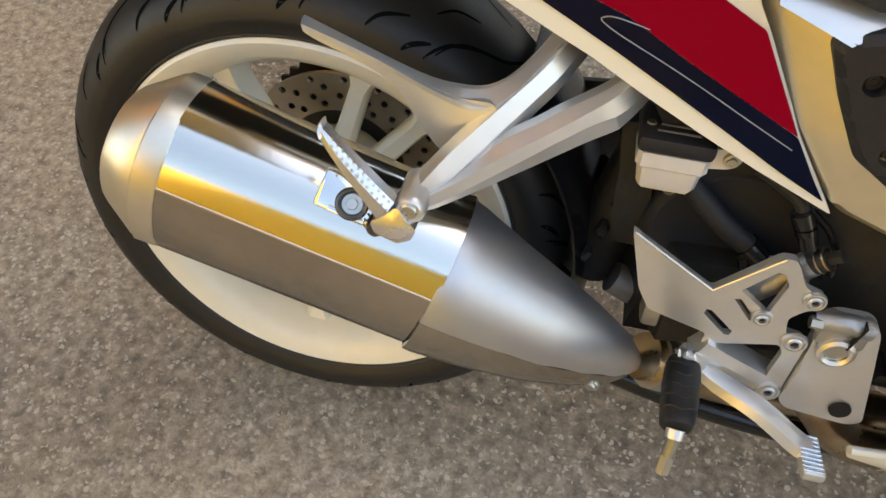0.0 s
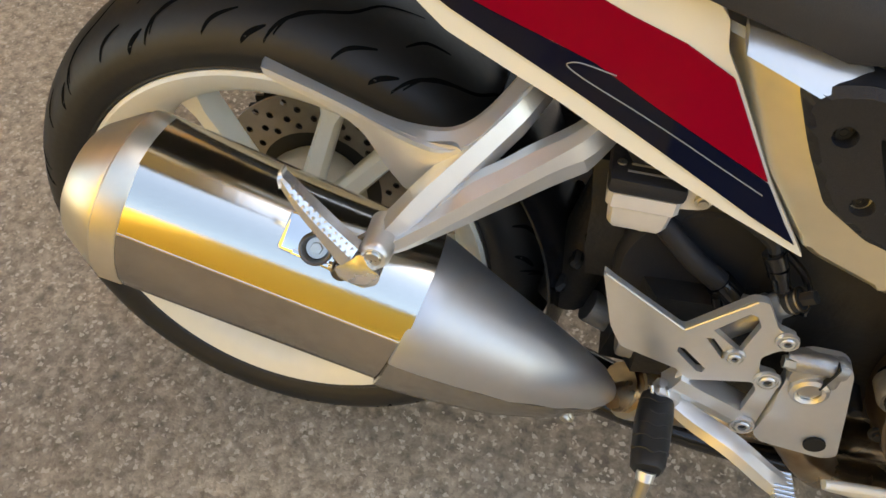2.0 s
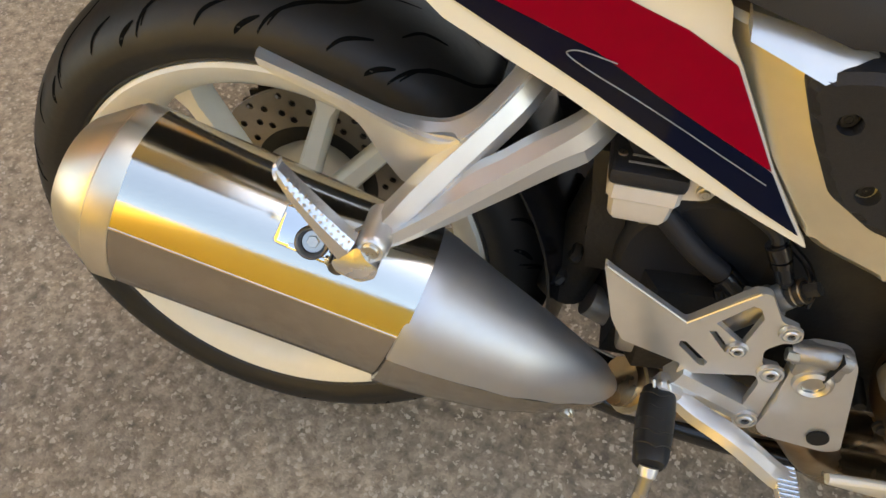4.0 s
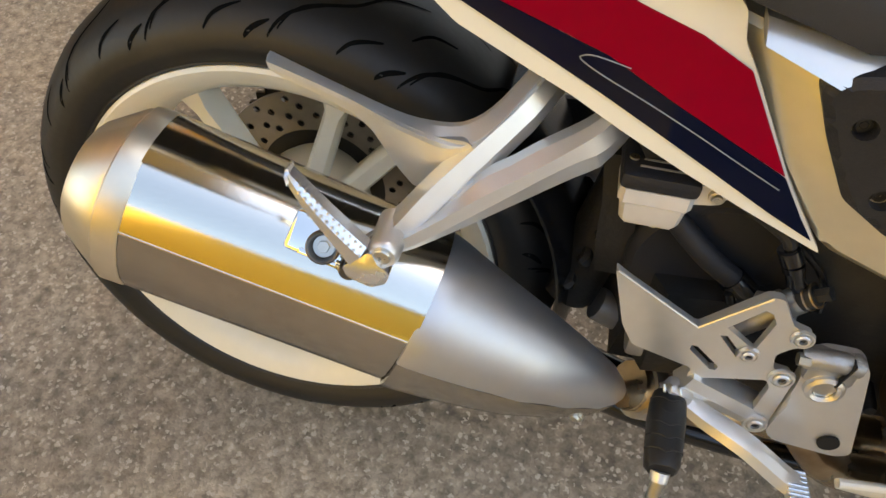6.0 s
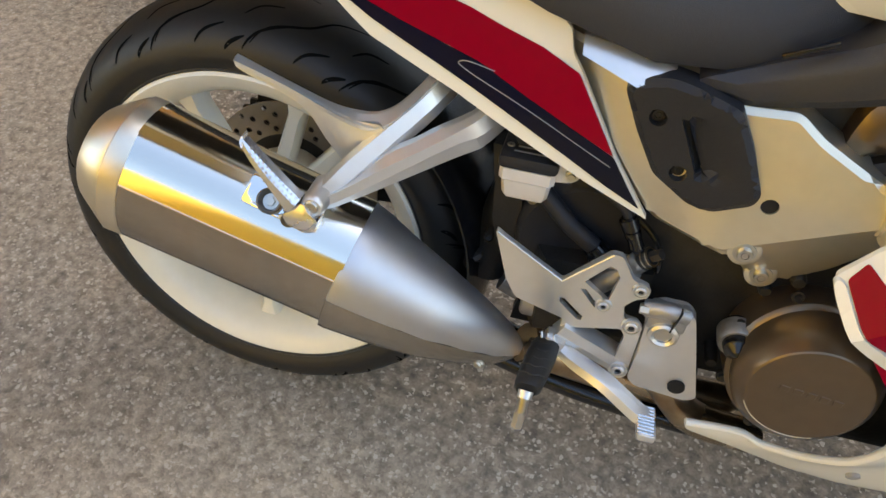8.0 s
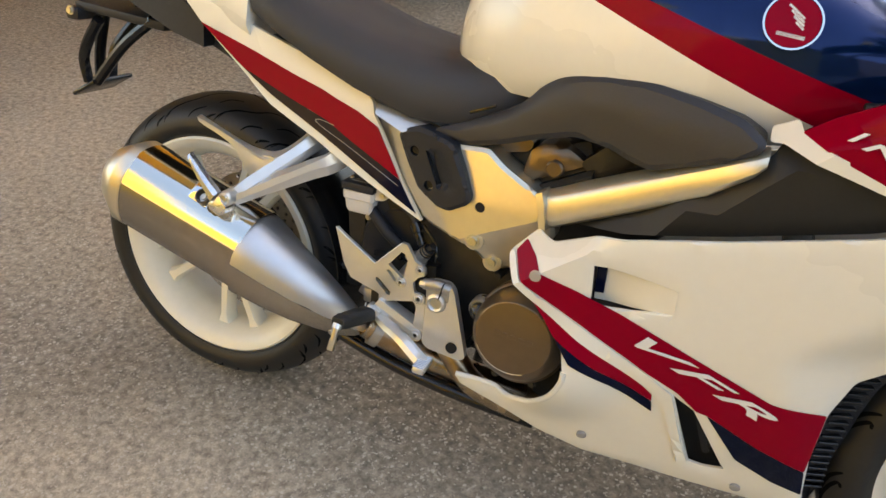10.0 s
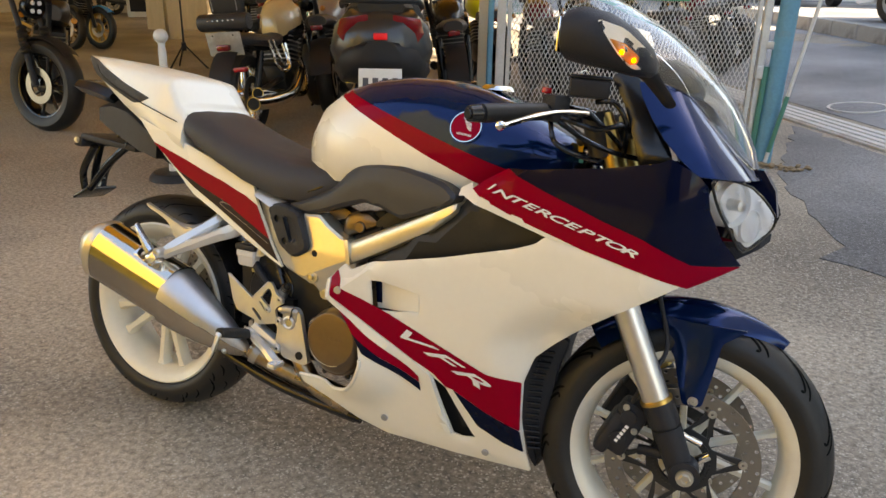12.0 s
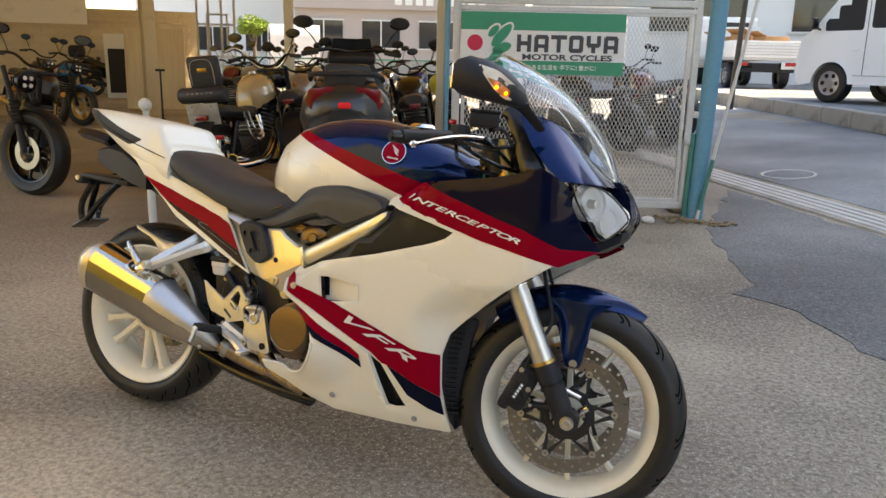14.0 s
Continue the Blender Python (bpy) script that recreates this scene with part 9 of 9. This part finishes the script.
def building(name, label, m, w, d, h, storeys, bays, wall, win_h=1.3, band=None):
    b = thing(name, label, "building", m)
    part("wall", box(w, d, h, (0, d / 2, h / 2)), wall, b, smooth=False)
    part("roof", box(w + 0.3, d + 0.3, 0.25, (0, d / 2, h + 0.12)), "conc", b, smooth=False)
    sh = h / storeys
    for i in range(storeys):
        for k in range(bays):
            x = -w / 2 + w * (k + 0.5) / bays
            wo = part("window", box(w / bays * 0.66, 0.06, win_h, (x, -0.02, sh * (i + 0.55)), 0.0), "winglass", b, smooth=False)
            part("frame", joined(box(w / bays * 0.70, 0.10, 0.07, (x, -0.03, sh * (i + 0.55) + win_h / 2)), box(w / bays * 0.72, 0.16, 0.07, (x, -0.04, sh * (i + 0.55) - win_h / 2)), box(0.06, 0.10, win_h, (x, -0.03, sh * (i + 0.55)))), "galv", wo, smooth=False)
    if band:
        part("sign_band", box(w + 0.1, 0.3, 0.9, (0, -0.15, sh - 0.2)), band, b, smooth=False)
        for k in range(9):
            part("band_bar", box(0.34, 0.05, 0.46, (-w * 0.05 + 0.50 * k, -0.32, sh - 0.2)), "signw", b, smooth=False)
    return b


building("apartment_building", "pale far building with rows of windows", pose(-25.5, 34.5, 0, 0, 0, 36), 13, 8, 10.5, 3, 5, "facade")
building("shop_building", "brown grey shop building with lettered band", pose(-15.6, 33.0, 0, 0, 0, 27), 11, 8, 8, 2, 4, "facadeb", band="facadeb")
building("warehouse", "white building behind the flatbed truck", pose(3.0, 27.0, 0.4, 0, 0, -3), 14, 8, 9, 2, 3, "facade")
building("corner_house", "pale house at the end of the street", pose(-6.5, 40.0, 0, 0, 0, 12), 10, 8, 9, 3, 4, "facade")
far_van = copy_thing(van, pose(-15.0, 22.5, 0.1, 0, 0, 128))
tagged(far_van, "white van passing on the far street")
# street tree
random.seed(11)
tree = thing("street_tree", "bright green street tree in sunlight", "tree", pose(-19.2, 25.6, 0))
part("trunk", hose([(0, 0, 0), (0.05, 0, 0.9), (0, 0.05, 1.6)], 0.10, 10, 5, 1, [0.13, 0.09, 0.07]), "bark", tree)
for k in range(6):
    a = k * 1.05
    part("limb", hose([(0, 0.03, 1.3), (0.18 * math.cos(a), 0.18 * math.sin(a), 1.9), (0.42 * math.cos(a), 0.42 * math.sin(a), 2.35 + 0.12 * (k % 3))], 0.04, 7, 4, 1, [0.05, 0.03, 0.012]), "bark", tree)
leaves = bmesh.new()
for i in range(2600):
    c = Vector((random.gauss(0, 1), random.gauss(0, 1), random.gauss(0, 0.8)))
    c = c.normalized() * (0.25 + 0.42 * random.random() ** 0.6)
    c.z = 2.3 + c.z * 0.62 + 0.25 * noise.noise(c * 1.7)
    u = Vector((random.gauss(0, 1), random.gauss(0, 1), random.gauss(0, 1))).normalized() * 0.055
    v = u.cross(Vector((random.gauss(0, 1), random.gauss(0, 1), random.gauss(0, 1)))).normalized() * 0.030
    leaves.faces.new([leaves.verts.new(c + q) for q in (u, v, -u, -v)])
part("crown", leaves, "leaf", tree, smooth=False)
# street fence behind the row
fence = thing("street_fence", "low green mesh fence along the street", "fence", pose(-9.5, 17.5, 0, 0, 0, 33))
for k in range(9):
    part("post", box(0.05, 0.05, 1.1, (-4 + k, 0, 0.55), 0.004, seg=1), "greenp", fence)
for z in (0.15, 0.6, 1.08):
    part("rail", box(8.1, 0.04, 0.04, (0, 0, z), 0.004, seg=1), "greenp", fence)
wv = bmesh.new()
lattice(wv, -4, 4, 0.15, 1.08, 0.06, 0.06, 0.003, 0.0015)
tagged(part("netting", wv, "greenp", fence, smooth=False), kind="stuff")

# ---- courses of the block wall ----
bw, bh = 0.39, 0.19
block_mesh = mesh_of("block", box(bw - 0.012, 0.04, bh - 0.012, (0, 0, 0), 0.004, seg=1), "block", smooth=False)
count = 0
for j in range(12):
    for i in range(int(wl / bw)):
        x = (i + 0.5 + 0.5 * (j % 2)) * bw
        if x < wl - 0.2 and j < 11 and count < 300:
            count += 1
            ob = new("block", block_mesh)
            ob.parent = wall_n
            ob.matrix_local = pose(x, -0.022 + 0.002 * math.sin(i * 7 + j * 3), (j + 0.5) * bh + 0.02)
